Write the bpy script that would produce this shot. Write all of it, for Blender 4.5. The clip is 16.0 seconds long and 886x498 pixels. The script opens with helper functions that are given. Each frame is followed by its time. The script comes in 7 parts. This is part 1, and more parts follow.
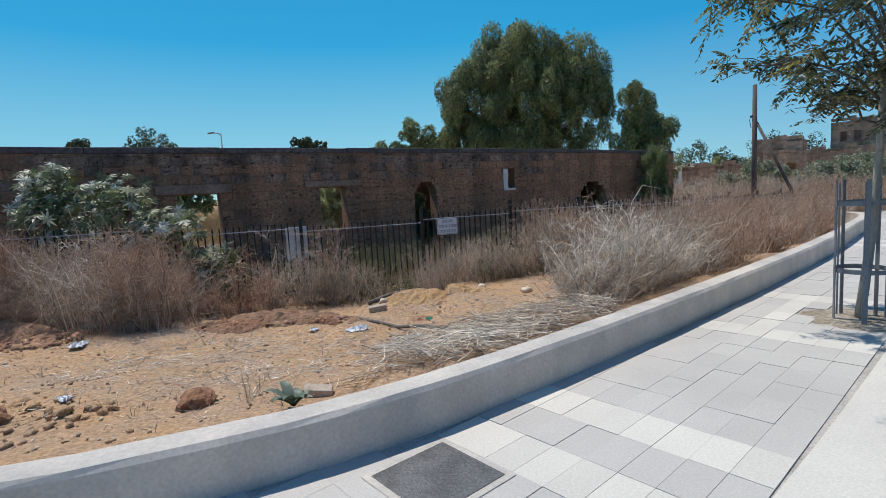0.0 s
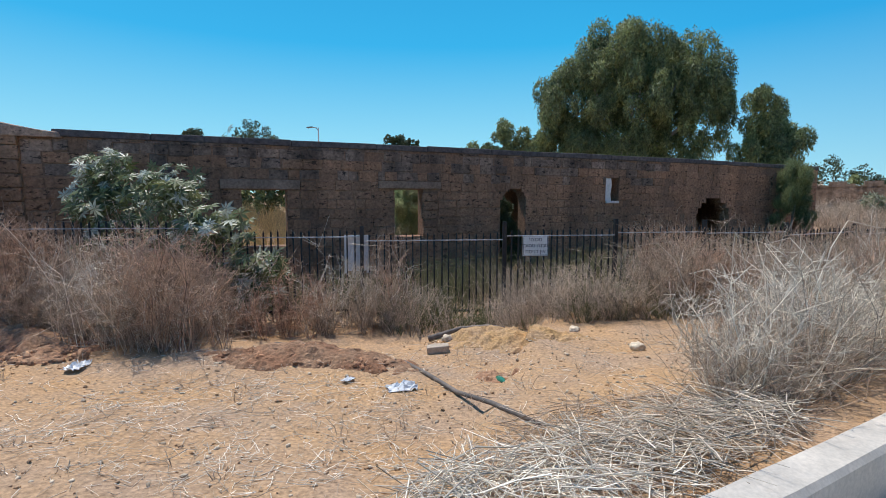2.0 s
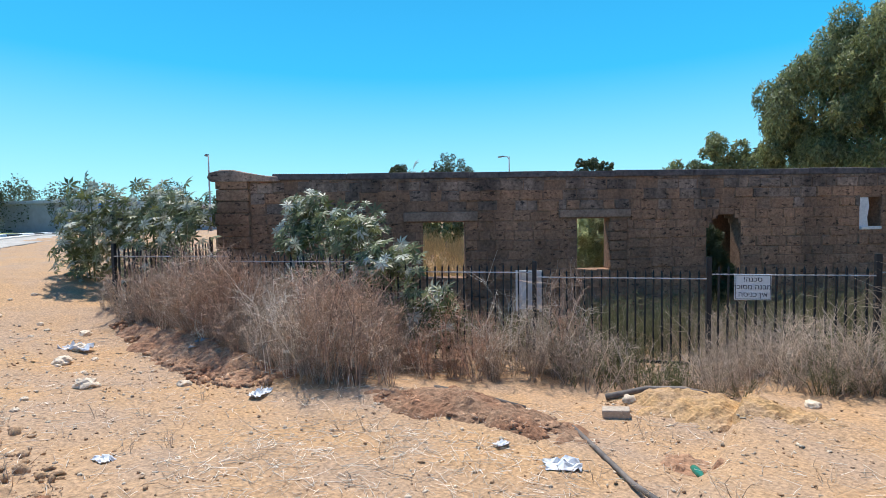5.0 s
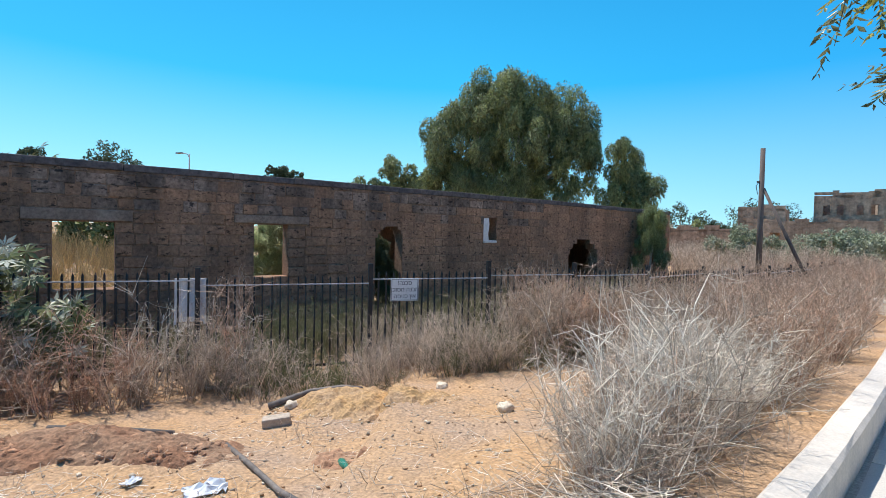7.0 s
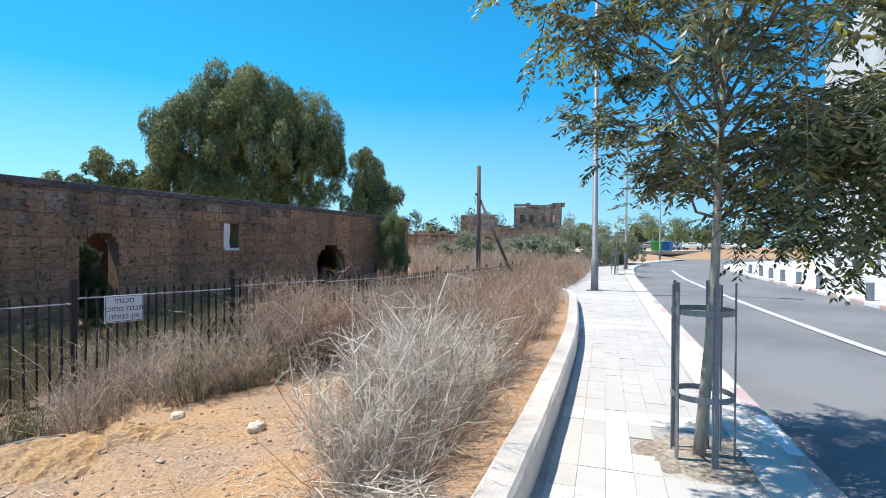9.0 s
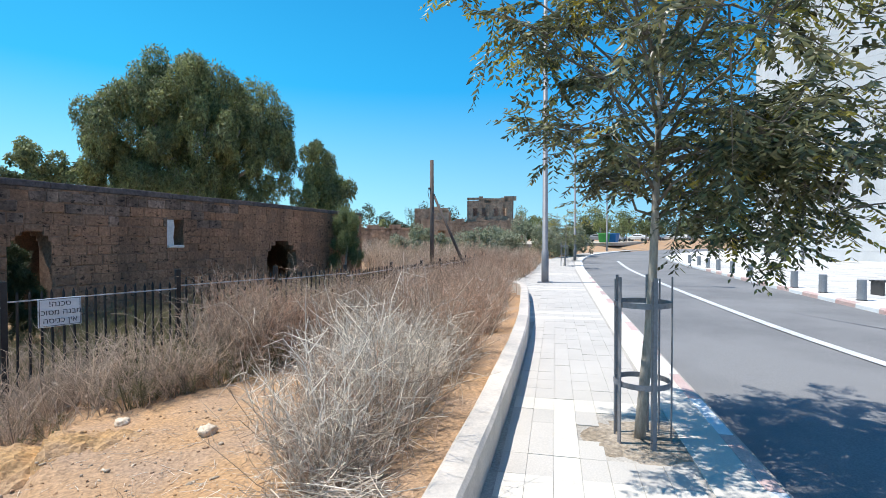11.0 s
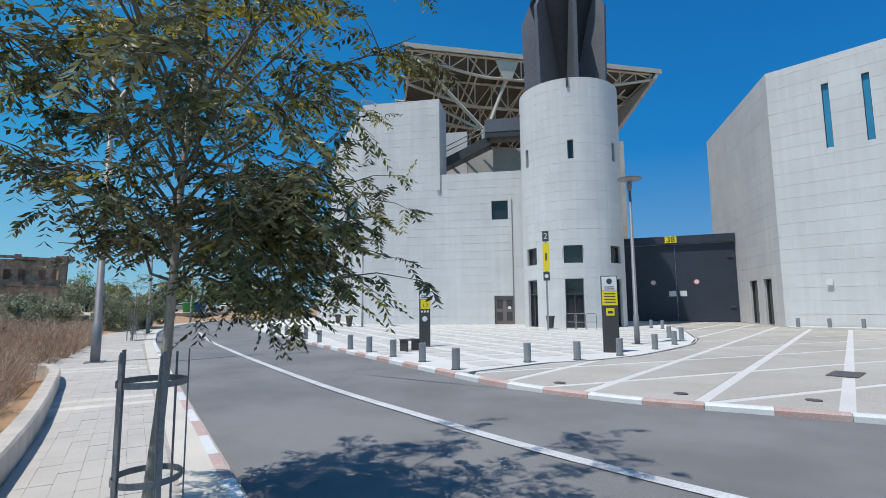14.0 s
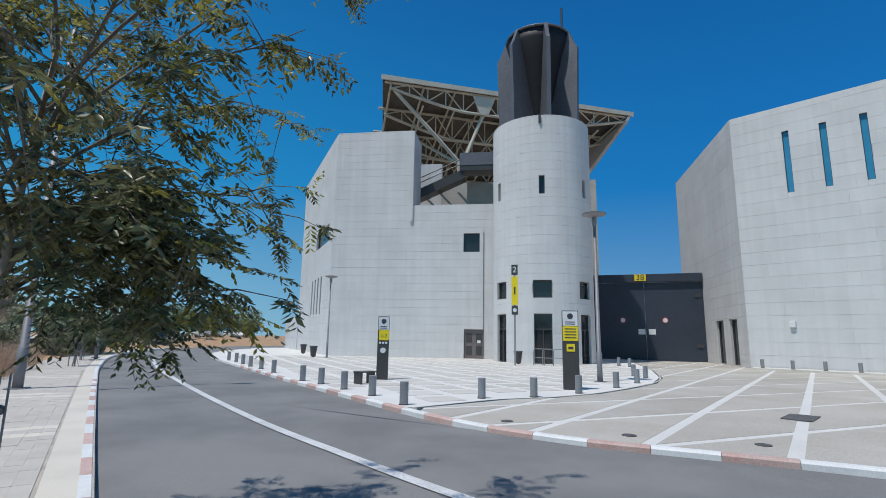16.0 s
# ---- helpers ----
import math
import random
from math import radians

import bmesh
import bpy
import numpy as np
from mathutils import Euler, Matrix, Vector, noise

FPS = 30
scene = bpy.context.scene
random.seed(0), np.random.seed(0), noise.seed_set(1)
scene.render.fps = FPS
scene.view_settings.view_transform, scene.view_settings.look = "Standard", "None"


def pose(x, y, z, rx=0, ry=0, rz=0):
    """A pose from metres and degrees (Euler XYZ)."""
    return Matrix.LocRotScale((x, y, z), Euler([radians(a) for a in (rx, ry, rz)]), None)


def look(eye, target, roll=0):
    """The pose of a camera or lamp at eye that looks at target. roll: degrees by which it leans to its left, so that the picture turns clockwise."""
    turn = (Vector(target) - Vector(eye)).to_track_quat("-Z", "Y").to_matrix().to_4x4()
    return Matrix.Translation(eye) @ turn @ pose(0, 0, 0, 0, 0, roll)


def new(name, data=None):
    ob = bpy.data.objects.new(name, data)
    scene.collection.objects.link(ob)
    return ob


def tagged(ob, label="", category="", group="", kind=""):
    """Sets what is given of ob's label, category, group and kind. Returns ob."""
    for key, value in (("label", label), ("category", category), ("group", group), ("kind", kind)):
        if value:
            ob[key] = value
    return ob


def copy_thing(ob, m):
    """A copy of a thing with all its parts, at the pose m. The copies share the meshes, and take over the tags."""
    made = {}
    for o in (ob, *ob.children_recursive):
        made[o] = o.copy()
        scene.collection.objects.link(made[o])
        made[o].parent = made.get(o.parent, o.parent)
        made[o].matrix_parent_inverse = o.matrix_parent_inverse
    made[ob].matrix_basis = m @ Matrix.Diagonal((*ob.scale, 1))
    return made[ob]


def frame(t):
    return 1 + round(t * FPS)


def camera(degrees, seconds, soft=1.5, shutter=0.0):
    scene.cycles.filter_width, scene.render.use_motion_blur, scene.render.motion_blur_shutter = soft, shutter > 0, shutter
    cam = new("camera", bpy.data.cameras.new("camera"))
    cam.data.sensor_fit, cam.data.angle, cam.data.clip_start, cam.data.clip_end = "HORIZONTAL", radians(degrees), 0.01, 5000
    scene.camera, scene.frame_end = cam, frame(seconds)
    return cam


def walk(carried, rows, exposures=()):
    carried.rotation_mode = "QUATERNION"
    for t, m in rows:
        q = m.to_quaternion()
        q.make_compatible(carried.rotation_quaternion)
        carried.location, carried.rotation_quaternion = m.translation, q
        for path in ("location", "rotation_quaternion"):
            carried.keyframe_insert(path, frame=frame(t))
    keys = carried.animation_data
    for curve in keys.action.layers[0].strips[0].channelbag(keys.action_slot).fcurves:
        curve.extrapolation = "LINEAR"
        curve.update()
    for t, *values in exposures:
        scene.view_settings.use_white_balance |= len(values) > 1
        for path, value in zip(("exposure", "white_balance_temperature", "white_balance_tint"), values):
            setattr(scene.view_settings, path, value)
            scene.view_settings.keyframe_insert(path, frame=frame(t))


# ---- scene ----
def rig(x, y, z, yaw, pitch, roll):
    """A camera pose from its place, its heading to the left of +y, its pitch and its roll."""
    return pose(x, y, z, 90 + pitch, 0, yaw) @ pose(0, 0, 0, 0, 0, roll)


cam = camera(83.0, 16.0, soft=0.9)
PATH = [
    (0, rig(-0.529, 3.504, 1.466, 7.53, -6.15, -3.30)),
    (0.5, rig(-0.699, 4.014, 1.580, 5.49, -7.76, -2.18)),
    (1, rig(-0.712, 4.457, 1.607, 8.43, -6.66, -1.23)),
    (1.5, rig(-0.693, 4.838, 1.613, 10.19, -6.17, -0.26)),
    (2, rig(-0.730, 5.150, 1.602, 17.36, -5.69, 0.11)),
    (2.5, rig(-0.722, 5.355, 1.667, 37.30, -4.10, 1.51)),
    (3, rig(-0.650, 5.537, 1.722, 46.77, -3.44, 0.96)),
    (3.2, rig(-0.690, 5.599, 1.729, 48.41, -3.09, 0.18)),
    (5.3, rig(-0.749, 5.828, 1.699, 34.65, -2.77, -0.78)),
    (5.5, rig(-0.735, 5.843, 1.694, 31.11, -2.89, -0.60)),
    (6, rig(-0.698, 5.918, 1.671, 22.99, -2.66, -0.45)),
    (6.5, rig(-0.602, 5.972, 1.648, 15.80, -1.99, -0.69)),
    (7, rig(-0.522, 5.983, 1.671, 4.91, -1.54, 1.21)),
    (7.5, rig(-0.534, 6.054, 1.670, -9.70, -1.19, 0.90)),
    (8, rig(-0.562, 6.063, 1.675, -15.54, -0.78, 0.45)),
    (8.5, rig(-0.571, 6.064, 1.677, -18.21, -0.53, 0.30)),
    (9, rig(-0.560, 6.046, 1.669, -23.49, -0.45, 0.37)),
    (9.2, rig(-0.550, 6.042, 1.671, -25.12, -0.62, 0.48)),
    (11.3, rig(-0.602, 5.971, 1.715, -30.54, -1.54, -0.48)),
    (11.5, rig(-0.612, 5.963, 1.715, -33.58, -1.41, -0.06)),
    (12, rig(-0.561, 5.907, 1.721, -43.37, -1.45, -0.10)),
    (12.5, rig(-0.432, 5.838, 1.723, -53.57, 0.08, 0.44)),
    (13, rig(-0.316, 5.737, 1.725, -61.24, 0.71, 0.88)),
    (13.5, rig(-0.186, 5.713, 1.716, -68.54, 2.23, 0.39)),
    (14, rig(-0.031, 5.739, 1.695, -72.99, 6.43, -0.48)),
    (14.5, rig(0.082, 5.677, 1.670, -74.24, 7.89, -1.88)),
    (15, rig(0.248, 5.551, 1.676, -71.90, 8.75, -0.47)),
    (15.5, rig(0.331, 5.305, 1.642, -71.78, 8.45, 0.02)),
    (16, rig(0.589, 5.227, 1.652, -75.46, 10.15, 1.00)),
]
walk(cam, PATH, exposures=[(0.0, -0.3), (1.5, -0.16), (3.0, 0.2), (6.0, 0.32), (9.0, 0.35), (11.5, 0.25), (12.5, 0.05), (13.5, -0.22), (14.5, -0.38), (16.0, -0.48)])

# ---- sky and sun ----
SUN_FROM = Vector((-0.82, 0.57, 0)).normalized()
SUN_UP = radians(66)
world = bpy.data.worlds.new("sky")
scene.world = world
world.use_nodes = True
wn = world.node_tree.nodes
wl = world.node_tree.links
sky = wn.new("ShaderNodeTexSky")
sky.sky_type = "NISHITA"
sky.sun_disc = False
sky.sun_elevation = SUN_UP
sky.sun_rotation = math.atan2(SUN_FROM.x, SUN_FROM.y)
sky.air_density = 1.0
sky.dust_density = 0.0
sky.ozone_density = 4.0
wn["Background"].inputs["Strength"].default_value = 0.1
# a clear, deep blue: the sky's own light, tinted by the height above the horizon
way = wn.new("ShaderNodeTexCoord")
split = wn.new("ShaderNodeSeparateXYZ")
wl.new(way.outputs["Generated"], split.inputs[0])
tint = wn.new("ShaderNodeValToRGB")
tint.color_ramp.elements[0].position, tint.color_ramp.elements[0].color = 0.0, (4.2, 8.9, 10.3, 1)
tint.color_ramp.elements[1].position, tint.color_ramp.elements[1].color = 0.75, (0.0, 1.7, 5.4, 1)
mid_tint = tint.color_ramp.elements.new(0.28)
mid_tint.color = (0.1, 4.7, 9.2, 1)
wl.new(split.outputs["Z"], tint.inputs[0])
blend = wn.new("ShaderNodeMix")
blend.data_type = "RGBA"
blend.inputs[0].default_value = 0.83
wl.new(sky.outputs[0], blend.inputs[6])
wl.new(tint.outputs[0], blend.inputs[7])
# deeper away from the sun
dot = wn.new("ShaderNodeVectorMath")
dot.operation = "DOT_PRODUCT"
dot.inputs[1].default_value = SUN_FROM
wl.new(way.outputs["Generated"], dot.inputs[0])
lean_ = wn.new("ShaderNodeMapRange")
lean_.inputs["From Min"].default_value, lean_.inputs["From Max"].default_value = -0.9, 0.6
wl.new(dot.outputs["Value"], lean_.inputs["Value"])
shade_ = wn.new("ShaderNodeMix")
shade_.data_type = "RGBA"
shade_.inputs[6].default_value = (0.5, 0.58, 0.82, 1)
shade_.inputs[7].default_value = (1.05, 1.03, 1.0, 1)
wl.new(lean_.outputs[0], shade_.inputs[0])
deep = wn.new("ShaderNodeMix")
deep.data_type, deep.blend_type = "RGBA", "MULTIPLY"
deep.inputs[0].default_value = 1.0
wl.new(blend.outputs[2], deep.inputs[6])
wl.new(shade_.outputs[2], deep.inputs[7])
wl.new(deep.outputs[2], wn["Background"].inputs["Color"])
sun_lamp = bpy.data.lights.new("sun", "SUN")
sun_lamp.energy = 4.6
sun_lamp.angle = radians(0.53)
sun_lamp.color = (1.0, 0.97, 0.93)
sun = new("sun", sun_lamp)
sun.matrix_world = look(SUN_FROM * math.cos(SUN_UP) * 60 + Vector((0, 0, 60 * math.sin(SUN_UP))), (0, 0, 0))


# ---- materials ----
def material(name, base, rough=0.8, metal=0.0, spread=0.25, grain=30.0, patch=0.7, bump=0.3, bump_depth=0.01,
             other=None, piece=0.0, island=0.0, streak=0.0, stretch=(1, 1, 1), spec=0.4, pit_shade=0.0):
    """A surface with fine grain, broad patches, relief, painted shade of worn hollows, and an own shade for each piece
    or island.
    """
    m = bpy.data.materials.new(name)
    m.use_nodes = True
    n, l = m.node_tree.nodes, m.node_tree.links
    b = n["Principled BSDF"]
    b.inputs["Roughness"].default_value = rough
    b.inputs["Metallic"].default_value = metal
    b.inputs["Specular IOR Level"].default_value = spec
    geo = n.new("ShaderNodeNewGeometry")
    mp = n.new("ShaderNodeMapping")
    mp.inputs["Scale"].default_value = stretch
    l.new(geo.outputs["Position"], mp.inputs["Vector"])

    def tex(scale, detail=5.0, rough_=0.6):
        t = n.new("ShaderNodeTexNoise")
        t.inputs["Scale"].default_value = scale
        t.inputs["Detail"].default_value = detail
        t.inputs["Roughness"].default_value = rough_
        l.new(mp.outputs[0], t.inputs["Vector"])
        return t.outputs["Fac"]

    def ramp(sock, lo, hi, a, c):
        r = n.new("ShaderNodeMapRange")
        r.inputs["From Min"].default_value, r.inputs["From Max"].default_value = a, c
        r.inputs["To Min"].default_value, r.inputs["To Max"].default_value = lo, hi
        l.new(sock, r.inputs["Value"])
        return r.outputs[0]

    def mix(kind, fac, a, c):
        x = n.new("ShaderNodeMix")
        x.data_type, x.blend_type = "RGBA", kind
        for sock, val in ((x.inputs[0], fac), (x.inputs[6], a), (x.inputs[7], c)):
            if isinstance(val, (int, float)):
                sock.default_value = val
            elif isinstance(val, tuple):
                sock.default_value = (*val, 1)
            else:
                l.new(val, sock)
        return x.outputs[2]

    fine, broad = tex(grain), tex(patch, 4.0)
    col = mix("MIX", ramp(broad, 0, 1, 0.38, 0.64), base, other if other else tuple(min(1, c * (1 - spread)) for c in base))
    gain = ramp(fine, 1 - spread, 1 + spread, 0.3, 0.7)
    if piece:
        info = n.new("ShaderNodeObjectInfo")
        add = n.new("ShaderNodeMath")
        add.operation = "MULTIPLY"
        l.new(gain, add.inputs[0])
        l.new(ramp(info.outputs["Random"], 1 - piece, 1 + piece, 0, 1), add.inputs[1])
        gain = add.outputs[0]
    if island:
        add = n.new("ShaderNodeMath")
        add.operation = "MULTIPLY"
        l.new(gain, add.inputs[0])
        l.new(ramp(geo.outputs["Random Per Island"], 1 - island, 1 + island, 0, 1), add.inputs[1])
        gain = add.outputs[0]
    if streak:
        t = n.new("ShaderNodeTexNoise")
        t.inputs["Scale"].default_value = 1.0
        t.inputs["Detail"].default_value = 3.0
        m2 = n.new("ShaderNodeMapping")
        m2.inputs["Scale"].default_value = (2.5, 2.5, 0.12)
        l.new(geo.outputs["Position"], m2.inputs["Vector"])
        l.new(m2.outputs[0], t.inputs["Vector"])
        add = n.new("ShaderNodeMath")
        add.operation = "MULTIPLY"
        l.new(gain, add.inputs[0])
        l.new(ramp(t.outputs["Fac"], 1 - streak, 1.0 + streak * 0.3, 0.35, 0.65), add.inputs[1])
        gain = add.outputs[0]
    # dark spots in the colour imitate the shade inside small hollows
    if pit_shade:
        t = n.new("ShaderNodeTexNoise")
        t.inputs["Scale"].default_value = 1.0
        t.inputs["Detail"].default_value = 6.0
        t.inputs["Roughness"].default_value = 0.65
        m3 = n.new("ShaderNodeMapping")
        m3.inputs["Scale"].default_value = (7.0, 7.0, 15.0)
        l.new(geo.outputs["Position"], m3.inputs["Vector"])
        l.new(m3.outputs[0], t.inputs["Vector"])
        add = n.new("ShaderNodeMath")
        add.operation = "MULTIPLY"
        l.new(gain, add.inputs[0])
        l.new(ramp(t.outputs["Fac"], 1 - pit_shade, 1.0, 0.37, 0.43), add.inputs[1])
        gain = add.outputs[0]
    hsv = n.new("ShaderNodeHueSaturation")
    l.new(gain, hsv.inputs["Value"])
    l.new(col, hsv.inputs["Color"])
    l.new(hsv.outputs[0], b.inputs["Base Color"])
    if bump:
        bp = n.new("ShaderNodeBump")
        bp.inputs["Strength"].default_value = bump
        bp.inputs["Distance"].default_value = bump_depth
        l.new(fine, bp.inputs["Height"])
        l.new(bp.outputs[0], b.inputs["Normal"])
    return m


def leaf_material(name, base, other, rough=0.45, through_light=0.25, spread=0.35, patch=0.9):
    m = material(name, base, rough, spread=0.15, grain=60, patch=patch, bump=0.0, other=other, island=spread)
    n, l = m.node_tree.nodes, m.node_tree.links
    b = n["Principled BSDF"]
    tr = n.new("ShaderNodeBsdfTranslucent")
    l.new(b.inputs["Base Color"].links[0].from_socket, tr.inputs["Color"])
    mx = n.new("ShaderNodeMixShader")
    mx.inputs[0].default_value = through_light
    l.new(b.outputs[0], mx.inputs[1])
    l.new(tr.outputs[0], mx.inputs[2])
    l.new(mx.outputs[0], n["Material Output"].inputs["Surface"])
    return m


DIRT = material("dirt", (0.48, 0.29, 0.145), 0.95, spread=0.4, grain=34, patch=0.9, bump=0.9, bump_depth=0.022, other=(0.41, 0.275, 0.175))
CLOD_EARTH = material("dark_red_clod", (0.27, 0.13, 0.065), 0.95, spread=0.45, grain=22, patch=6, bump=1.0, bump_depth=0.03, other=(0.36, 0.2, 0.11))
RED_DIRT = material("red_dirt", (0.33, 0.165, 0.088), 0.95, spread=0.45, grain=30, patch=2.6, bump=0.9, bump_depth=0.02, other=(0.4, 0.24, 0.14), island=0.3)
YELLOW_DIRT = material("yellow_dirt", (0.5, 0.295, 0.12), 0.95, spread=0.38, grain=36, patch=2.4, bump=0.9, bump_depth=0.02, other=(0.43, 0.275, 0.15), island=0.2)
STONE_CHIP = material("stone_chip", (0.58, 0.47, 0.34), 0.9, spread=0.25, grain=40, island=0.45, bump=0.4)
ASPHALT = material("asphalt", (0.235, 0.23, 0.222), 0.85, spread=0.24, grain=70, patch=0.35, bump=0.4, bump_depth=0.006, other=(0.175, 0.172, 0.168))
PAVER = material("paver_grey", (0.55, 0.51, 0.45), 0.85, spread=0.1, grain=70, patch=0.8, bump=0.3, bump_depth=0.004, piece=0.03, island=0.03)
PAVER_LIGHT = material("paver_cream", (0.68, 0.63, 0.54), 0.85, spread=0.1, grain=70, patch=0.8, bump=0.3, bump_depth=0.004, piece=0.06, island=0.06)
PAVER_BED = material("paver_bed", (0.5, 0.455, 0.39), 0.95, spread=0.25, grain=50, patch=2)
CONCRETE = material("concrete", (0.66, 0.585, 0.495), 0.9, spread=0.12, grain=45, patch=1.6, bump=0.3, bump_depth=0.006, other=(0.52, 0.475, 0.415), streak=0.12)
KERB_WHITE = material("kerb_white_paint", (0.78, 0.78, 0.76), 0.6, spread=0.1, grain=40, patch=2.5, bump=0.3, piece=0.06)
KERB_RED = material("kerb_red_paint", (0.56, 0.37, 0.325), 0.65, spread=0.2, grain=40, patch=2.5, bump=0.3, other=(0.6, 0.45, 0.4), piece=0.1)
ROAD_WHITE = material("road_white_paint", (0.66, 0.66, 0.65), 0.7, spread=0.2, grain=30, patch=1.2, bump=0.2)
RUIN_STONE = material("ruin_stone", (0.43, 0.232, 0.13), 0.95, spread=0.34, grain=16, patch=1.1, bump=1.0, bump_depth=0.03, other=(0.31, 0.178, 0.105), piece=0.13, island=0.13, streak=0.22, pit_shade=0.72)
RUIN_TOP = material("ruin_stained_stone", (0.35, 0.235, 0.165), 0.95, spread=0.45, grain=14, patch=1.6, bump=1.0, bump_depth=0.03, other=(0.23, 0.16, 0.115), piece=0.2, island=0.22, streak=0.5, pit_shade=0.75)
RUIN_MORTAR = material("ruin_mortar", (0.35, 0.195, 0.115), 0.95, spread=0.35, grain=18, patch=1.4, bump=1.0, bump_depth=0.03, other=(0.26, 0.16, 0.1), streak=0.25)
RUIN_CAP = material("ruin_cap", (0.16, 0.13, 0.115), 0.95, spread=0.4, grain=12, patch=1.2, bump=0.9, bump_depth=0.03, other=(0.1, 0.085, 0.08))
LINTEL = material("lintel_concrete", (0.38, 0.26, 0.18), 0.95, spread=0.3, grain=20, patch=3, bump=0.6, streak=0.2)
PLASTER = material("old_white_plaster", (0.85, 0.8, 0.72), 0.9, spread=0.12, grain=20, patch=3, bump=0.3)
FENCE_STEEL = material("fence_steel", (0.02, 0.02, 0.022), 0.55, 0.0, spread=0.3, grain=30, patch=3, bump=0.1)
FENCE_RAIL = material("fence_rail_steel", (0.55, 0.55, 0.56), 0.4, 0.3, spread=0.35, grain=14, patch=5, bump=0.1)
GALVANISED = material("galvanised_steel", (0.25, 0.25, 0.26), 0.55, 0.25, spread=0.15, grain=40, patch=4, bump=0.1)
BOLLARD_GREY = material("bollard_metal", (0.3, 0.31, 0.32), 0.5, 0.3, spread=0.12, grain=30, patch=4, bump=0.05)
WHITE_SIGN = material("white_enamel", (0.74, 0.74, 0.73), 0.4, spread=0.06, grain=20, patch=3, bump=0)
INK = material("dark_lettering", (0.05, 0.055, 0.07), 0.6, spread=0.1, bump=0)
YELLOW = material("yellow_panel", (0.86, 0.66, 0.02), 0.45, spread=0.05, bump=0)
DARK_PANEL = material("charcoal_panel", (0.075, 0.072, 0.07), 0.4, 0.2, spread=0.1, bump=0)
RED_SIGN = material("red_sign", (0.6, 0.06, 0.05), 0.45, spread=0.05, bump=0)
BLUE_SIGN = material("blue_sign", (0.03, 0.2, 0.55), 0.45, spread=0.05, bump=0)
CLADDING = material("white_stone_cladding", (0.655, 0.65, 0.64), 0.75, spread=0.08, grain=25, patch=0.3, bump=0.2, bump_depth=0.005, piece=0.02, island=0.02, streak=0.05)
CLADDING_BED = material("cladding_joint", (0.5, 0.495, 0.485), 0.9, spread=0.1, grain=20, patch=0.5, bump=0.1)
GATE_STEEL = material("gate_steel", (0.045, 0.055, 0.075), 0.5, 0.2, spread=0.12, grain=8, patch=0.6, bump=0.05)
DRUM_BLACK = material("drum_black", (0.015, 0.016, 0.02), 0.6, 0.0, spread=0.2, grain=5, patch=0.5, bump=0.05)
FIN_STEEL = material("fin_steel", (0.15, 0.155, 0.175), 0.5, 0.3, spread=0.12, grain=5, patch=0.5, bump=0.05)
TRUSS_PAINT = material("truss_cream_paint", (0.6, 0.56, 0.47), 0.5, 0.1, spread=0.1, grain=10, patch=0.6, bump=0.05)
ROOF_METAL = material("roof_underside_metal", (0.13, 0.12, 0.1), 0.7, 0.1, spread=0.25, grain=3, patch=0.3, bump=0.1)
STAND_CONCRETE = material("stand_concrete", (0.5, 0.46, 0.4), 0.85, spread=0.15, grain=8, patch=0.5, bump=0.2)
DOOR_BROWN = material("door_grey_brown", (0.2, 0.17, 0.16), 0.5, 0.2, spread=0.1, bump=0)
PLAZA_FIELD = material("plaza_paving", (0.6, 0.57, 0.52), 0.85, spread=0.1, grain=30, patch=0.35, bump=0.2, piece=0.06, other=(0.52, 0.49, 0.44))
PLAZA_BAND = material("plaza_white_band", (0.7, 0.68, 0.64), 0.85, spread=0.08, grain=30, patch=0.5, bump=0.2, piece=0.04)
DRIVE_FIELD = material("drive_paving", (0.47, 0.44, 0.39), 0.85, spread=0.16, grain=30, patch=0.3, bump=0.2, piece=0.08, other=(0.4, 0.365, 0.31))
DRY_STALK = material("dry_stalks", (0.56, 0.445, 0.335), 0.9, spread=0.15, grain=9, patch=0.6, bump=0, other=(0.4, 0.3, 0.215), island=0.6)
PALE_STALK = material("bleached_stalks", (0.8, 0.72, 0.6), 0.9, spread=0.15, grain=9, patch=0.6, bump=0, other=(0.58, 0.48, 0.37), island=0.55)
RUST_STALK = material("rust_brown_stalks", (0.46, 0.28, 0.185), 0.9, spread=0.2, grain=9, patch=0.9, bump=0, other=(0.49, 0.365, 0.265), island=0.6)
GOLD_GRASS = material("golden_grass", (0.66, 0.5, 0.24), 0.9, spread=0.15, grain=9, patch=0.6, bump=0, island=0.35)
GREEN_STALK = material("green_weed", (0.14, 0.14, 0.055), 0.8, spread=0.2, grain=9, patch=0.6, bump=0, other=(0.2, 0.175, 0.085), island=0.5)
BARK = material("bark", (0.48, 0.43, 0.36), 0.9, spread=0.3, grain=35, patch=3, bump=0.6, bump_depth=0.006, stretch=(1, 1, 0.3))
LIMB_BARK = material("limb_bark", (0.2, 0.17, 0.135), 0.9, spread=0.3, grain=35, patch=3, bump=0.4, bump_depth=0.004)
DARK_WOOD = material("weathered_pole_wood", (0.16, 0.12, 0.1), 0.9, spread=0.3, grain=30, patch=2, bump=0.4, stretch=(1, 1, 0.1))
PIPE_BLACK = material("black_pipe", (0.11, 0.095, 0.085), 0.75, spread=0.35, grain=12, patch=4, bump=0.3, other=(0.2, 0.165, 0.135))
LEAF_STREET = leaf_material("street_tree_leaf", (0.135, 0.155, 0.07), (0.2, 0.185, 0.09), 0.38, 0.28, 0.65)
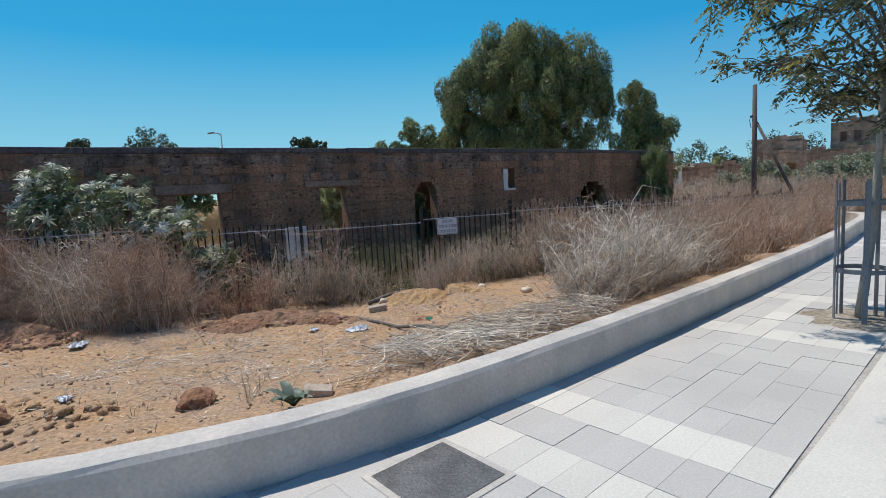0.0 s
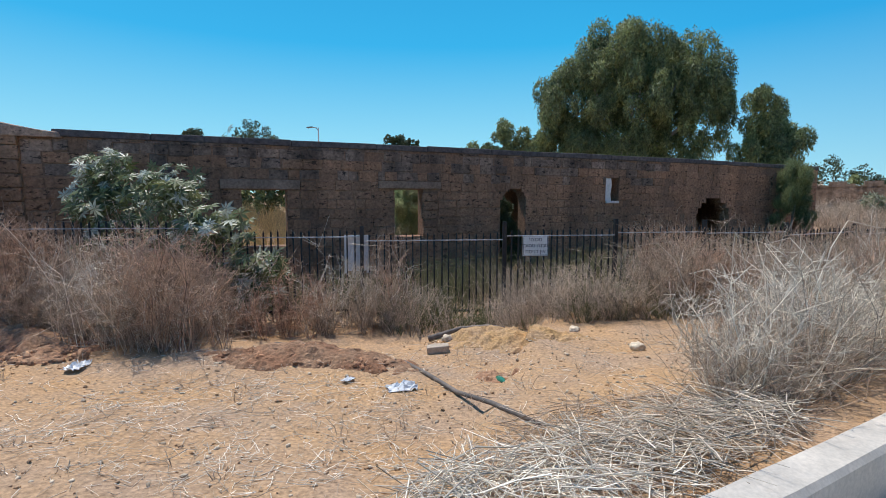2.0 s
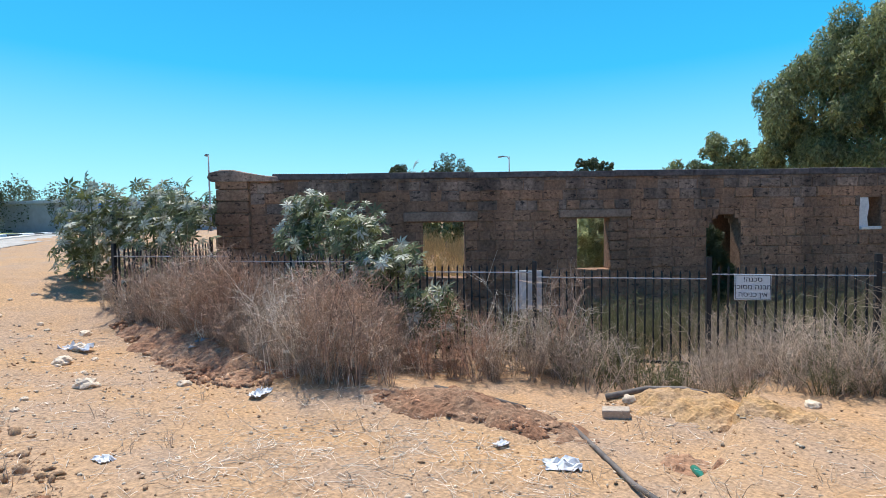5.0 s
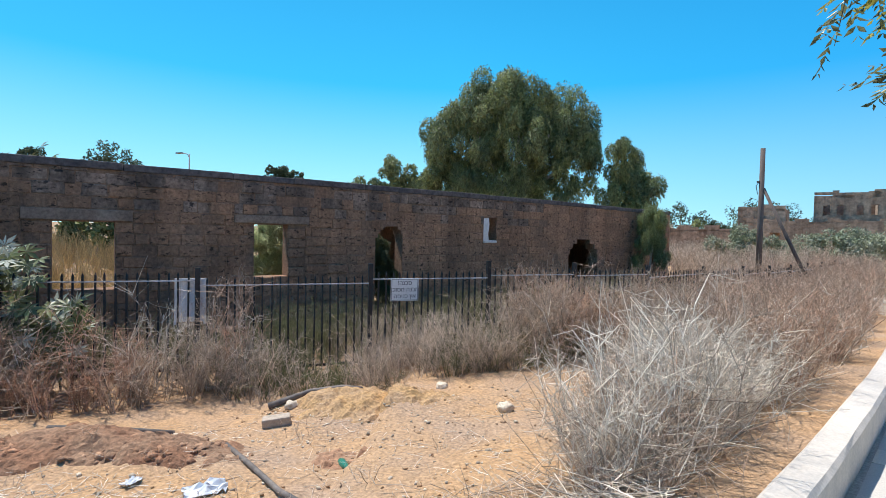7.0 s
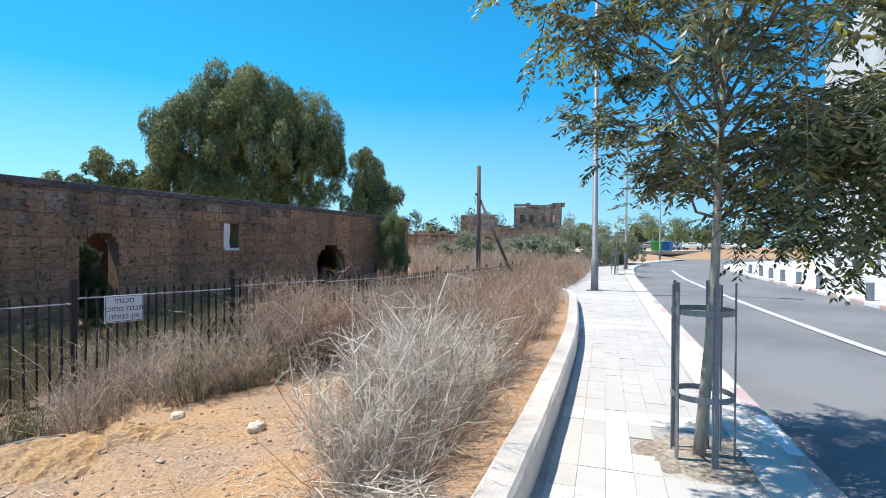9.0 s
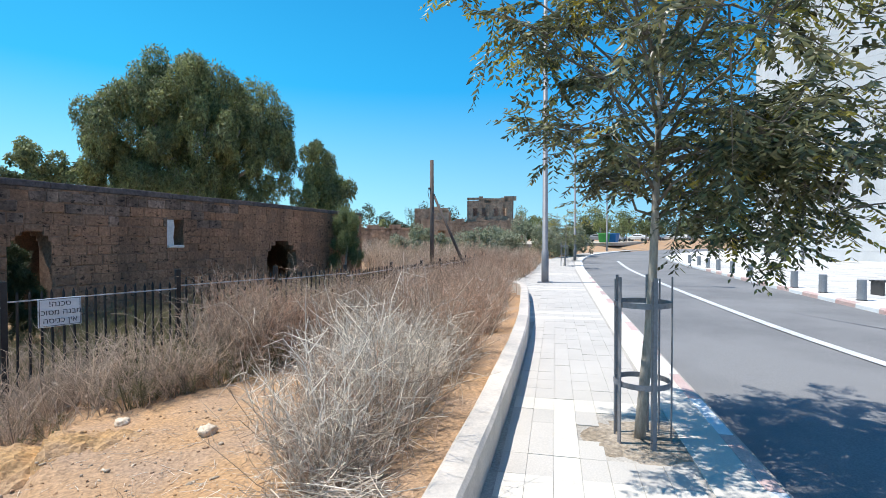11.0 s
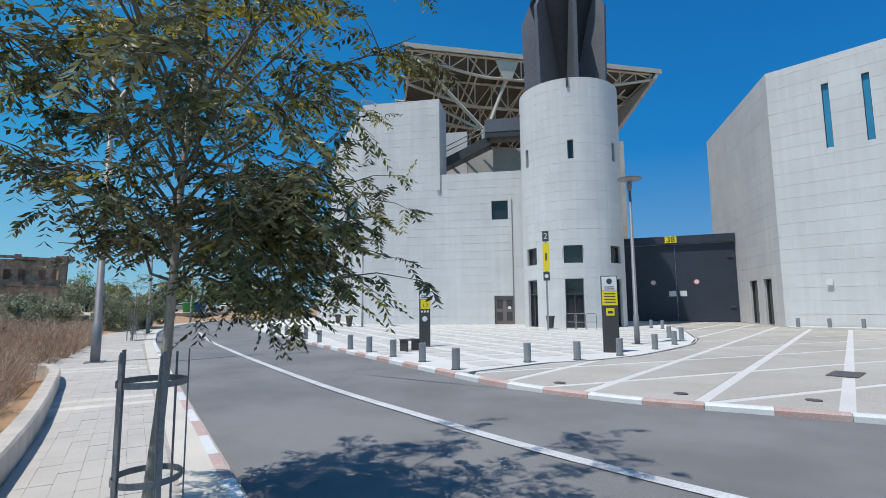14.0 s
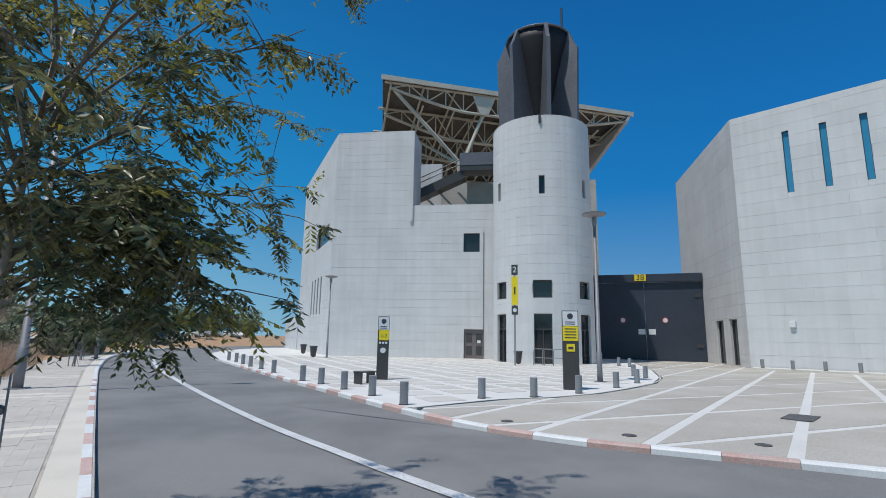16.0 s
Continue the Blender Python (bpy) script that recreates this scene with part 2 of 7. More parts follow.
LEAF_YELLOW = leaf_material("street_tree_yellow_leaf", (0.4, 0.34, 0.06), (0.3, 0.28, 0.08), 0.45, 0.4)
LEAF_EUC = leaf_material("eucalyptus_leaf", (0.155, 0.19, 0.09), (0.31, 0.33, 0.125), 0.5, 0.3, 0.5, 0.4)
LEAF_DARK = leaf_material("dark_tree_leaf", (0.06, 0.085, 0.035), (0.09, 0.11, 0.05), 0.55, 0.2)
LEAF_SHRUB = leaf_material("grey_green_shrub_leaf", (0.27, 0.3, 0.18), (0.36, 0.36, 0.25), 0.6, 0.25)
LEAF_FEATHER = leaf_material("feathery_bush_leaf", (0.42, 0.48, 0.24), (0.52, 0.54, 0.32), 0.6, 0.65)
LEAF_CASTOR = leaf_material("castor_leaf", (0.13, 0.155, 0.055), (0.2, 0.21, 0.09), 0.42, 0.25, 0.45)
# pale copy of the castor leaf: the sun's glint put into the colour
LEAF_GLINT = leaf_material("castor_glint_leaf", (0.43, 0.45, 0.33), (0.56, 0.56, 0.44), 0.65, 0.2, 0.35)
LEAF_AGAVE = leaf_material("agave_leaf", (0.1, 0.135, 0.085), (0.17, 0.2, 0.14), 0.5, 0.1, 0.3)
LAWN = material("lawn", (0.16, 0.2, 0.05), 0.9, spread=0.3, grain=25, patch=0.3, bump=0.5, other=(0.28, 0.27, 0.09))
SAND = material("pale_sand", (0.6, 0.52, 0.4), 0.95, spread=0.15, grain=4, patch=0.1, bump=0.3)
FAR_WALL = material("far_building_wall", (0.5, 0.5, 0.5), 0.8, spread=0.12, grain=2, patch=0.15, bump=0.1)
FAR_ROOF = material("far_building_roof", (0.62, 0.62, 0.62), 0.7, spread=0.1, grain=2, patch=0.15, bump=0.1)
OLD_STONE = material("old_ruin_stone", (0.5, 0.36, 0.25), 0.95, spread=0.35, grain=3, patch=0.45, bump=0.8, bump_depth=0.1, other=(0.35, 0.25, 0.175), island=0.15, streak=0.25)
MARBLE = material("white_sculpture", (0.76, 0.76, 0.73), 0.6, spread=0.08, grain=6, patch=1, bump=0.1)
BALL_STONE = material("sculpture_ball_stone", (0.45, 0.39, 0.29), 0.8, spread=0.2, grain=8, patch=1.5, bump=0.3)
PLASTIC = material("white_plastic", (0.76, 0.76, 0.75), 0.35, spread=0.1, grain=30, patch=5, bump=0.3)
GREEN_GLASS = material("green_bottle", (0.04, 0.2, 0.13), 0.15, spread=0.1, bump=0)
BIN_GREEN = material("green_bin", (0.05, 0.3, 0.06), 0.5, spread=0.1, bump=0)
BIN_BLUE = material("blue_bin", (0.02, 0.17, 0.45), 0.5, spread=0.1, bump=0)
IRON = material("cast_iron", (0.17, 0.165, 0.16), 0.6, 0.5, spread=0.3, grain=60, patch=6, bump=0.5)
BRICK_TAN = material("loose_brick", (0.5, 0.4, 0.3), 0.9, spread=0.2, grain=30, patch=5, bump=0.4)


def glass_dark(name):
    m = material(name, (0.03, 0.035, 0.04), 0.06, spread=0.1, grain=1, patch=0.3, bump=0, spec=0.6)
    return m


GLASS = glass_dark("dark_window_glass")
GLASS_BLUE = material("blue_slot_glass", (0.05, 0.27, 0.46), 0.08, spread=0.08, grain=1, patch=0.4, bump=0, spec=0.6)


# ---- mesh helpers ----
class Shape:
    """Vertices and faces of one part."""

    def __init__(self):
        self.v, self.f = [], []

    def add(self, verts, faces):
        k = len(self.v)
        self.v += [tuple(p) for p in verts]
        self.f += [tuple(i + k for i in face) for face in faces]
        return self

    def box(self, x, y, z, sx, sy, sz, turn=None):
        """A box by its centre and size."""
        c = [Vector((i * sx / 2, j * sy / 2, k * sz / 2)) for k in (-1, 1) for j in (-1, 1) for i in (-1, 1)]
        if turn is not None:
            c = [turn @ p for p in c]
        o = Vector((x, y, z))
        return self.add([p + o for p in c], [(0, 2, 3, 1), (4, 5, 7, 6), (0, 1, 5, 4), (2, 6, 7, 3), (0, 4, 6, 2), (1, 3, 7, 5)])

    def tube(self, points, radii, n=8, caps=True):
        """A round bar through points."""
        pts = [Vector(p) for p in points]
        if isinstance(radii, (int, float)):
            radii = [radii] * len(pts)
        verts, faces = [], []
        for i, p in enumerate(pts):
            d = (pts[min(i + 1, len(pts) - 1)] - pts[max(i - 1, 0)]).normalized()
            a = d.cross(Vector((0, 0, 1)) if abs(d.z) < 0.9 else Vector((1, 0, 0))).normalized()
            b = d.cross(a)
            for j in range(n):
                w = 2 * math.pi * j / n
                verts.append(p + radii[i] * (math.cos(w) * a + math.sin(w) * b))
        for i in range(len(pts) - 1):
            for j in range(n):
                k = (j + 1) % n
                faces.append((i * n + j, i * n + k, (i + 1) * n + k, (i + 1) * n + j))
        if caps:
            faces.append(tuple(range(n - 1, -1, -1)))
            faces.append(tuple(range((len(pts) - 1) * n, len(pts) * n)))
        return self.add(verts, faces)

    def lathe(self, rings, n=20, x=0, y=0):
        """A turned body from (radius, height) pairs."""
        verts = [(x + r * math.cos(2 * math.pi * j / n), y + r * math.sin(2 * math.pi * j / n), z) for r, z in rings for j in range(n)]
        faces = [(i * n + j, i * n + (j + 1) % n, (i + 1) * n + (j + 1) % n, (i + 1) * n + j) for i in range(len(rings) - 1) for j in range(n)]
        faces += [tuple(range(n - 1, -1, -1)), tuple(range((len(rings) - 1) * n, len(rings) * n))]
        return self.add(verts, faces)

    def slab(self, outline, z0, z1):
        """A flat plate from a counter-clockwise outline."""
        n = len(outline)
        verts = [(p[0], p[1], z0) for p in outline] + [(p[0], p[1], z1) for p in outline]
        faces = [tuple(range(n - 1, -1, -1)), tuple(range(n, 2 * n))] + [(i, (i + 1) % n, n + (i + 1) % n, n + i) for i in range(n)]
        return self.add(verts, faces)

    def mesh(self, name, mat, smooth=False):
        me = bpy.data.meshes.new(name)
        me.from_pydata(self.v, [], self.f)
        me.materials.append(mat)
        if smooth:
            me.polygons.foreach_set("use_smooth", [True] * len(me.polygons))
        me.update()
        return me


def thing(name, m, label, category, group="", kind=""):
    """An empty at a thing's base."""
    ob = new(name)
    ob.empty_display_size = 0.2
    ob.matrix_world = m
    return tagged(ob, label, category, group, kind)


def part(name, shape, mat, parent=None, label="", smooth=False, bevel=0.0, kind=""):
    """One mesh, in the parent's own space."""
    ob = new(name, shape.mesh(name, mat, smooth))
    if parent is not None:
        ob.parent = parent
    if bevel:
        mod = ob.modifiers.new("bevel", "BEVEL")
        mod.width, mod.segments, mod.limit_method = bevel, 2, "ANGLE"
    if label or kind:
        tagged(ob, label, kind=kind)
    return ob


def single(name, shape, mat, m, label, category, group="", smooth=False, bevel=0.0, kind=""):
    """A thing of one mesh."""
    ob = part(name, shape, mat, None, "", smooth, bevel)
    ob.matrix_world = m
    return tagged(ob, label, category, group, kind)


def structure(name, shape, mat, label="", smooth=False, bevel=0.0):
    ob = part(name, shape, mat, None, label, smooth, bevel)
    return tagged(ob, kind="structure")


def piece(name, me, parent, m):
    ob = new(name, me)
    ob.parent = parent
    ob.matrix_basis = m
    return ob


def cut(rects, holes):
    """Rectangles (a0, a1, b0, b1) less the holes."""
    for h in holes:
        out = []
        for r in rects:
            if r[1] <= h[0] or r[0] >= h[1] or r[3] <= h[2] or r[2] >= h[3]:
                out.append(r)
                continue
            if r[0] < h[0]:
                out.append((r[0], h[0], r[2], r[3]))
            if r[1] > h[1]:
                out.append((h[1], r[1], r[2], r[3]))
            lo, hi = max(r[0], h[0]), min(r[1], h[1])
            if r[2] < h[2]:
                out.append((lo, hi, r[2], h[2]))
            if r[3] > h[3]:
                out.append((lo, hi, h[3], r[3]))
        rects = out
    return rects


def smooth_line(points, step=0.4):
    """A Catmull-Rom line through points, at even steps."""
    pts = [Vector((*p, 0)) for p in points]
    pts = [pts[0] * 2 - pts[1]] + pts + [pts[-1] * 2 - pts[-2]]
    fine = []
    for i in range(1, len(pts) - 2):
        a, b, c, d = pts[i - 1:i + 3]
        for k in range(24):
            t = k / 24
            fine.append(0.5 * ((2 * b) + (c - a) * t + (2 * a - 5 * b + 4 * c - d) * t * t + (3 * b - a - 3 * c + d) * t ** 3))
    fine.append(pts[-2])
    out, run = [fine[0]], 0.0
    for p, q in zip(fine, fine[1:]):
        run += (q - p).length
        if run >= step:
            out.append(q)
            run = 0.0
    if (out[-1] - fine[-1]).length > 0.05:
        out.append(fine[-1])
    return out


def normals(line):
    """Unit normals to the right of a line."""
    out = []
    for i in range(len(line)):
        d = (line[min(i + 1, len(line) - 1)] - line[max(i - 1, 0)]).normalized()
        out.append(Vector((d.y, -d.x, 0)))
    return out


def sweep(line, profile, ends=True):
    """A profile of (offset to the right, height) drawn along a line."""
    s = Shape()
    ns, k = normals(line), len(profile)
    verts = [(p.x + n.x * a, p.y + n.y * a, p.z + b) for p, n in zip(line, ns) for a, b in profile]
    faces = [(i * k + j, i * k + (j + 1) % k, (i + 1) * k + (j + 1) % k, (i + 1) * k + j) for i in range(len(line) - 1) for j in range(k)]
    if ends:
        faces += [tuple(range(k - 1, -1, -1)), tuple(range((len(line) - 1) * k, len(line) * k))]
    return s.add(verts, faces)


def inside(x, y, poly):
    hit = False
    for (ax, ay), (bx, by) in zip(poly, poly[1:] + poly[:1]):
        if (ay > y) != (by > y) and x < (bx - ax) * (y - ay) / (by - ay) + ax:
            hit = not hit
    return hit


def thin_bars(paths, width, name, mat, parent=None, label="", kind="", taper=0.4):
    """Many thin three-sided stems as one mesh. paths: array (stems, points, 3); width: one per stem."""
    n, k, _ = paths.shape
    d = np.gradient(paths, axis=1)
    d /= np.linalg.norm(d, axis=2, keepdims=True) + 1e-9
    up = np.zeros_like(d)
    up[..., 0], up[..., 1], up[..., 2] = 0.31, 0.87, 0.4
    a = np.cross(d, up)
    a /= np.linalg.norm(a, axis=2, keepdims=True) + 1e-9
    b = np.cross(d, a)
    wide = (np.asarray(width)[:, None] * np.linspace(1, taper, k)[None])[..., None] / 2
    ring = np.stack([paths + wide * (math.cos(q) * a + math.sin(q) * b) for q in (0, 2.094, 4.189)], axis=2)
    verts = ring.reshape(-1, 3)
    base = (np.arange(n) * k * 3)[:, None, None, None] + (np.arange(k - 1) * 3)[None, :, None, None]
    j = np.arange(3)
    q = np.stack([j, (j + 1) % 3, (j + 1) % 3 + 3, j + 3], axis=1)[None, None]
    faces = (base + q).reshape(-1, 4)
    return bulk(verts, faces, name, mat, parent, label, kind)


def bulk(verts, faces, name, mat, parent=None, label="", kind=""):
    """A mesh from arrays of vertices and of equal faces."""
    me = bpy.data.meshes.new(name)
    k = faces.shape[1]
    me.vertices.add(len(verts))
    me.vertices.foreach_set("co", np.ascontiguousarray(verts, dtype=np.float32).ravel())
    me.loops.add(faces.size)
    me.loops.foreach_set("vertex_index", np.ascontiguousarray(faces, dtype=np.int32).ravel())
    me.polygons.add(len(faces))
    me.polygons.foreach_set("loop_start", np.arange(0, faces.size, k, dtype=np.int32))
    me.update(calc_edges=True)
    me.materials.append(mat)
    ob = new(name, me)
    if parent is not None:
        ob.parent = parent
    if label or kind:
        tagged(ob, label, kind=kind)
    return ob


def leaf_blades(centres, along, across, length, width, fold=0.25):
    """Folded pointed leaves: six vertices, four faces each as two quads. Arrays of centres and unit ways."""
    nrm = np.cross(along, across)
    L, W = length[:, None], width[:, None]
    tip, foot = centres + along * L / 2, centres - along * L / 2
    left = centres + across * W / 2 + nrm * W * fold - along * L * 0.05
    right = centres - across * W / 2 + nrm * W * fold - along * L * 0.05
    verts = np.stack([foot, right, tip, left], axis=1).reshape(-1, 3)
    i = np.arange(len(centres))[:, None] * 4
    faces = np.concatenate([i + np.array([[0, 1, 2]]), i + np.array([[0, 2, 3]])], axis=1).reshape(-1, 3)
    return verts, faces


def unit(a):
    return a / (np.linalg.norm(a, axis=-1, keepdims=True) + 1e-9)


# ---- plan: the lines of the low wall, kerbs and road ----
WALL_LINE = smooth_line([(-10.5, 4.55), (-8.5, 4.7), (-7, 4.85), (-5, 5.0), (-3.15, 5.22), (-2.0, 5.76), (-1.4, 6.17), (-0.92, 6.57), (-0.23, 7.24),
                         (0.95, 8.47), (2.65, 10.32), (5.0, 13.0), (7.35, 15.95), (8.9, 18.0), (9.5, 19.2), (9.3, 20.0)], 0.3)
KERB_LINE = smooth_line([(-60, 27.0), (-40, 17.2), (-25.3, 8.9), (-21.0, 6.5), (-15.6, 3.2), (-11, 2.4), (-7, 2.5), (-3.4, 2.75), (-1.7, 3.3), (-0.3, 4.2), (1.0, 5.5), (2.5, 7.15), (4.75, 9.7), (8.4, 13.85), (15.1, 21.4),
                         (22.0, 29.0), (31.0, 38.0), (42.0, 46.6), (58.0, 54.5), (80.0, 60.5), (120.0, 66.0)], 0.6)
FAR_KERB = smooth_line([(-60, 20.0), (-44, 15.6), (-31, 11.0), (-27.2, 6.6), (-26.5, 1.0), (-28, -6.0), (-24.0, -12.0), (-10, -13.5), (0, -11.0), (5.5, -6.5), (8.2, -2.0), (9.1, 1.2), (9.55, 3.6), (9.95, 5.4), (11.2, 7.75), (14.7, 11.75), (22.0, 19.6),
                        (34.8, 32.6), (44.5, 39.6), (58.0, 45.4), (80.0, 51.0), (120.0, 57.0)], 0.6)
ROAD_Z = -0.13


def step(a, b, x):
    t = max(0.0, min(1.0, (x - a) / (b - a)))
    return t * t * (3 - 2 * t)


def rise(x):
    """The ground climbs gently towards the roundabout."""
    return 0.95 * step(-7.0, -15.5, x) + 0.65 * step(-14, -32, x)


for line in (WALL_LINE, KERB_LINE, FAR_KERB):
    for p in line:
        p.z = rise(p.x)


def nearest(line, x, y):
    """Distance to a line and the side: positive to its left."""
    best, side = 1e9, 1
    for i in range(len(line) - 1):
        p, q = line[i], line[i + 1]
        dx, dy = q.x - p.x, q.y - p.y
        t = max(0.0, min(1.0, ((x - p.x) * dx + (y - p.y) * dy) / (dx * dx + dy * dy)))
        ex, ey = x - p.x - t * dx, y - p.y - t * dy
        d = ex * ex + ey * ey
        if d < best:
            best, side = d, (1 if dx * ey - dy * ex > 0 else -1)
    return math.sqrt(best), side


COARSE = [(p.x - 0.12 * n.x, p.y - 0.12 * n.y) for p, n in zip(WALL_LINE, normals(WALL_LINE))][::2] + [(10.3, 21.6), (17.3, 29.4), (27.4, 38.6), (40.6, 48.0), (57.5, 56.0), (80.0, 62.0), (120.0, 67.5)]
FIELD = COARSE + [(120.0, 3000.0), (-3000.0, 3000.0), (-3000.0, 1500.0), (-39.0, 18.0), (-23.9, 9.7), (-19.9, 7.1), (-14.2, 3.7)]


def field_height(x, y):
    """The height of the dirt field behind the low wall."""
    d = (y - 8.47) * 0.75 - (x - 0.95) * 0.66 if x > -1.5 else (y - 5.4)
    d = max(d, 0.0)
    h = 0.2 - 0.26 * step(0.2, 3.2, d) - 0.24 * step(3.0, 6.0, d) * step(1.5, -3.5, x)
    h += (-0.03 - h) * step(-9, -13, x)
    h += 0.22 * math.exp(-((x + 2.05) ** 2 / 0.5 + (y - 11.2) ** 2 / 0.28))
    h += 0.14 * math.exp(-((x + 3.5) ** 2 / 0.9 + (y - 9.7) ** 2 / 0.12))
    h += 0.2 * math.exp(-((x + 7.6) ** 2 / 2.2 + (y - 9.0) ** 2 / 0.12))
    h += 0.05 * noise.noise((x * 0.9, y * 0.9, 0.3)) + 0.03 * noise.noise((x * 3.1, y * 3.1, 5.0)) + 0.012 * noise.noise((x * 9, y * 9, 9.0))
    h += rise(x) + 0.9 * step(26, 75, y)
    return h


def ground_height(x, y):
    if inside(x, y, FIELD):
        return field_height(x, y)
    if x < -14:
        return -0.24 + rise(x)
    return -0.5 + 1.6 * step(60, 130, x)


def axis(lo, hi, fine, far):
    core = list(np.arange(lo, hi, fine))
    out, d, a, b = [], fine, lo, hi
    low, high = [], []
    while a > -far:
        d *= 1.22
        a -= d
        low.append(a)
    d = fine
    while b < far:
        d *= 1.22
        b += d
        high.append(b)
    return low[::-1] + core + high


gx, gy = axis(-24.0, 8.0, 0.12, 2500), axis(5.0, 17.0, 0.11, 2500)
s = Shape()
s.v = [(x, y, ground_height(x, y)) for y in gy for x in gx]
w_ = len(gx)
s.f = [(j * w_ + i, j * w_ + i + 1, (j + 1) * w_ + i + 1, (j + 1) * w_ + i) for j in range(len(gy) - 1) for i in range(w_ - 1)]
structure("ground", s, DIRT, "ochre sandy dirt ground with clods and dry litter", smooth=True)

# road, between its two kerbs
s = Shape()
count = 260


def resample(line, n):
    run = [0.0]
    for p, q in zip(line, line[1:]):
        run.append(run[-1] + (q - p).length)
    out = []
    for t in np.linspace(0, run[-1], n):
        i = min(max(int(np.searchsorted(run, t)) - 1, 0), len(line) - 2)
        f = (t - run[i]) / max(run[i + 1] - run[i], 1e-6)
        out.append(line[i].lerp(line[i + 1], f))
    return out


ka, kb = resample(KERB_LINE, count), resample(FAR_KERB, count)
s.v = [tuple((p.lerp(q, k / 6)).to_2d()) + (p.lerp(q, k / 6).z + ROAD_Z + 0.03 * math.sin(math.pi * k / 6),) for p, q in zip(ka, kb) for k in range(7)]
s.f = [(i * 7 + k, i * 7 + k + 1, (i + 1) * 7 + k + 1, (i + 1) * 7 + k) for i in range(count - 1) for k in range(6)]
structure("road", s, ASPHALT, "grey asphalt road curving past the plaza", smooth=True)


def road_z(x, y):
    a, _ = nearest(KERB_LINE[::3], x, y)
    b, _ = nearest(FAR_KERB[::3], x, y)
    return ROAD_Z + 0.03 * math.sin(math.pi * a / (a + b))


mid = smooth_line([(2.0, -5.0), (3.5, -0.2), (4.75, 3.3), (6.3, 6.2), (8.1, 8.8), (10.1, 11.5), (13.4, 15.5), (17.8, 20.6), (23.0, 26.4), (30, 33.5)], 0.4)
s = Shape()
ns = normals(mid)
for p, n in zip(mid, ns):
    for k in (-0.1, 0.1):
        s.v.append((p.x + n.x * k, p.y + n.y * k, road_z(p.x, p.y) + 0.008))
s.f = [(2 * i, 2 * i + 1, 2 * i + 3, 2 * i + 2) for i in range(len(mid) - 1)]
tagged(structure("road_marking", s, ROAD_WHITE, "worn white centre line"), category="road marking")

# low garden wall
prof = [(0.0, -0.5), (0.0, 0.27), (-0.025, 0.3), (-0.19, 0.305), (-0.215, 0.28), (-0.215, -0.5)]
low = sweep(WALL_LINE, prof)
rnd = random.Random(4)
low.v = [(x + rnd.uniform(-0.004, 0.004), y + rnd.uniform(-0.004, 0.004), z + (rnd.uniform(-0.003, 0.002) if z > 0 else 0)) for x, y, z in low.v]
tagged(structure("low_wall", low, CONCRETE, "low curved cast concrete wall beside the pavement"), category="low wall")

# pavement bed and the strip along the kerb
PAVE = [(p.x, p.y) for p in KERB_LINE[::2]] + [(57.5, 56.0), (40.6, 48.0), (27.4, 38.6), (17.3, 29.4), (10.3, 21.6)] + [(p.x, p.y) for p in WALL_LINE[::-2]]
s = Shape()
kl = [p for p in KERB_LINE if p.x < 60]
back = [Vector((x, y, rise(x))) for x, y in [(-59, 29.4), (-40, 19.6), (-24.6, 11.0), (-20.5, 8.4), (-14.7, 4.9)] + [(p.x, p.y) for p in WALL_LINE] + [(10.3, 21.6), (17.3, 29.4), (27.4, 38.6), (40.6, 48.0), (57.5, 56.0)]]
bl, fl = resample(back, 200), resample(kl, 200)
s.v = [(p.x, p.y, p.z - 0.007) for p in bl] + [(p.x, p.y, p.z - 0.007) for p in fl]
s.v += [(p.x, p.y, p.z - 0.45) for p in bl]
s.f = [(i, 200 + i, 201 + i, i + 1) for i in range(199)] + [(400 + i, i, i + 1, 401 + i) for i in range(199)]
pavement = structure("pavement", s, PAVER_BED, "grey concrete block pavement with cream bands")
strip = sweep([p for p in KERB_LINE if p.x < 60], [(-0.15, -0.06), (-0.15, 0.003), (-0.5, 0.003), (-0.5, -0.06)])
part("edge_strip", strip, PAVER_LIGHT, pavement, "cream edging slabs")


# kerb stones, painted white and red in turn
def kerb_row(line, first, last, label, side, reds, length=1.0):
    top = tagged(new("kerb"), label, "kerb", kind="structure")
    pts = resample(line, int(sum((q - p).length for p, q in zip(line, line[1:])) / (length / 4)))
    i = 0
    for a in range(0, len(pts) - 5, 4):
        c = pts[a + 2]
        if not (first <= c.x <= last):
            continue
        i += 1
        prof = [(0.0, -0.3), (0.0, -0.03), (-0.03 * side, 0.004), (-0.15 * side, 0.006), (-0.15 * side, -0.3)]
        if side < 0:
            prof = prof[::-1]
        seg = [p.copy() for p in pts[a:a + 5]]
        seg[0] = seg[0].lerp(seg[1], 0.03)
        red = reds(c, i)
        part("kerb_stone", sweep(seg, prof), KERB_RED if red else KERB_WHITE, top)
    return top


kerb_row(KERB_LINE, -40, 50, "painted concrete kerb in worn white and faded red", 1, lambda c, i: i % 2 == 0 and -8 < c.x < 16)
kerb_row(FAR_KERB, -40, 50, "painted plaza kerb in worn white and faded red", -1, lambda c, i: i % 2 == 0 and 5 < c.x < 26)

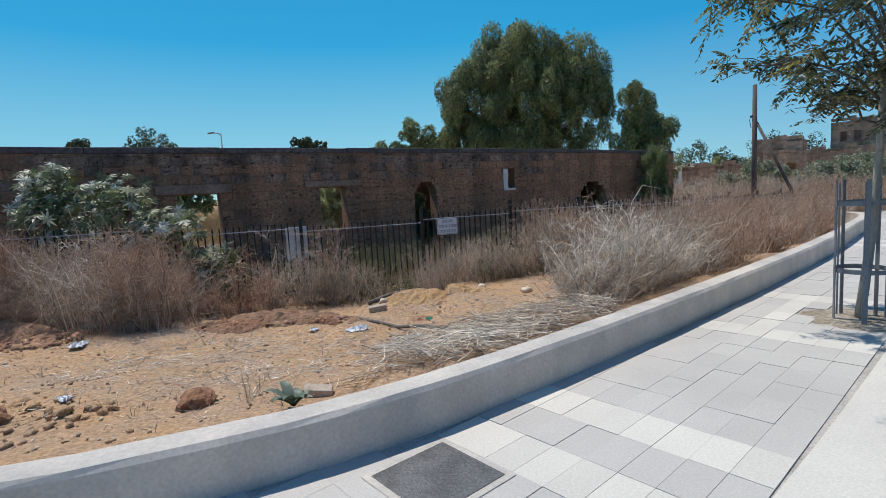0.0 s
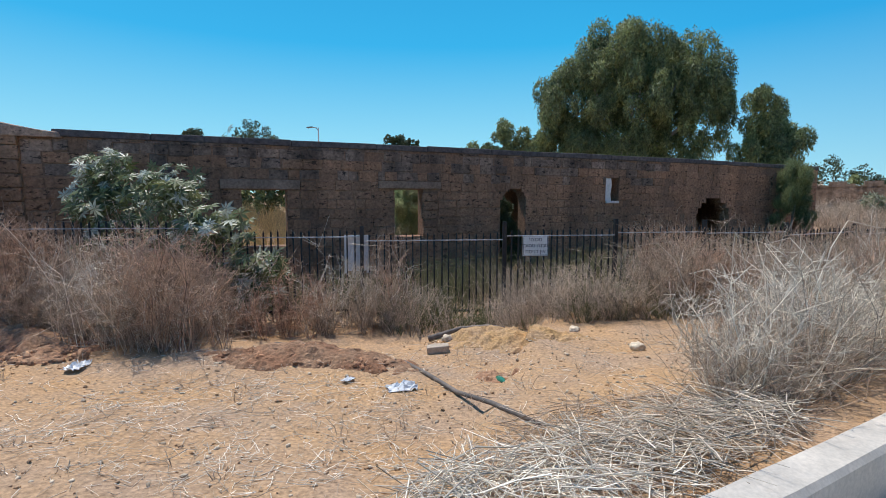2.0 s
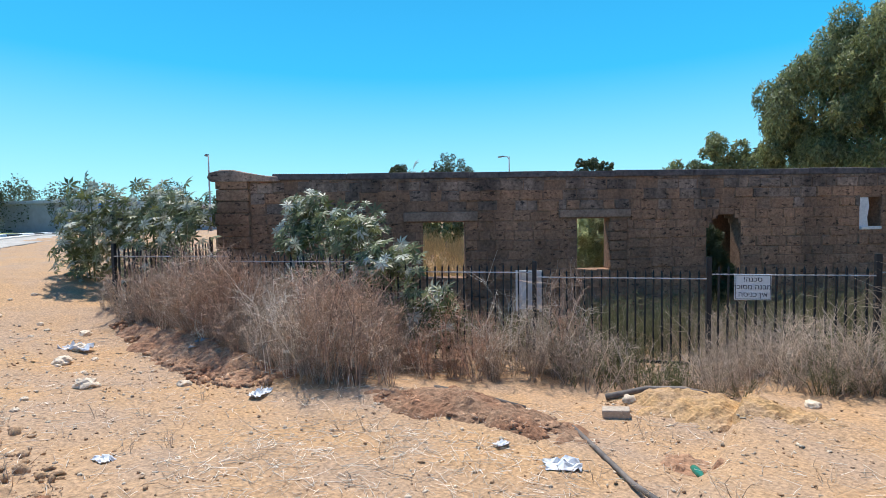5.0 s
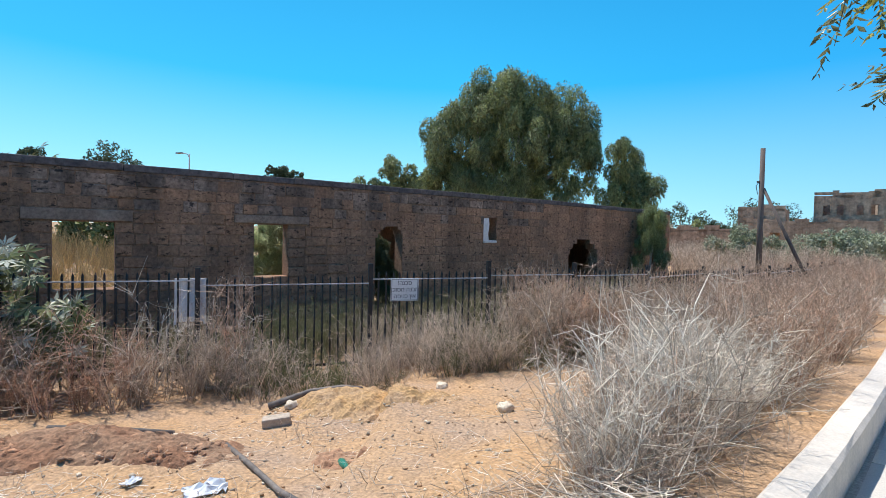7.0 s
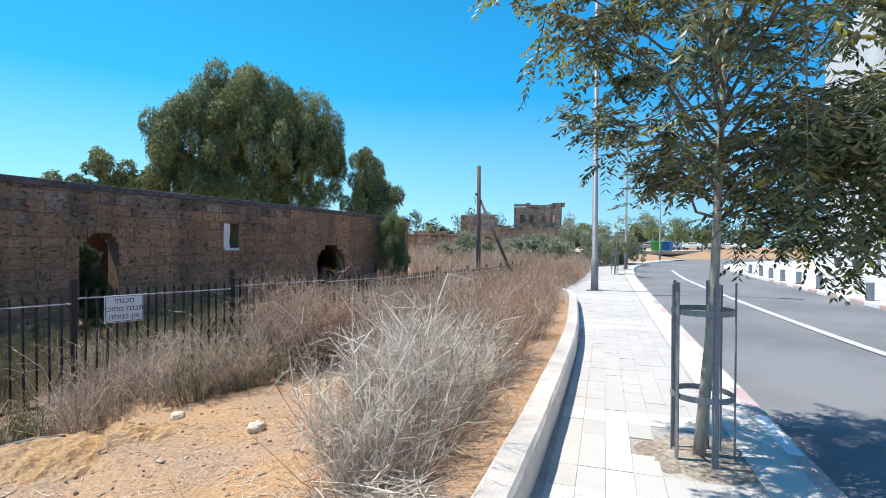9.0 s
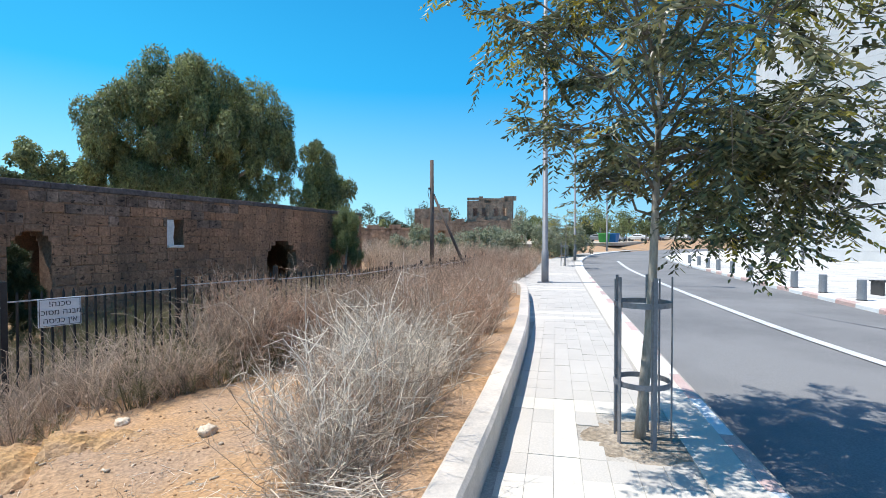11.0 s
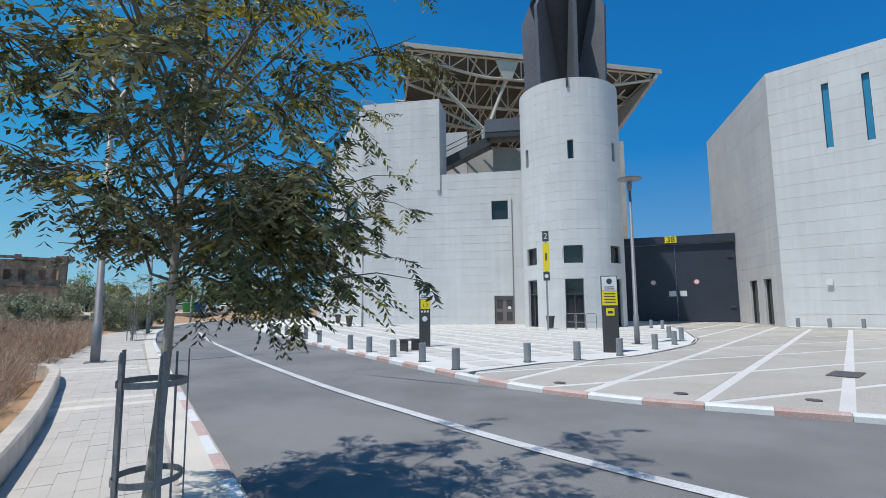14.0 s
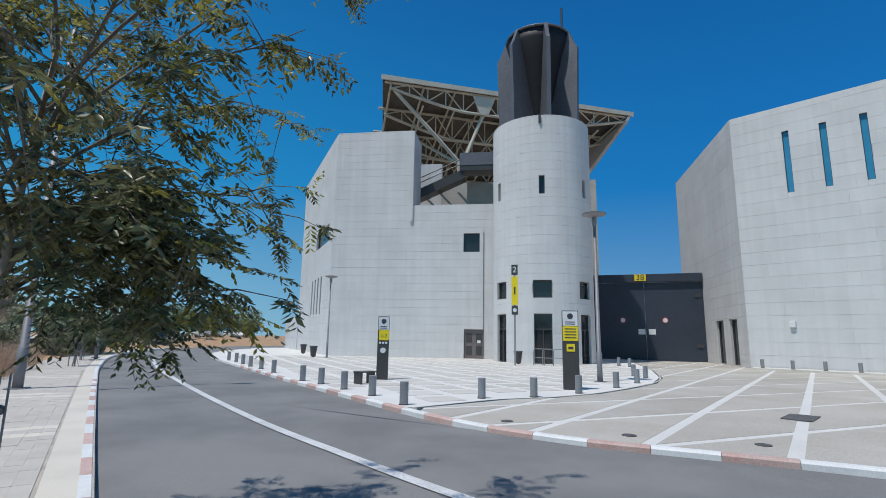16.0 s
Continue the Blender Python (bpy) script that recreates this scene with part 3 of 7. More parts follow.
# ---- ruined stone building ----
RUIN = pose(-10.73, 10.87, 0, 0, 0, 41.05)
HOLES = [(4.14, 5.02, 0.62, 1.78), (7.36, 8.06, 0.75, 1.82), (10.12, 10.86, -0.8, 1.58), (10.18, 10.85, 1.55, 1.68), (10.25, 10.81, 1.66, 1.78), (10.36, 10.72, 1.76, 1.86), (13.44, 13.9, 1.5, 2.19), (16.97, 18.45, -0.8, 1.16), (17.03, 18.4, 1.12, 1.34), (17.16, 18.25, 1.3, 1.5), (17.36, 18.02, 1.48, 1.64), (21.6, 22.2, 0.4, 1.5)]
WALL_LENGTH, WALL_TOP, WALL_FOOT = 22.8, 2.68, -0.8
ruin = thing("ruined_building", RUIN, "roofless ruined building of weathered brown stone blocks", "ruin")
for a0, a1, b0, b1 in cut([(0.0, WALL_LENGTH, WALL_FOOT, WALL_TOP)], HOLES):
    part("wall_section", Shape().box((a0 + a1) / 2, 0.191, (b0 + b1) / 2, a1 - a0, 0.358, b1 - b0), RUIN_MORTAR, ruin)
# weathered cap course along the top, uneven
rnd = random.Random(9)
x = 1.1
while x < WALL_LENGTH:
    ln = rnd.uniform(0.9, 2.2)
    x1 = min(x + ln, WALL_LENGTH)
    drop = 0.16 * step(15, 22, x)
    h = 0.13 + rnd.uniform(-0.008, 0.008)
    cap = Shape().box((x + x1) / 2, 0.19 + rnd.uniform(-0.01, 0.01), WALL_TOP - drop * 0.3 + h / 2, x1 - x - 0.003, 0.43, h, Matrix.Rotation(rnd.uniform(-0.008, 0.008), 3, "Y"))
    part("coping_stone", cap, RUIN_CAP, ruin, "dark weathered coping stone", bevel=0.02)
    x = x1
for k in range(15):
    z = -0.85 + k * 0.24
    pier = Shape().box(0.3 + rnd.uniform(-0.015, 0.015), 0.16, z + 0.115, 0.66 + rnd.uniform(-0.03, 0.03), 0.5, 0.23)
    part("pier_stone", pier, RUIN_STONE, ruin, bevel=0.015)
cap_line = [(-0.1, 2.66), (-0.17, 2.74), (-0.13, 2.84), (0.1, 2.9), (0.36, 2.895), (0.62, 2.84), (0.95, 2.78), (1.2, 2.75), (1.24, 2.66)]
lump = Shape()
for y_, k in ((-0.12, 0.96), (-0.04, 1.0), (0.36, 1.0), (0.44, 0.94)):
    lump.v += [(x * k + rnd.uniform(-0.015, 0.015), y_ + rnd.uniform(-0.02, 0.02), 2.66 + (z - 2.66) * k + rnd.uniform(-0.012, 0.012)) for x, z in cap_line]
q = len(cap_line)
lump.f = [tuple(range(q)), tuple(range(4 * q - 1, 3 * q - 1, -1))] + [(j * q + i, (j + 1) * q + i, (j + 1) * q + (i + 1) % q, j * q + (i + 1) % q) for j in range(3) for i in range(q)]
part("broken_cap", lump, RUIN_TOP, ruin, "rounded broken slab on the pier", bevel=0.02)
for a0, a1, b0, h in ((3.75, 5.28, 1.8, 0.19), (6.98, 8.5, 1.84, 0.16)):
    part("lintel", Shape().box((a0 + a1) / 2, 0.17, b0 + h / 2, a1 - a0, 0.42, h), LINTEL, ruin, "flat concrete lintel", bevel=0.012)
# jambs of the second window, rough stones
for k in range(5):
    part("jamb_stone", Shape().box(8.24 + rnd.uniform(-0.03, 0.03), 0.02, 0.84 + k * 0.2, 0.34 + rnd.uniform(-0.05, 0.05), 0.12, 0.185), RUIN_STONE, ruin, bevel=0.015)
part("blocking", Shape().add([(13.44, 0.03, 1.52), (13.66, 0.03, 1.52), (13.63, 0.03, 1.75), (13.67, 0.03, 2.0), (13.64, 0.03, 2.18), (13.44, 0.03, 2.18), (13.44, 0.3, 1.52), (13.66, 0.3, 1.52), (13.63, 0.3, 1.75), (13.67, 0.3, 2.0), (13.64, 0.3, 2.18), (13.44, 0.3, 2.18)],
                             [(0, 1, 2, 3, 4, 5), (11, 10, 9, 8, 7, 6)] + [(i, 6 + i, 6 + (i + 1) % 6, (i + 1) % 6) for i in range(6)]), PLASTER, ruin, "whitewashed jamb of the narrow slot")
part("slot_sill", Shape().box(13.68, 0.1, 1.53, 0.46, 0.26, 0.07), PLASTER, ruin, "broken whitewashed sill", bevel=0.02)
# side and rear walls, and an unseen slab added overhead to darken the openings
for box in ((0.2, 3.4, 0.9, 0.36, 6.0, 3.4), (22.6, 3.4, 0.7, 0.36, 6.0, 3.0), (9.4, 3.4, 0.8, 0.3, 6.0, 3.2), (16.2, 6.35, 0.8, 13.0, 0.3, 3.2)):
    part("inner_wall", Shape().box(*box), RUIN_MORTAR, ruin, "bare inner wall")
part("roof_slab", Shape().box(17.3, 3.35, 2.5, 11.0, 5.9, 0.14), RUIN_CAP, ruin, "unseen flat slab added to darken the openings")

# ---- stadium ----
PANEL_H = 0.72


def flat_panels(parent, length, top, holes, flush, course=PANEL_H, width=1.55, seed=1, foot=0.0):
    """Cladding slabs on a flat face in the parent's space: x along, z up, the face towards -y."""
    unit_box = Shape().box(0, 0, 0, 1, 1, 1).mesh("panel", CLADDING)
    rnd = random.Random(seed)
    z, row = foot, 0
    while z < top - 0.05:
        z1 = min(z + course, top)
        x = -rnd.uniform(0.1, width - 0.1)
        while x < length:
            x1 = x + width * rnd.choice((1, 1, 1.5))
            for a0, a1, b0, b1 in cut([(max(x, 0), min(x1, length), z, z1)], holes):
                if a1 - a0 > 0.06 and b1 - b0 > 0.06:
                    m = Matrix.LocRotScale(((a0 + a1) / 2, flush + rnd.uniform(-0.002, 0.002), (b0 + b1) / 2), None, (a1 - a0 - 0.003, 0.06, b1 - b0 - 0.011))
                    piece("panel", unit_box, parent, m)
            x = x1
        z, row = z1, row + 1


def face(a, b):
    """The pose of a wall that runs from a to b, seen with a on the left."""
    return pose(a[0], a[1], 0, 0, 0, math.degrees(math.atan2(b[1] - a[1], b[0] - a[0]))), math.hypot(b[0] - a[0], b[1] - a[1])


def wall_core(parent, length, top, holes, thick=0.5, foot=-0.6):
    for a0, a1, b0, b1 in cut([(0, length, foot, top)], holes):
        part("wall_section", Shape().box((a0 + a1) / 2, thick / 2 + 0.03, (b0 + b1) / 2, a1 - a0, thick, b1 - b0), CLADDING_BED, parent)


def window(parent, a0, a1, b0, b1, glass=None, frame=0.06, deep=0.22, bars=(1, 1), name="window"):
    """A framed pane set back in a hole of a flat face."""
    f = Shape()
    for x in (a0 + frame / 2, a1 - frame / 2):
        f.box(x, deep, (b0 + b1) / 2, frame, 0.08, b1 - b0)
    for z in (b0 + frame / 2, b1 - frame / 2):
        f.box((a0 + a1) / 2, deep, z, a1 - a0 - 2 * frame, 0.08, frame)
    for i in range(1, bars[0]):
        f.box(a0 + (a1 - a0) * i / bars[0], deep, (b0 + b1) / 2, 0.05, 0.07, b1 - b0 - 2 * frame)
    for i in range(1, bars[1]):
        f.box((a0 + a1) / 2, deep, b0 + (b1 - b0) * i / bars[1], a1 - a0 - 2 * frame, 0.06, 0.05)
    w = part(name, f, DARK_PANEL, parent)
    part("pane", Shape().box((a0 + a1) / 2, deep + 0.05, (b0 + b1) / 2, a1 - a0 - frame, 0.02, b1 - b0 - frame), glass or GLASS, w)
    return w


# long pale face beside the tower: the left end is the high corner
m, L = face((42.3, 26.6), (44.3, 9.0))
hall = thing("stadium_hall", m, "tall stadium block clad in pale stone slabs", "stadium")
door_a = L - (12.7 - 9.0) - 1.75
H_TOP, H_LOW = 21.0, 13.7
notch = L - 10.4
holes = [(door_a, door_a + 1.75, -0.1, 2.5), (L - 5.55, L - 4.1, 9.3, 11.0), (notch, L + 1, H_LOW, 30)]
wall_core(hall, L, H_TOP, holes)
flat_panels(hall, L, H_TOP, holes, 0.0, seed=3)
window(hall, L - 5.55, L - 4.1, 9.3, 11.0, bars=(1, 1), frame=0.05)
leaf_door = part("door", Shape().box(door_a + 0.875, 0.2, 1.23, 1.72, 0.08, 2.46), DOOR_BROWN, hall, "grey-brown double steel door")
for k in (-0.42, 0.42):
    for z in (0.7, 1.75):
        part("door_panel", Shape().box(door_a + 0.875 + k, 0.145, z, 0.5, 0.03, 0.75), DARK_PANEL, leaf_door)
part("notice", Shape().box(door_a + 1.3, 0.12, 1.45, 0.3, 0.01, 0.22), WHITE_SIGN, leaf_door)
part("end_fin", Shape().box(notch + 0.02, 1.6, (H_LOW + H_TOP) / 2 - 0.8, 0.3, 3.6, H_TOP - H_LOW + 1.4), CLADDING, hall, "end of the high wall")
for k in (1,):
    part("downpipe", Shape().tube([(L - 5.75 + k * 2.0, -0.08, 0.1), (L - 5.75 + k * 2.0, -0.08, H_LOW - 2.6)], 0.03, 6), GALVANISED, hall)

# side face, running away from the corner
m, L2 = face((57.5, 38.6), (42.3, 26.6))
flank = thing("stadium_flank", m, "side of the stadium clad in pale stone slabs", "stadium")
holes2 = [(L2 - 5.2 - k * 1.7, L2 - 4.5 - k * 1.7, 3.9, 7.6) for k in range(4)] + [(L2 - 9.0, L2 - 2.2, 10.8, 12.6)]
wall_core(flank, L2, H_TOP, holes2)
flat_panels(flank, L2, H_TOP, holes2, 0.0, seed=5, width=2.2)
for h in holes2:
    window(flank, *h, frame=0.05)
m, L3 = face((66.0, 45.5), (57.0, 38.3))
podium = thing("stadium_podium", m, "low pale stone retaining wall", "stadium")
wall_core(podium, L3, 4.2, [])
flat_panels(podium, L3, 4.2, [], 0.0, seed=6, width=2.2)

# round stair tower
TX, TY, TR, TH = 41.4, 7.5, 3.9, 18.8
tower = thing("stair_tower", pose(TX, TY, 0), "round pale stone tower with a dark finned crown", "tower")
FRONT = math.pi + 0.055
arc = lambda half: half / TR
# openings by angle from the front and height
T_HOLES = []
for ang, half in ((0.0, 0.66), (0.92, 0.62), (-0.92, 0.62)):
    T_HOLES.append((ang - arc(half), ang + arc(half), -0.1, 3.55))
    T_HOLES.append((ang - arc(half * 1.05), ang + arc(half * 1.05), 4.7, 6.0))
for ang in (0.02, 0.98, -0.98):
    T_HOLES.append((ang - arc(0.22), ang + arc(0.22), 12.5, 13.95))


def curved(a0, a1, z0, z1, r0, r1, n=3):
    s = Shape()
    for i in range(n + 1):
        w = a0 + (a1 - a0) * i / n
        for r in (r0, r1):
            for z in (z0, z1):
                s.v.append((r * math.cos(w), r * math.sin(w), z))
    for i in range(n):
        k = 4 * i
        s.f += [(k + 2, k + 6, k + 7, k + 3), (k, k + 1, k + 5, k + 4), (k + 1, k + 3, k + 7, k + 5), (k, k + 4, k + 6, k + 2)]
    e = 4 * n
    s.f += [(0, 2, 3, 1), (e, e + 1, e + 3, e + 2)]
    return s


core = Shape()
for a0, a1, b0, b1 in cut([(-math.pi, math.pi, -0.6, TH)], T_HOLES):
    n = max(2, int((a1 - a0) / 0.12))
    c = curved(FRONT + a0, FRONT + a1, b0, b1, TR - 0.5, TR - 0.035, n)
    core.add(c.v, c.f)
part("wall", core, CLADDING_BED, tower)
part("tower_top", Shape().lathe([(TR - 0.4, TH - 0.4), (TR - 0.4, TH - 0.25)], 32), CLADDING, tower)
shared = {}
rnd = random.Random(11)
z, row = 0.0, 0
back_panels = Shape()
while z < TH - 0.05:
    z1 = min(z + PANEL_H, TH)
    n_seg = 16
    for i in range(n_seg):
        a0 = -math.pi + 2 * math.pi * (i + 0.5 * (row % 2)) / n_seg
        for r in cut([(a0, a0 + 2 * math.pi / n_seg, z, z1)], T_HOLES):
            mid_a = (r[0] + r[1]) / 2
            da, dz = round(r[1] - r[0], 3), round(r[3] - r[2], 3)
            if da < 0.02 or dz < 0.05:
                continue
            c = curved(-da / 2 + 0.0004, da / 2 - 0.0004, 0.005, dz - 0.005, TR - 0.03, TR + 0.03, 4)
            if abs(mid_a) < 1.75:
                if (da, dz) not in shared:
                    shared[(da, dz)] = c.mesh("panel", CLADDING)
                piece("panel", shared[(da, dz)], tower, pose(0, 0, r[2], 0, 0, math.degrees(FRONT + mid_a)))
            else:
                turn = Matrix.Rotation(FRONT + mid_a, 3, "Z")
                back_panels.add([turn @ Vector(p) + Vector((0, 0, r[2])) for p in c.v], c.f)
    z, row = z1, row + 1
part("rear_panels", back_panels, CLADDING, tower, kind="stuff")
for a0, a1, b0, b1 in T_HOLES:
    ang, half = FRONT + (a0 + a1) / 2, (a1 - a0) / 2 * TR
    hold = part("window" if b0 > 0 else "door", Shape().box(0, 0, 0, 0.02, 0.02, 0.02), DARK_PANEL, tower)
    hold.matrix_basis = pose((TR - 0.25) * math.cos(ang), (TR - 0.25) * math.sin(ang), 0, 0, 0, math.degrees(ang) + 90)
    b0 = max(b0, 0.0)
    f = Shape()
    for x in (-half + 0.04, half - 0.04):
        f.box(x, 0, (b0 + b1) / 2, 0.08, 0.1, b1 - b0)
    f.box(0, 0, b1 - 0.04, 2 * half - 0.16, 0.1, 0.08)
    f.box(0, 0, b0 + 0.04, 2 * half - 0.16, 0.1, 0.08)
    if b0 < 0.1:
        f.box(0, 0, 2.45, 2 * half - 0.16, 0.1, 0.08)
        f.box(0, 0, 1.22, 0.07, 0.09, 2.4)
    part("frame", f, DARK_PANEL, hold)
    part("pane", Shape().box(0, 0.06, (b0 + b1) / 2, 2 * half, 0.02, b1 - b0), GLASS, hold)
# crown of upright fins round a dark drum
CR, CB, CT = 3.25, TH - 0.4, 27.4
part("drum", Shape().lathe([(0.5, CB), (0.75, CB + 1.2), (1.35, CB + 3.2), (2.1, CT - 2.6), (2.62, CT - 1.0), (2.72, CT - 0.2), (2.66, CT - 0.2), (2.5, CT - 1.2), (0.3, CT - 3.0)], 32), DRUM_BLACK, tower, "dark bowl-shaped drum between the fins", smooth=True)
for k in range(7):
    ang = FRONT + math.radians(13) + k * 2 * math.pi / 7
    fin = Shape()
    prof = [(0.45, CB), (CR + 0.12, CB), (CR + 0.32, CT - 1.7), (CR + 0.1, CT - 1.35), (2.8, CT + 0.05), (2.6, CT - 1.0), (2.1, CT - 2.6), (1.35, CB + 3.2), (0.7, CB + 1.2)]
    for y in (-0.16, 0.16):
        fin.v += [(r, y, z) for r, z in prof]
    n = len(prof)
    fin.f = [tuple(range(n)), tuple(range(2 * n - 1, n - 1, -1))] + [(i, n + i, n + (i + 1) % n, (i + 1) % n) for i in range(n)]
    part("fin", fin, FIN_STEEL, tower).matrix_basis = pose(0, 0, 0, 0, 0, math.degrees(ang))
ring = Shape().tube([(2.75 * math.cos(w), 2.75 * math.sin(w), CT - 0.1) for w in np.linspace(0, 2 * math.pi, 33)], 0.1, 6)
part("rim", ring, FIN_STEEL, tower)
part("antenna", Shape().tube([(-1.6, -2.05, CT - 0.4), (-1.6, -2.05, CT + 1.9)], 0.09, 6), DARK_PANEL, tower)
part("light", Shape().box((TR + 0.1) * math.cos(FRONT), (TR + 0.1) * math.sin(FRONT), TH - 0.35, 0.16, 0.16, 0.7), DARK_PANEL, tower)

# gate between the tower and the other block
m, LG = face((51.0, 3.6), (50.0, -6.2))
gate = thing("stadium_gate", m, "tall dark steel double gate between pale buildings", "gate")
part("header", Shape().box(LG / 2, 0.1, 7.55, LG, 0.5, 0.75), GATE_STEEL, gate, bevel=0.02)
for k in (0, 1):
    lf = part("gate_leaf", Shape().box(LG * (0.25 + 0.5 * k), 0.2, 3.6, LG / 2 - 0.012, 0.12, 7.1), GATE_STEEL, gate, bevel=0.01)
    x = LG * (0.30 + 0.37 * k)
    d = Shape().lathe([(0.26, -0.01), (0.26, 0.01)], 20)
    d.v = [(x + a, 0.12 + c, 3.65 + b) for a, b, c in d.v]
    part("round_sign", d, RED_SIGN, lf, "round red and white sign")
    d = Shape().lathe([(0.2, -0.01), (0.2, 0.01)], 20)
    d.v = [(x + a, 0.1 + c, 3.65 + b) for a, b, c in d.v]
    part("sign_face", d, WHITE_SIGN, lf)
    part("notice", Shape().box(LG * (0.455 + 0.09 * k) + 0.08, 0.12, 2.6, 0.6, 0.02, 0.5), WHITE_SIGN, lf)
    for z in (1.4, 5.9):
        part("hinge", Shape().box(0.5 + (LG - 1.0) * k, 0.1, z, 0.5, 0.1, 0.28), DARK_PANEL, lf)
part("plate", Shape().box(LG * 0.47, -0.17, 7.6, 1.0, 0.04, 0.62), YELLOW, gate, "yellow number plate")


def letters(body, size, mat, parent, m, name="lettering", depth=0.002):
    """Flat lettering as a mesh, centred, in the plane of m."""
    c = bpy.data.curves.new(name, "FONT")
    c.body, c.size, c.align_x, c.align_y, c.extrude = body, size, "CENTER", "CENTER", depth
    tmp = bpy.data.objects.new(name, c)
    scene.collection.objects.link(tmp)
    bpy.context.view_layer.update()
    me = bpy.data.meshes.new_from_object(tmp.evaluated_get(bpy.context.evaluated_depsgraph_get()))
    bpy.data.objects.remove(tmp)
    bpy.data.curves.remove(c)
    me.materials.clear()
    me.materials.append(mat)
    ob = new(name, me)
    ob.parent = parent
    ob.matrix_basis = m
    return ob


letters("38", 0.75, INK, gate, pose(LG * 0.47, -0.2, 7.6, 90, 0, 0))

# slab-clad block on the other side of the gate
m, LA = face((56.8, -5.9), (40.8, -6.8))
block = thing("pale_block", m, "windowless angular block clad in pale stone slabs", "building")
RB = 18.5
b_holes = [(LA - 3.5, LA - 1.9, 0.05, 3.5), (LA - 6.6, LA - 4.8, 0.05, 3.5)]
wall_core(block, LA, RB, b_holes)
flat_panels(block, LA, RB, b_holes, 0.0, seed=7, width=2.6, course=0.9)
for h in b_holes:
    window(block, *h, name="door")
m, LB = face((40.8, -6.8), (25.5, -33.1))
front = thing("pale_annex", m, "sunlit slab-clad wall with narrow slot windows", "building")
f_holes = [(3.2 + 2.15 * k, 3.6 + 2.15 * k, 12.1, 16.6) for k in range(4)]
wall_core(front, LB, RB, f_holes)
flat_panels(front, LB, RB, f_holes, 0.0, seed=8, width=2.9, course=0.9)
for h in f_holes:
    window(front, *h, glass=GLASS_BLUE, frame=0.03, deep=0.12)
part("vent_box", Shape().box(2.7, -0.12, 3.0, 0.35, 0.2, 0.4), WHITE_SIGN, front, bevel=0.02)
part("meter_box", Shape().box(11.6, -0.3, 1.3, 1.0, 0.5, 1.6), WHITE_SIGN, front, "white meter cabinet", bevel=0.02)

# roof of the stand: a deep truss under a thin deck
roof = thing("stadium_roof", pose(48.5, 24.9, 0, 0, 0, math.degrees(math.atan2(-27.7, 15.7))), "high stadium roof on cream steel trusses", "roof")
RL, RD, RZ = 31.8, 26.0, 30.0


def bar(a, b, r=0.14, name="truss_bar"):
    return part(name, Shape().tube([a, b], r, 6), TRUSS_PAINT, roof)


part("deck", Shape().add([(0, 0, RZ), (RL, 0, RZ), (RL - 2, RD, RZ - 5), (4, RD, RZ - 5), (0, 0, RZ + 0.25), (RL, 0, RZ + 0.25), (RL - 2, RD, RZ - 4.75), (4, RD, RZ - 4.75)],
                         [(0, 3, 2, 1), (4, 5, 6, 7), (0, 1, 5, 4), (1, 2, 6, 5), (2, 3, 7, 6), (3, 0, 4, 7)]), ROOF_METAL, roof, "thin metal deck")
part("fascia", Shape().box(RL / 2, -0.06, RZ + 0.1, RL + 0.3, 0.16, 0.55), TRUSS_PAINT, roof, "pale edge beam")
for yy, drop in ((0.4, 0.0), (5.0, -1.0), (10.0, -1.9), (15.0, -2.9), (20.0, -3.9)):
    top_z = RZ + drop - 0.2
    depth = 2.0 if yy < 1 else 2.6
    bar((0.3, yy, top_z), (RL - 0.3, yy, top_z), 0.16, "chord")
    bays = 14
    low_line = [(1.0 + (RL - 2.0) * k / bays, yy, top_z - 0.35 - depth * min(1.0, math.sin(math.pi * (0.04 + 0.92 * k / bays)) * 1.25)) for k in range(bays + 1)]
    part("chord", Shape().tube(low_line, 0.17, 6), TRUSS_PAINT, roof)
    for k in range(bays):
        x0, x1 = low_line[k][0], low_line[k + 1][0]
        bar((x0, yy, top_z), low_line[k] if k % 2 else (x0, yy, low_line[k][2]), 0.08)
        bar((x0 if k % 2 else x1, yy, top_z), low_line[k + 1] if k % 2 else low_line[k], 0.08)
for k in range(9):
    x0 = 1.0 + k * (RL - 2.0) / 8
    bar((x0, 0.2, RZ - 0.35), (x0 * 0.9 + 1.5, RD - 0.4, RZ - 5.3), 0.13, "purlin")
    if 0 < k < 8:
        bar((x0, 0.4, RZ - 2.5), (x0 * 0.92 + 1.2, 20.0, RZ - 6.6), 0.11, "purlin")
# solid end of the roof, dipping towards the back
part("end_panel", Shape().add([(RL, -0.1, RZ + 0.2), (RL - 0.6, -0.1, RZ - 0.9), (RL - 2.0, 10.0, RZ - 6.8), (RL - 3.0, 22.0, RZ - 13.5), (RL - 1.8, 22.0, RZ - 4.0),
                               (RL - 0.4, -0.1, RZ + 0.2), (RL - 1.0, -0.1, RZ - 0.9), (RL - 2.4, 10.0, RZ - 6.8), (RL - 3.4, 22.0, RZ - 13.5), (RL - 2.2, 22.0, RZ - 4.0)],
                              [(4, 3, 2, 1, 0), (5, 6, 7, 8, 9), (0, 1, 6, 5), (1, 2, 7, 6), (2, 3, 8, 7), (3, 4, 9, 8), (4, 0, 5, 9)]), FAR_WALL, roof, "grey closed end of the roof")
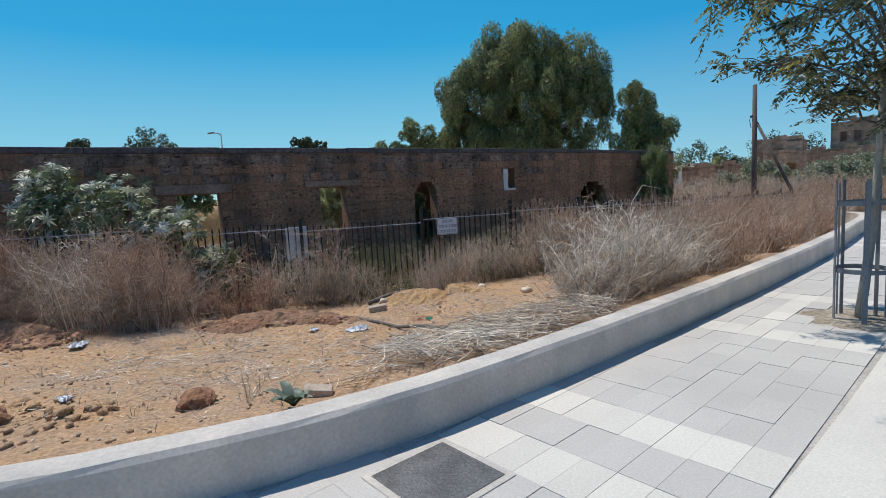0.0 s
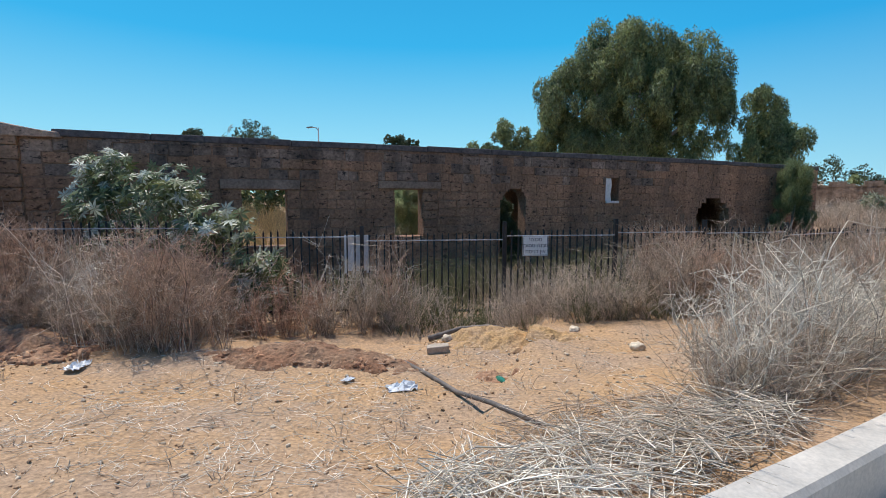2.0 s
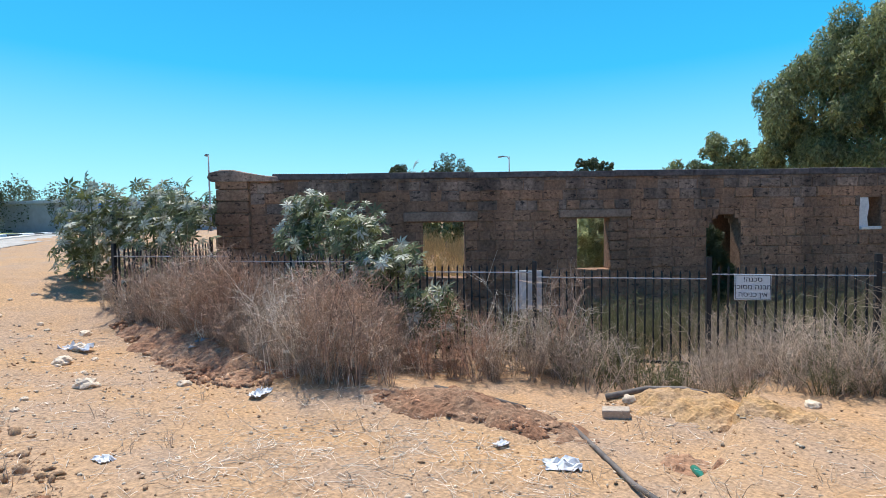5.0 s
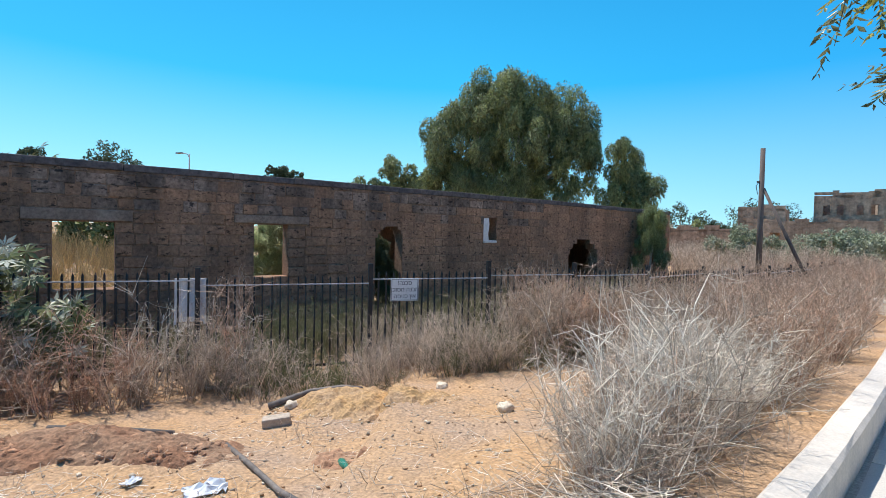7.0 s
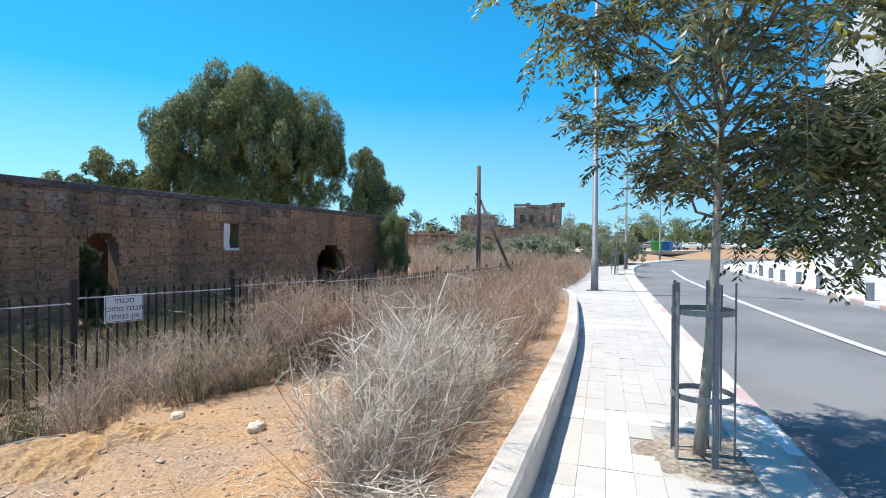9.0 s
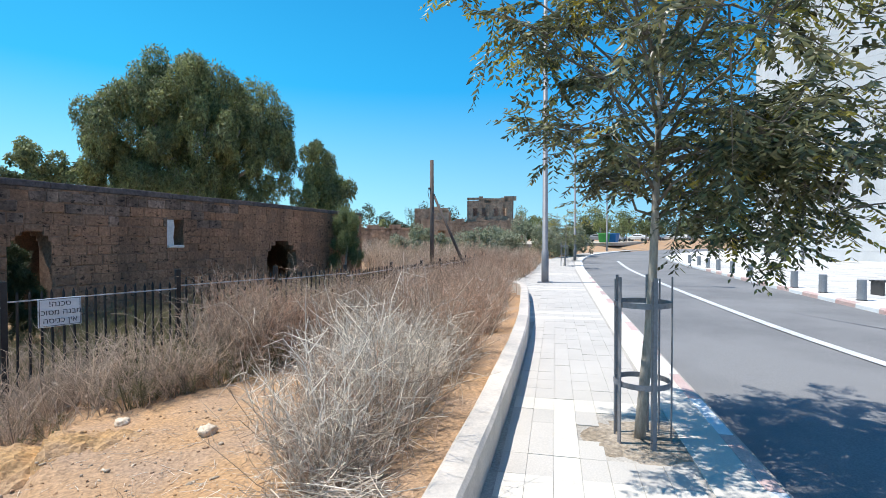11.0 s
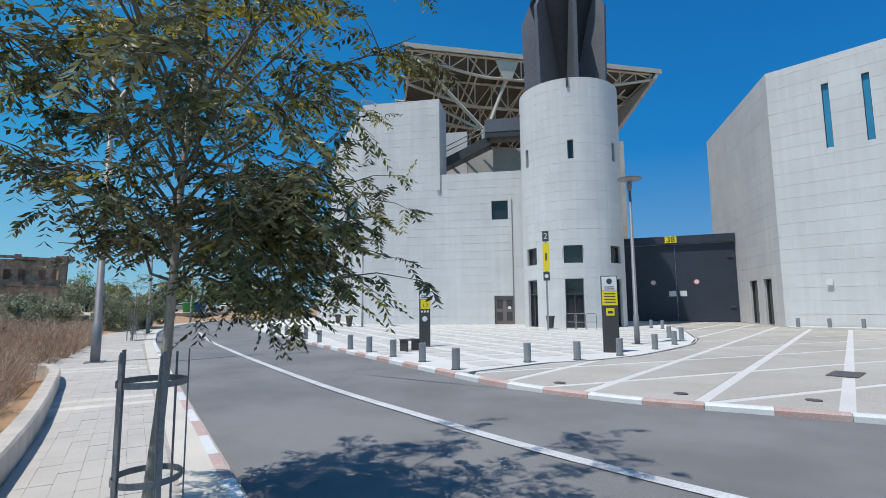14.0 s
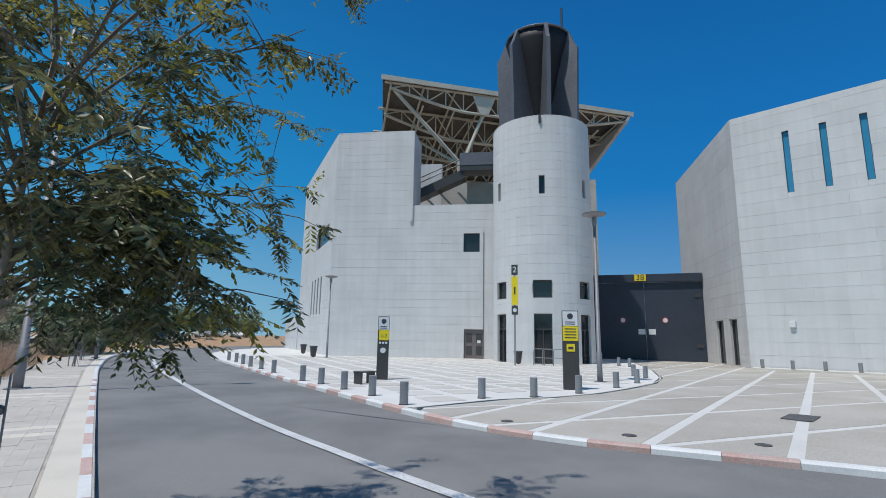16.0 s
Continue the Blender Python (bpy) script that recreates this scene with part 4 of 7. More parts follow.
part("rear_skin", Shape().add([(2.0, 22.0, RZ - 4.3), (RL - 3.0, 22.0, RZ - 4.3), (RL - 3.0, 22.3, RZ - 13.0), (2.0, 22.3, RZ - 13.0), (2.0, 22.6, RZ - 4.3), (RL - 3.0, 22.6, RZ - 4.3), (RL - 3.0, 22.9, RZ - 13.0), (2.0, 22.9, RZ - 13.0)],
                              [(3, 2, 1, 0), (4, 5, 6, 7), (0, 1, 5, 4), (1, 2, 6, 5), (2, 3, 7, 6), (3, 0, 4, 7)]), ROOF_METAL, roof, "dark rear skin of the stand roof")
# the branching support seen above the wall
bar((9.6, 1.0, 21.2), (12.0, 0.6, RZ - 2.4), 0.22, "strut")
bar((9.6, 1.0, 21.2), (1.4, 0.6, RZ - 0.9), 0.22, "strut")
bar((9.6, 1.0, 21.2), (6.0, 10.0, RZ - 2.6), 0.18, "strut")
bar((9.6, 1.0, 21.2), (9.6, 1.4, 12.0), 0.28, "strut")
part("node_plate", Shape().box(9.6, 0.9, 20.9, 1.2, 0.3, 1.9), TRUSS_PAINT, roof, "steel node plate", bevel=0.2)
part("node_plate", Shape().add([(10.6, 0.15, RZ - 0.4), (13.4, 0.15, RZ - 0.4), (12.5, 0.15, RZ - 2.7), (11.5, 0.15, RZ - 2.7), (10.6, 0.4, RZ - 0.4), (13.4, 0.4, RZ - 0.4), (12.5, 0.4, RZ - 2.7), (11.5, 0.4, RZ - 2.7)],
                               [(0, 3, 2, 1), (4, 5, 6, 7), (0, 1, 5, 4), (1, 2, 6, 5), (2, 3, 7, 6), (3, 0, 4, 7)]), TRUSS_PAINT, roof, "wedge-shaped steel node plate", bevel=0.05)
# stand behind the notch
stand = thing("grandstand", pose(46.5, 20.5, 0, 0, 0, -83.5), "shaded concrete stand and stairs behind the wall", "stand")
part("rear_wall", Shape().box(6.0, 7.0, 9.5, 26.0, 0.5, 19.0), STAND_CONCRETE, stand)
part("ramp_wall", Shape().add([(5.4, 2.2, 8), (11.5, 2.2, 8), (11.5, 2.2, 14.5), (7.6, 2.2, 17.6), (5.4, 2.2, 17.6), (5.4, 2.8, 8), (11.5, 2.8, 8), (11.5, 2.8, 14.5), (7.6, 2.8, 17.6), (5.4, 2.8, 17.6)],
                              [(0, 1, 2, 3, 4), (9, 8, 7, 6, 5), (0, 5, 6, 1), (1, 6, 7, 2), (2, 7, 8, 3), (3, 8, 9, 4), (4, 9, 5, 0)]), STAND_CONCRETE, stand)
part("upright", Shape().box(1.4, 3.4, 16.0, 2.4, 0.6, 8.0), CLADDING, stand)
tilt = Matrix.Rotation(-0.42, 3, "Y")
part("stair_flight", Shape().box(2.5, 1.0, 16.7, 5.8, 1.5, 0.9, tilt), DARK_PANEL, stand, "dark steel stair flight")
part("landing", Shape().box(6.7, 1.0, 18.5, 3.8, 1.8, 0.7), DARK_PANEL, stand)
part("parapet", Shape().box(6.7, 0.1, 19.35, 3.8, 0.08, 1.3), FIN_STEEL, stand)
for k in range(2):
    part("stair_rail", Shape().tube([(0.0, 0.3, 16.7 + k * 0.5), (4.9, 0.3, 18.9 + k * 0.5)], 0.05, 6), DARK_PANEL, stand)
for k in range(3):
    part("brace", Shape().tube([(0.7 + k * 1.9, 1.8, 16.4), (4.6 + k * 1.7, 1.8, 12.4)], 0.13, 6), TRUSS_PAINT, stand)


# ---- plaza and drive ----
ARC = [(12.7, 9.0), (14.2, 8.0), (15.3, 7.2), (16.3, 5.95), (18.1, 4.55), (20.8, 3.2), (23.4, 2.1), (27.0, 1.3), (34.0, 0.7), (50.0, 0.5)]
far_in = [(p.x - 0.16 * n.x * -1, p.y - 0.16 * n.y * -1) for p, n in zip(FAR_KERB, normals(FAR_KERB))]
up_side = [p for p in far_in if p[0] > 12.6 and p[1] > 9.0 and p[0] < 62]
PLAZA = ARC + [(66.0, 0.5), (66.0, 45.0)] + up_side[::-1]
low_side = [p for p in far_in if 4.5 < p[0] <= 12.7 and -8 < p[1] <= 9.1]
DRIVE = low_side + [(12.8, 8.8)] + [(x, y - 0.18) for x, y in ARC[1:]] + [(60.0, 0.3), (60.0, -40.0), (8.0, -40.0), (2.0, -12.0)]


def clipped(poly, corners):
    """The part of a polygon inside a convex, counter-clockwise ring."""
    for p, q in zip(corners, corners[1:] + corners[:1]):
        e = q - p
        side = lambda w: e.x * (w.y - p.y) - e.y * (w.x - p.x)
        out = []
        for v, w in zip(poly, poly[1:] + poly[:1]):
            sv, sw = side(v), side(w)
            if sv >= 0:
                out.append(v)
            if (sv >= 0) != (sw >= 0):
                out.append(v.lerp(w, sv / (sv - sw)))
        poly = out
        if len(poly) < 3:
            return []
    return poly


def drive_paving(name, outline, z, base, field, label):
    """The drive: slanting fields between pale bands that cross at an acute angle."""
    top = structure(name, Shape().slab(outline, z - 0.4, z), base, label)
    a, b = radians(-22), radians(-52)
    u, v = Vector((math.cos(a), math.sin(a))) * 5.2, Vector((math.cos(b), math.sin(b))) * 4.0
    area = [Vector(p) for p in outline]
    for i in range(-8, 16):
        for j in range(-8, 16):
            c = Vector((9.6, 4.2)) + u * (i + 0.5) + v * (j + 0.5)
            if c.length > 60:
                continue
            ring_ = clipped(area, [c + u * p + v * q for p, q in ((-0.46, 0.445), (0.46, 0.445), (0.46, -0.445), (-0.46, -0.445))])
            if len(ring_) > 2:
                part("paving_field", Shape().slab([(w.x, w.y) for w in ring_], z - 0.004, z + 0.006), field, top)
    return top


def paving(name, outline, z, base, field, angle, cell, gap, label, reach):
    """A paved area: pale bands, and square fields set between them."""
    top = structure(name, Shape().slab(outline, z - 0.4, z), base, label)
    ca, sa = math.cos(angle), math.sin(angle)
    me = Shape().box(0, 0, 0, cell - gap, cell - gap, 0.016).mesh("paving_field", field)
    rnd = random.Random(5)
    for i in range(-40, 60):
        for j in range(-40, 60):
            u, v = i * cell, j * cell
            x, y = u * ca - v * sa + 10, u * sa + v * ca + 5
            if math.hypot(x, y - 5) > reach:
                continue
            h = cell / 2 * 0.98
            if all(inside(x + a * ca - b * sa, y + a * sa + b * ca, outline) for a, b in ((-h, -h), (h, -h), (h, h), (-h, h), (0, 0))):
                piece("paving_field", me, top, pose(x, y, z + rnd.uniform(0.0, 0.002), 0, 0, math.degrees(angle)))
    return top


paving("plaza", PLAZA, 0.0, PLAZA_BAND, PLAZA_FIELD, radians(40), 1.5, 0.4, "bright plaza paved in cream slabs with white bands", 46)
drive_paving("drive", DRIVE, -0.015, PLAZA_BAND, DRIVE_FIELD, "paved drive of beige fields between white bands")
arc_line = [p + Vector((0, 0, 0)) for p in smooth_line(ARC, 0.5)]
tagged(structure("plaza_edge", sweep(arc_line, [(0.0, -0.2), (0.0, 0.006), (0.07, 0.006), (0.07, -0.2)]), PAVER, "low grey edging of the plaza"), category="kerb")
grate = single("drain_cover", Shape().box(0, 0, 0.01, 1.1, 0.6, 0.02), IRON, pose(14.3, 0.2, -0.005, 0, 0, -30), "dark iron drain cover in the drive", "drain cover", bevel=0.004)
for x, y in ((11.4, 6.6), (10.6, 4.3), (10.45, 2.2)):
    single("hatch_cover", Shape().lathe([(0.13, 0.0), (0.13, 0.018), (0.1, 0.022)], 16), IRON, pose(x, y, -0.012), "small round iron hatch in the drive", "hatch", "hatches in the drive")

# bollards
post = thing("bollard", pose(13.02, 9.4, 0), "short grey metal bollard on the plaza edge", "bollard", "bollards on the plaza")
part("body", Shape().lathe([(0.11, -0.03), (0.11, 0.55), (0.105, 0.565), (0.02, 0.568)], 16), BOLLARD_GREY, post, smooth=False)
part("collar", Shape().lathe([(0.13, 0.0), (0.13, 0.02), (0.105, 0.03)], 16), DARK_PANEL, post)
for x, y in ((26.5, 23.8), (24.8, 22.1), (23.4, 20.5), (21.4, 18.5), (18.2, 15.2), (17.2, 13.9), (15.9, 12.4), (14.6, 10.9), (15.2, 7.8), (16.1, 6.4), (17.8, 5.1), (20.5, 3.75), (23.0, 2.75),
             (26.3, 2.0), (27.4, 2.4), (37.2, 1.6), (38.3, 2.2), (28.2, 25.5), (30.0, 27.4)):
    copy_thing(post, pose(x, y, 0))
for k in range(9):
    copy_thing(post, pose(38.9 - 0.85 * k, -6.9 - 1.46 * k, 0.1))
walkway = Shape().slab([(40.6, -6.9), (38.6, -6.2), (28.9, -22.9), (23.4, -32.4), (25.4, -33.1)][::-1], -0.4, 0.1)
structure("raised_walk", walkway, PLAZA_FIELD, "pale raised walk along the block")


# information totems
def totem(x, y, h, w, turn, scheme):
    t = thing("info_totem", pose(x, y, 0, 0, 0, turn), "charcoal information totem with white and yellow panels", "sign", "totems on the plaza")
    part("body", Shape().box(0, 0, h / 2, w, 0.2, h), DARK_PANEL, t, bevel=0.012)
    f = -0.106
    part("head", Shape().box(0, f, h - 0.28, w - 0.04, 0.012, 0.5), WHITE_SIGN, t, "white head panel")
    c = Shape().lathe([(0.1, -0.004), (0.1, 0.004)], 18)
    c.v = [(a, f - 0.008 + b2, h - 0.2 + b) for a, b, b2 in c.v]
    part("emblem", c, INK, t, "round dark emblem")
    for k in range(2):
        part("text_bar", Shape().box(0, f - 0.008, h - 0.4 - 0.07 * k, w * 0.6, 0.004, 0.03), INK, t)
    if scheme == "text":
        part("yellow_panel", Shape().box(0, f, h - 0.8, w - 0.03, 0.014, 0.5), YELLOW, t, "yellow text panel")
        for k in range(4):
            part("text_bar", Shape().box(0, f - 0.009, h - 0.64 - 0.1 * k, w * 0.7, 0.004, 0.035), INK, t)
        part("pictogram", Shape().box(0, f, h - 1.28, 0.28, 0.014, 0.26), YELLOW, t, "yellow vehicle pictogram")
        part("pictogram_mark", Shape().box(0, f - 0.009, h - 1.29, 0.17, 0.004, 0.09), INK, t)
    else:
        part("yellow_panel", Shape().box(0.02, f, h - 0.75, w - 0.07, 0.014, 0.4), YELLOW, t, "yellow number panel")
        letters("1-7", 0.2, INK, t, pose(0.02, f - 0.01, h - 0.8, 90, 0, 0))
        for k in range(3):
            part("pictogram", Shape().box(-0.12 + 0.12 * k, f, h - 1.05, 0.08, 0.012, 0.08), WHITE_SIGN, t)
        c = Shape().lathe([(0.11, -0.004), (0.11, 0.004)], 18)
        c.v = [(a, f - 0.006 + b2, h - 1.35 + b) for a, b, b2 in c.v]
        part("round_mark", c, WHITE_SIGN, t)
    return t


totem(19.9, 12.66, 2.5, 0.46, -68, "number")
totem(18.9, 5.33, 2.7, 0.55, -84, "text")
blade = thing("gate_sign", pose(34.3, 8.95, 0, 0, 0, -84), "tall slim sign mast with a yellow blade", "sign")
part("mast", Shape().box(0, 0, 3.3, 0.12, 0.12, 6.7), BOLLARD_GREY, blade)
part("top_plate", Shape().box(0, -0.08, 6.3, 0.42, 0.05, 0.7), DARK_PANEL, blade)
letters("2", 0.55, WHITE_SIGN, blade, pose(0, -0.112, 6.3, 90, 0, 0))
part("yellow_blade", Shape().box(0, -0.08, 4.9, 0.42, 0.05, 1.9), YELLOW, blade, "yellow blade panel")
part("arrow", Shape().box(0, -0.112, 4.9, 0.1, 0.01, 0.5), INK, blade)
part("lower_plate", Shape().box(0, -0.08, 3.6, 0.42, 0.05, 0.6), DARK_PANEL, blade)
c = Shape().lathe([(0.13, -0.004), (0.13, 0.004)], 18)
c.v = [(a, -0.112 + b2, 3.6 + b) for a, b, b2 in c.v]
part("round_mark", c, WHITE_SIGN, blade)


# street furniture on the plaza
def litter_bin(x, y):
    b = thing("litter_bin", pose(x, y, 0), "black tapered litter bin on the plaza", "bin", "litter bins")
    part("body", Shape().lathe([(0.2, 0.05), (0.3, 0.8)], 14), DARK_PANEL, b)
    part("rim", Shape().lathe([(0.33, 0.8), (0.33, 0.88), (0.28, 0.9)], 14), DARK_PANEL, b)
    part("foot", Shape().lathe([(0.1, 0.0), (0.1, 0.06)], 10), DARK_PANEL, b)


litter_bin(36.6, 9.0)
litter_bin(38.0, 25.6)
litter_bin(45.0, 30.5)
for k, (x, y) in enumerate(((35.6, 7.5), (35.3, 6.9), (35.6, 6.2))):
    r = thing("bike_stand", pose(x, y, 0, 0, 0, 84), "bent steel barrier hoop before the tower doors", "barrier", "barrier hoops")
    part("hoop", Shape().tube([(-0.35, 0, 0), (-0.35, 0, 0.95), (-0.25, 0, 1.08), (0.25, 0, 1.08), (0.35, 0, 0.95), (0.35, 0, 0)], 0.03, 8), GALVANISED, r)
    part("cross_bar", Shape().tube([(-0.35, 0, 0.5), (0.35, 0, 0.5)], 0.022, 8), GALVANISED, r)
bench = thing("bench", pose(18.0, 12.6, 0, 0, 0, -25), "slatted dark bench on the plaza", "bench")
for k in range(3):
    part("slat", Shape().box(0, -0.16 + 0.16 * k, 0.42, 0.75, 0.1, 0.04), DARK_PANEL, bench)
for x in (-0.3, 0.3):
    part("leg", Shape().box(x, 0, 0.2, 0.06, 0.4, 0.4), DARK_PANEL, bench)


def street_lamp(x, y, z, h, r, kind, turn=0.0):
    t = thing("street_lamp", pose(x, y, z, 0, 0, turn), "slender grey steel street lamp", "lamp post", "street lamps")
    part("pole", Shape().tube([(0, 0, -0.2), (0, 0, 1.2), (0, 0, 1.22), (0, 0, h)], [r * 1.25, r * 1.25, r, r * 0.62], 12), GALVANISED, t, smooth=True)
    part("base_plate", Shape().box(0, 0, 0.01, r * 5, r * 5, 0.03), GALVANISED, t)
    if kind == "disc":
        part("lamp_head", Shape().lathe([(0.08, h - 0.5), (0.12, h - 0.25), (0.1, h - 0.1), (0.5, h), (0.52, h + 0.05), (0.1, h + 0.14)], 20), GALVANISED, t, "wide disc lamp head")
    elif kind == "twin":
        for k in (-1, 1):
            part("arm", Shape().tube([(0, 0, h - 0.1), (0.35 * k, 0, h)], 0.035, 6), DARK_PANEL, t)
            part("lamp_head", Shape().box(0.75 * k, 0, h + 0.02, 0.8, 0.28, 0.1), DARK_PANEL, t, bevel=0.03)
    else:
        part("arm", Shape().tube([(0, 0, h - 0.3), (0.25, 0, h), (1.0, 0, h + 0.12)], 0.04, 8), GALVANISED, t)
        part("lamp_head", Shape().box(1.25, 0, h + 0.13, 0.7, 0.28, 0.12), GALVANISED, t, "flat lamp head", bevel=0.03)
    return t


street_lamp(12.15, 21.0, 0, 11.6, 0.11, "arm", -45)
street_lamp(26.6, 34.6, 0.1, 9.0, 0.09, "arm", -45)
street_lamp(46.0, 49.6, 0.3, 9.0, 0.09, "arm", -60)
street_lamp(22.9, 4.2, 0, 7.1, 0.09, "disc")
street_lamp(38.0, 24.4, 0, 6.5, 0.07, "disc")
street_lamp(-34.3, 10.3, 1.6, 7.1, 0.09, "twin", 60)
street_lamp(-41.0, 25.5, 1.6, 6.1, 0.08, "arm", 160)
street_lamp(-58.0, 12.0, 1.6, 7.6, 0.08, "arm", 160)
street_lamp(-62.0, 9.0, 1.6, 6.4, 0.08, "arm", 160)
street_lamp(-26.0, 47.0, 1.8, 6.4, 0.08, "arm", 160)

# ---- fence ----
FENCE_PTS = [(-12.6, 11.6), (-11.0, 9.05), (-8.82, 10.07), (-6.55, 11.14), (-4.27, 12.22), (-2.2, 13.2), (-0.47, 14.02), (1.0, 14.75), (2.5, 15.65), (4.2, 17.3), (5.9, 19.1), (7.5, 20.9), (9.1, 22.7), (10.7, 24.5),
             (12.3, 26.3), (14.0, 28.2), (15.8, 30.1)]
FENCE_TOP = [1.45, 1.42, 1.38, 1.25, 1.08, 1.12, 1.2, 1.2, 1.15, 1.08, 1.02, 0.97, 0.93, 0.9, 0.9, 0.9, 0.9]
bar_meshes = {}
for i in range(len(FENCE_PTS) - 1):
    (ax, ay), (bx, by) = FENCE_PTS[i], FENCE_PTS[i + 1]
    ln = math.hypot(bx - ax, by - ay)
    top = (FENCE_TOP[i] + FENCE_TOP[i + 1]) / 2
    panel = thing("fence_panel", pose(ax, ay, top - 1.42, 0, 0, math.degrees(math.atan2(by - ay, bx - ax))), "dark steel picket fence panel with a thin pale top rail", "fence", "fence panels")
    if "post" not in bar_meshes:
        bar_meshes["post"] = Shape().box(0, 0, 0.65, 0.06, 0.06, 1.7).mesh("post", FENCE_STEEL)
        picket = Shape().box(0, 0, 0.62, 0.022, 0.022, 1.44)
        picket.add([(-0.011, -0.011, 1.34), (0.011, -0.011, 1.34), (0.011, 0.011, 1.34), (-0.011, 0.011, 1.34), (0, 0, 1.385)], [(0, 1, 4), (1, 2, 4), (2, 3, 4), (3, 0, 4)])
        bar_meshes["picket"] = picket.mesh("picket", FENCE_STEEL)
    piece("post", bar_meshes["post"], panel, pose(0, 0, 0))
    n = int(ln / 0.112)
    rnd = random.Random(i)
    for k in range(1, n):
        piece("picket", bar_meshes["picket"], panel, pose(ln * k / n, 0, rnd.uniform(-0.008, 0.008), rnd.uniform(-0.6, 0.6), rnd.uniform(-0.6, 0.6), 0))
    part("top_rail", Shape().box(ln / 2, -0.018, 1.27, ln - 0.06, 0.02, 0.015), FENCE_RAIL, panel)
    part("low_rail", Shape().box(ln / 2, -0.018, 0.12, ln - 0.06, 0.03, 0.035), FENCE_STEEL, panel)
fence_turn = math.degrees(math.atan2(0.43, 0.903))
sign = thing("warning_sign", pose(-1.72, 13.38, 0.85, 0, 0, fence_turn), "white warning sign with dark lettering on the fence", "sign")
part("plate", Shape().box(0, 0, 0, 0.43, 0.012, 0.335), WHITE_SIGN, sign, bevel=0.004)
border = Shape()
for x, z, w, h in ((0, 0.155, 0.408, 0.006), (0, -0.155, 0.408, 0.006), (-0.201, 0, 0.006, 0.31), (0.201, 0, 0.006, 0.31)):
    border.box(x, -0.008, z, w, 0.003, h)
part("border", border, INK, sign)
for text, z in (("סכנה!", 0.098), ("מבנה מסוכן", 0.0), ("אין כניסה", -0.098)):
    letters(text[::-1], 0.088, INK, sign, pose(0, -0.0085, z, 90, 0, 0))
board = thing("white_board", pose(-4.36, 12.21, 0.74, 0, 0, fence_turn), "white framed board fixed behind the fence bars", "board")
part("panel", Shape().box(0, 0.03, 0, 0.32, 0.015, 0.54), material("board_grey", (0.78, 0.77, 0.76), 0.6, spread=0.15, bump=0), board)
for x, z, w, h in ((-0.17, 0, 0.035, 0.6), (0.17, 0, 0.035, 0.6), (0, 0.28, 0.3, 0.035)):
    part("frame_bar", Shape().box(x, 0.02, z, w, 0.03, h), WHITE_SIGN, board)
part("middle_bar", Shape().box(0.07, 0.012, -0.01, 0.06, 0.02, 0.54), WHITE_SIGN, board)

# ---- tree in its guard ----
TREE = Vector((2.92, 8.87, 0))
PIT_GRAVEL = material("pit_gravel", (0.42, 0.35, 0.27), 0.95, spread=0.45, grain=22, patch=3, bump=1.0, bump_depth=0.03, other=(0.3, 0.24, 0.17))
pit_shape = Shape().lathe([(0.5, -0.03), (0.46, -0.006), (0.2, 0.004), (0.04, 0.01)], 30)
pit_shape.v = [(x * (1 + 0.28 * noise.noise((x * 4, y * 4, 2.0))) * 1.1, y * (1 + 0.28 * noise.noise((x * 4, y * 4, 2.0))), z + 0.012 * noise.noise((x * 9, y * 9, 1.0))) for x, y, z in pit_shape.v]
pit = single("tree_pit", pit_shape, PIT_GRAVEL, pose(TREE.x, TREE.y, 0), "rough patch of earth and gravel round the trunk", "tree pit", smooth=True)
guard = thing("tree_guard", pose(TREE.x, TREE.y, 0), "grey steel guard of bars and two rings round the trunk", "tree guard")
for k in range(5):
    w = 2 * math.pi * k / 5 + 0.5
    part("bar", Shape().box(0.235 * math.cos(w), 0.235 * math.sin(w), 0.68, 0.01, 0.036, 1.42, Matrix.Rotation(w, 3, "Z")), GALVANISED, guard, bevel=0.003)
for k in range(3):
    w = 2 * math.pi * k / 3
    part("rod", Shape().tube([(0.22 * math.cos(w), 0.22 * math.sin(w), 0), (0.22 * math.cos(w), 0.22 * math.sin(w), 1.36)], 0.009, 6), GALVANISED, guard)
for z in (0.5, 1.16):
    part("ring", sweep([Vector((0.22 * math.cos(w), 0.22 * math.sin(w), z)) for w in np.linspace(0, 2 * math.pi, 25)], [(0, -0.022), (0.008, -0.022), (0.008, 0.022), (0, 0.022)]), GALVANISED, guard)


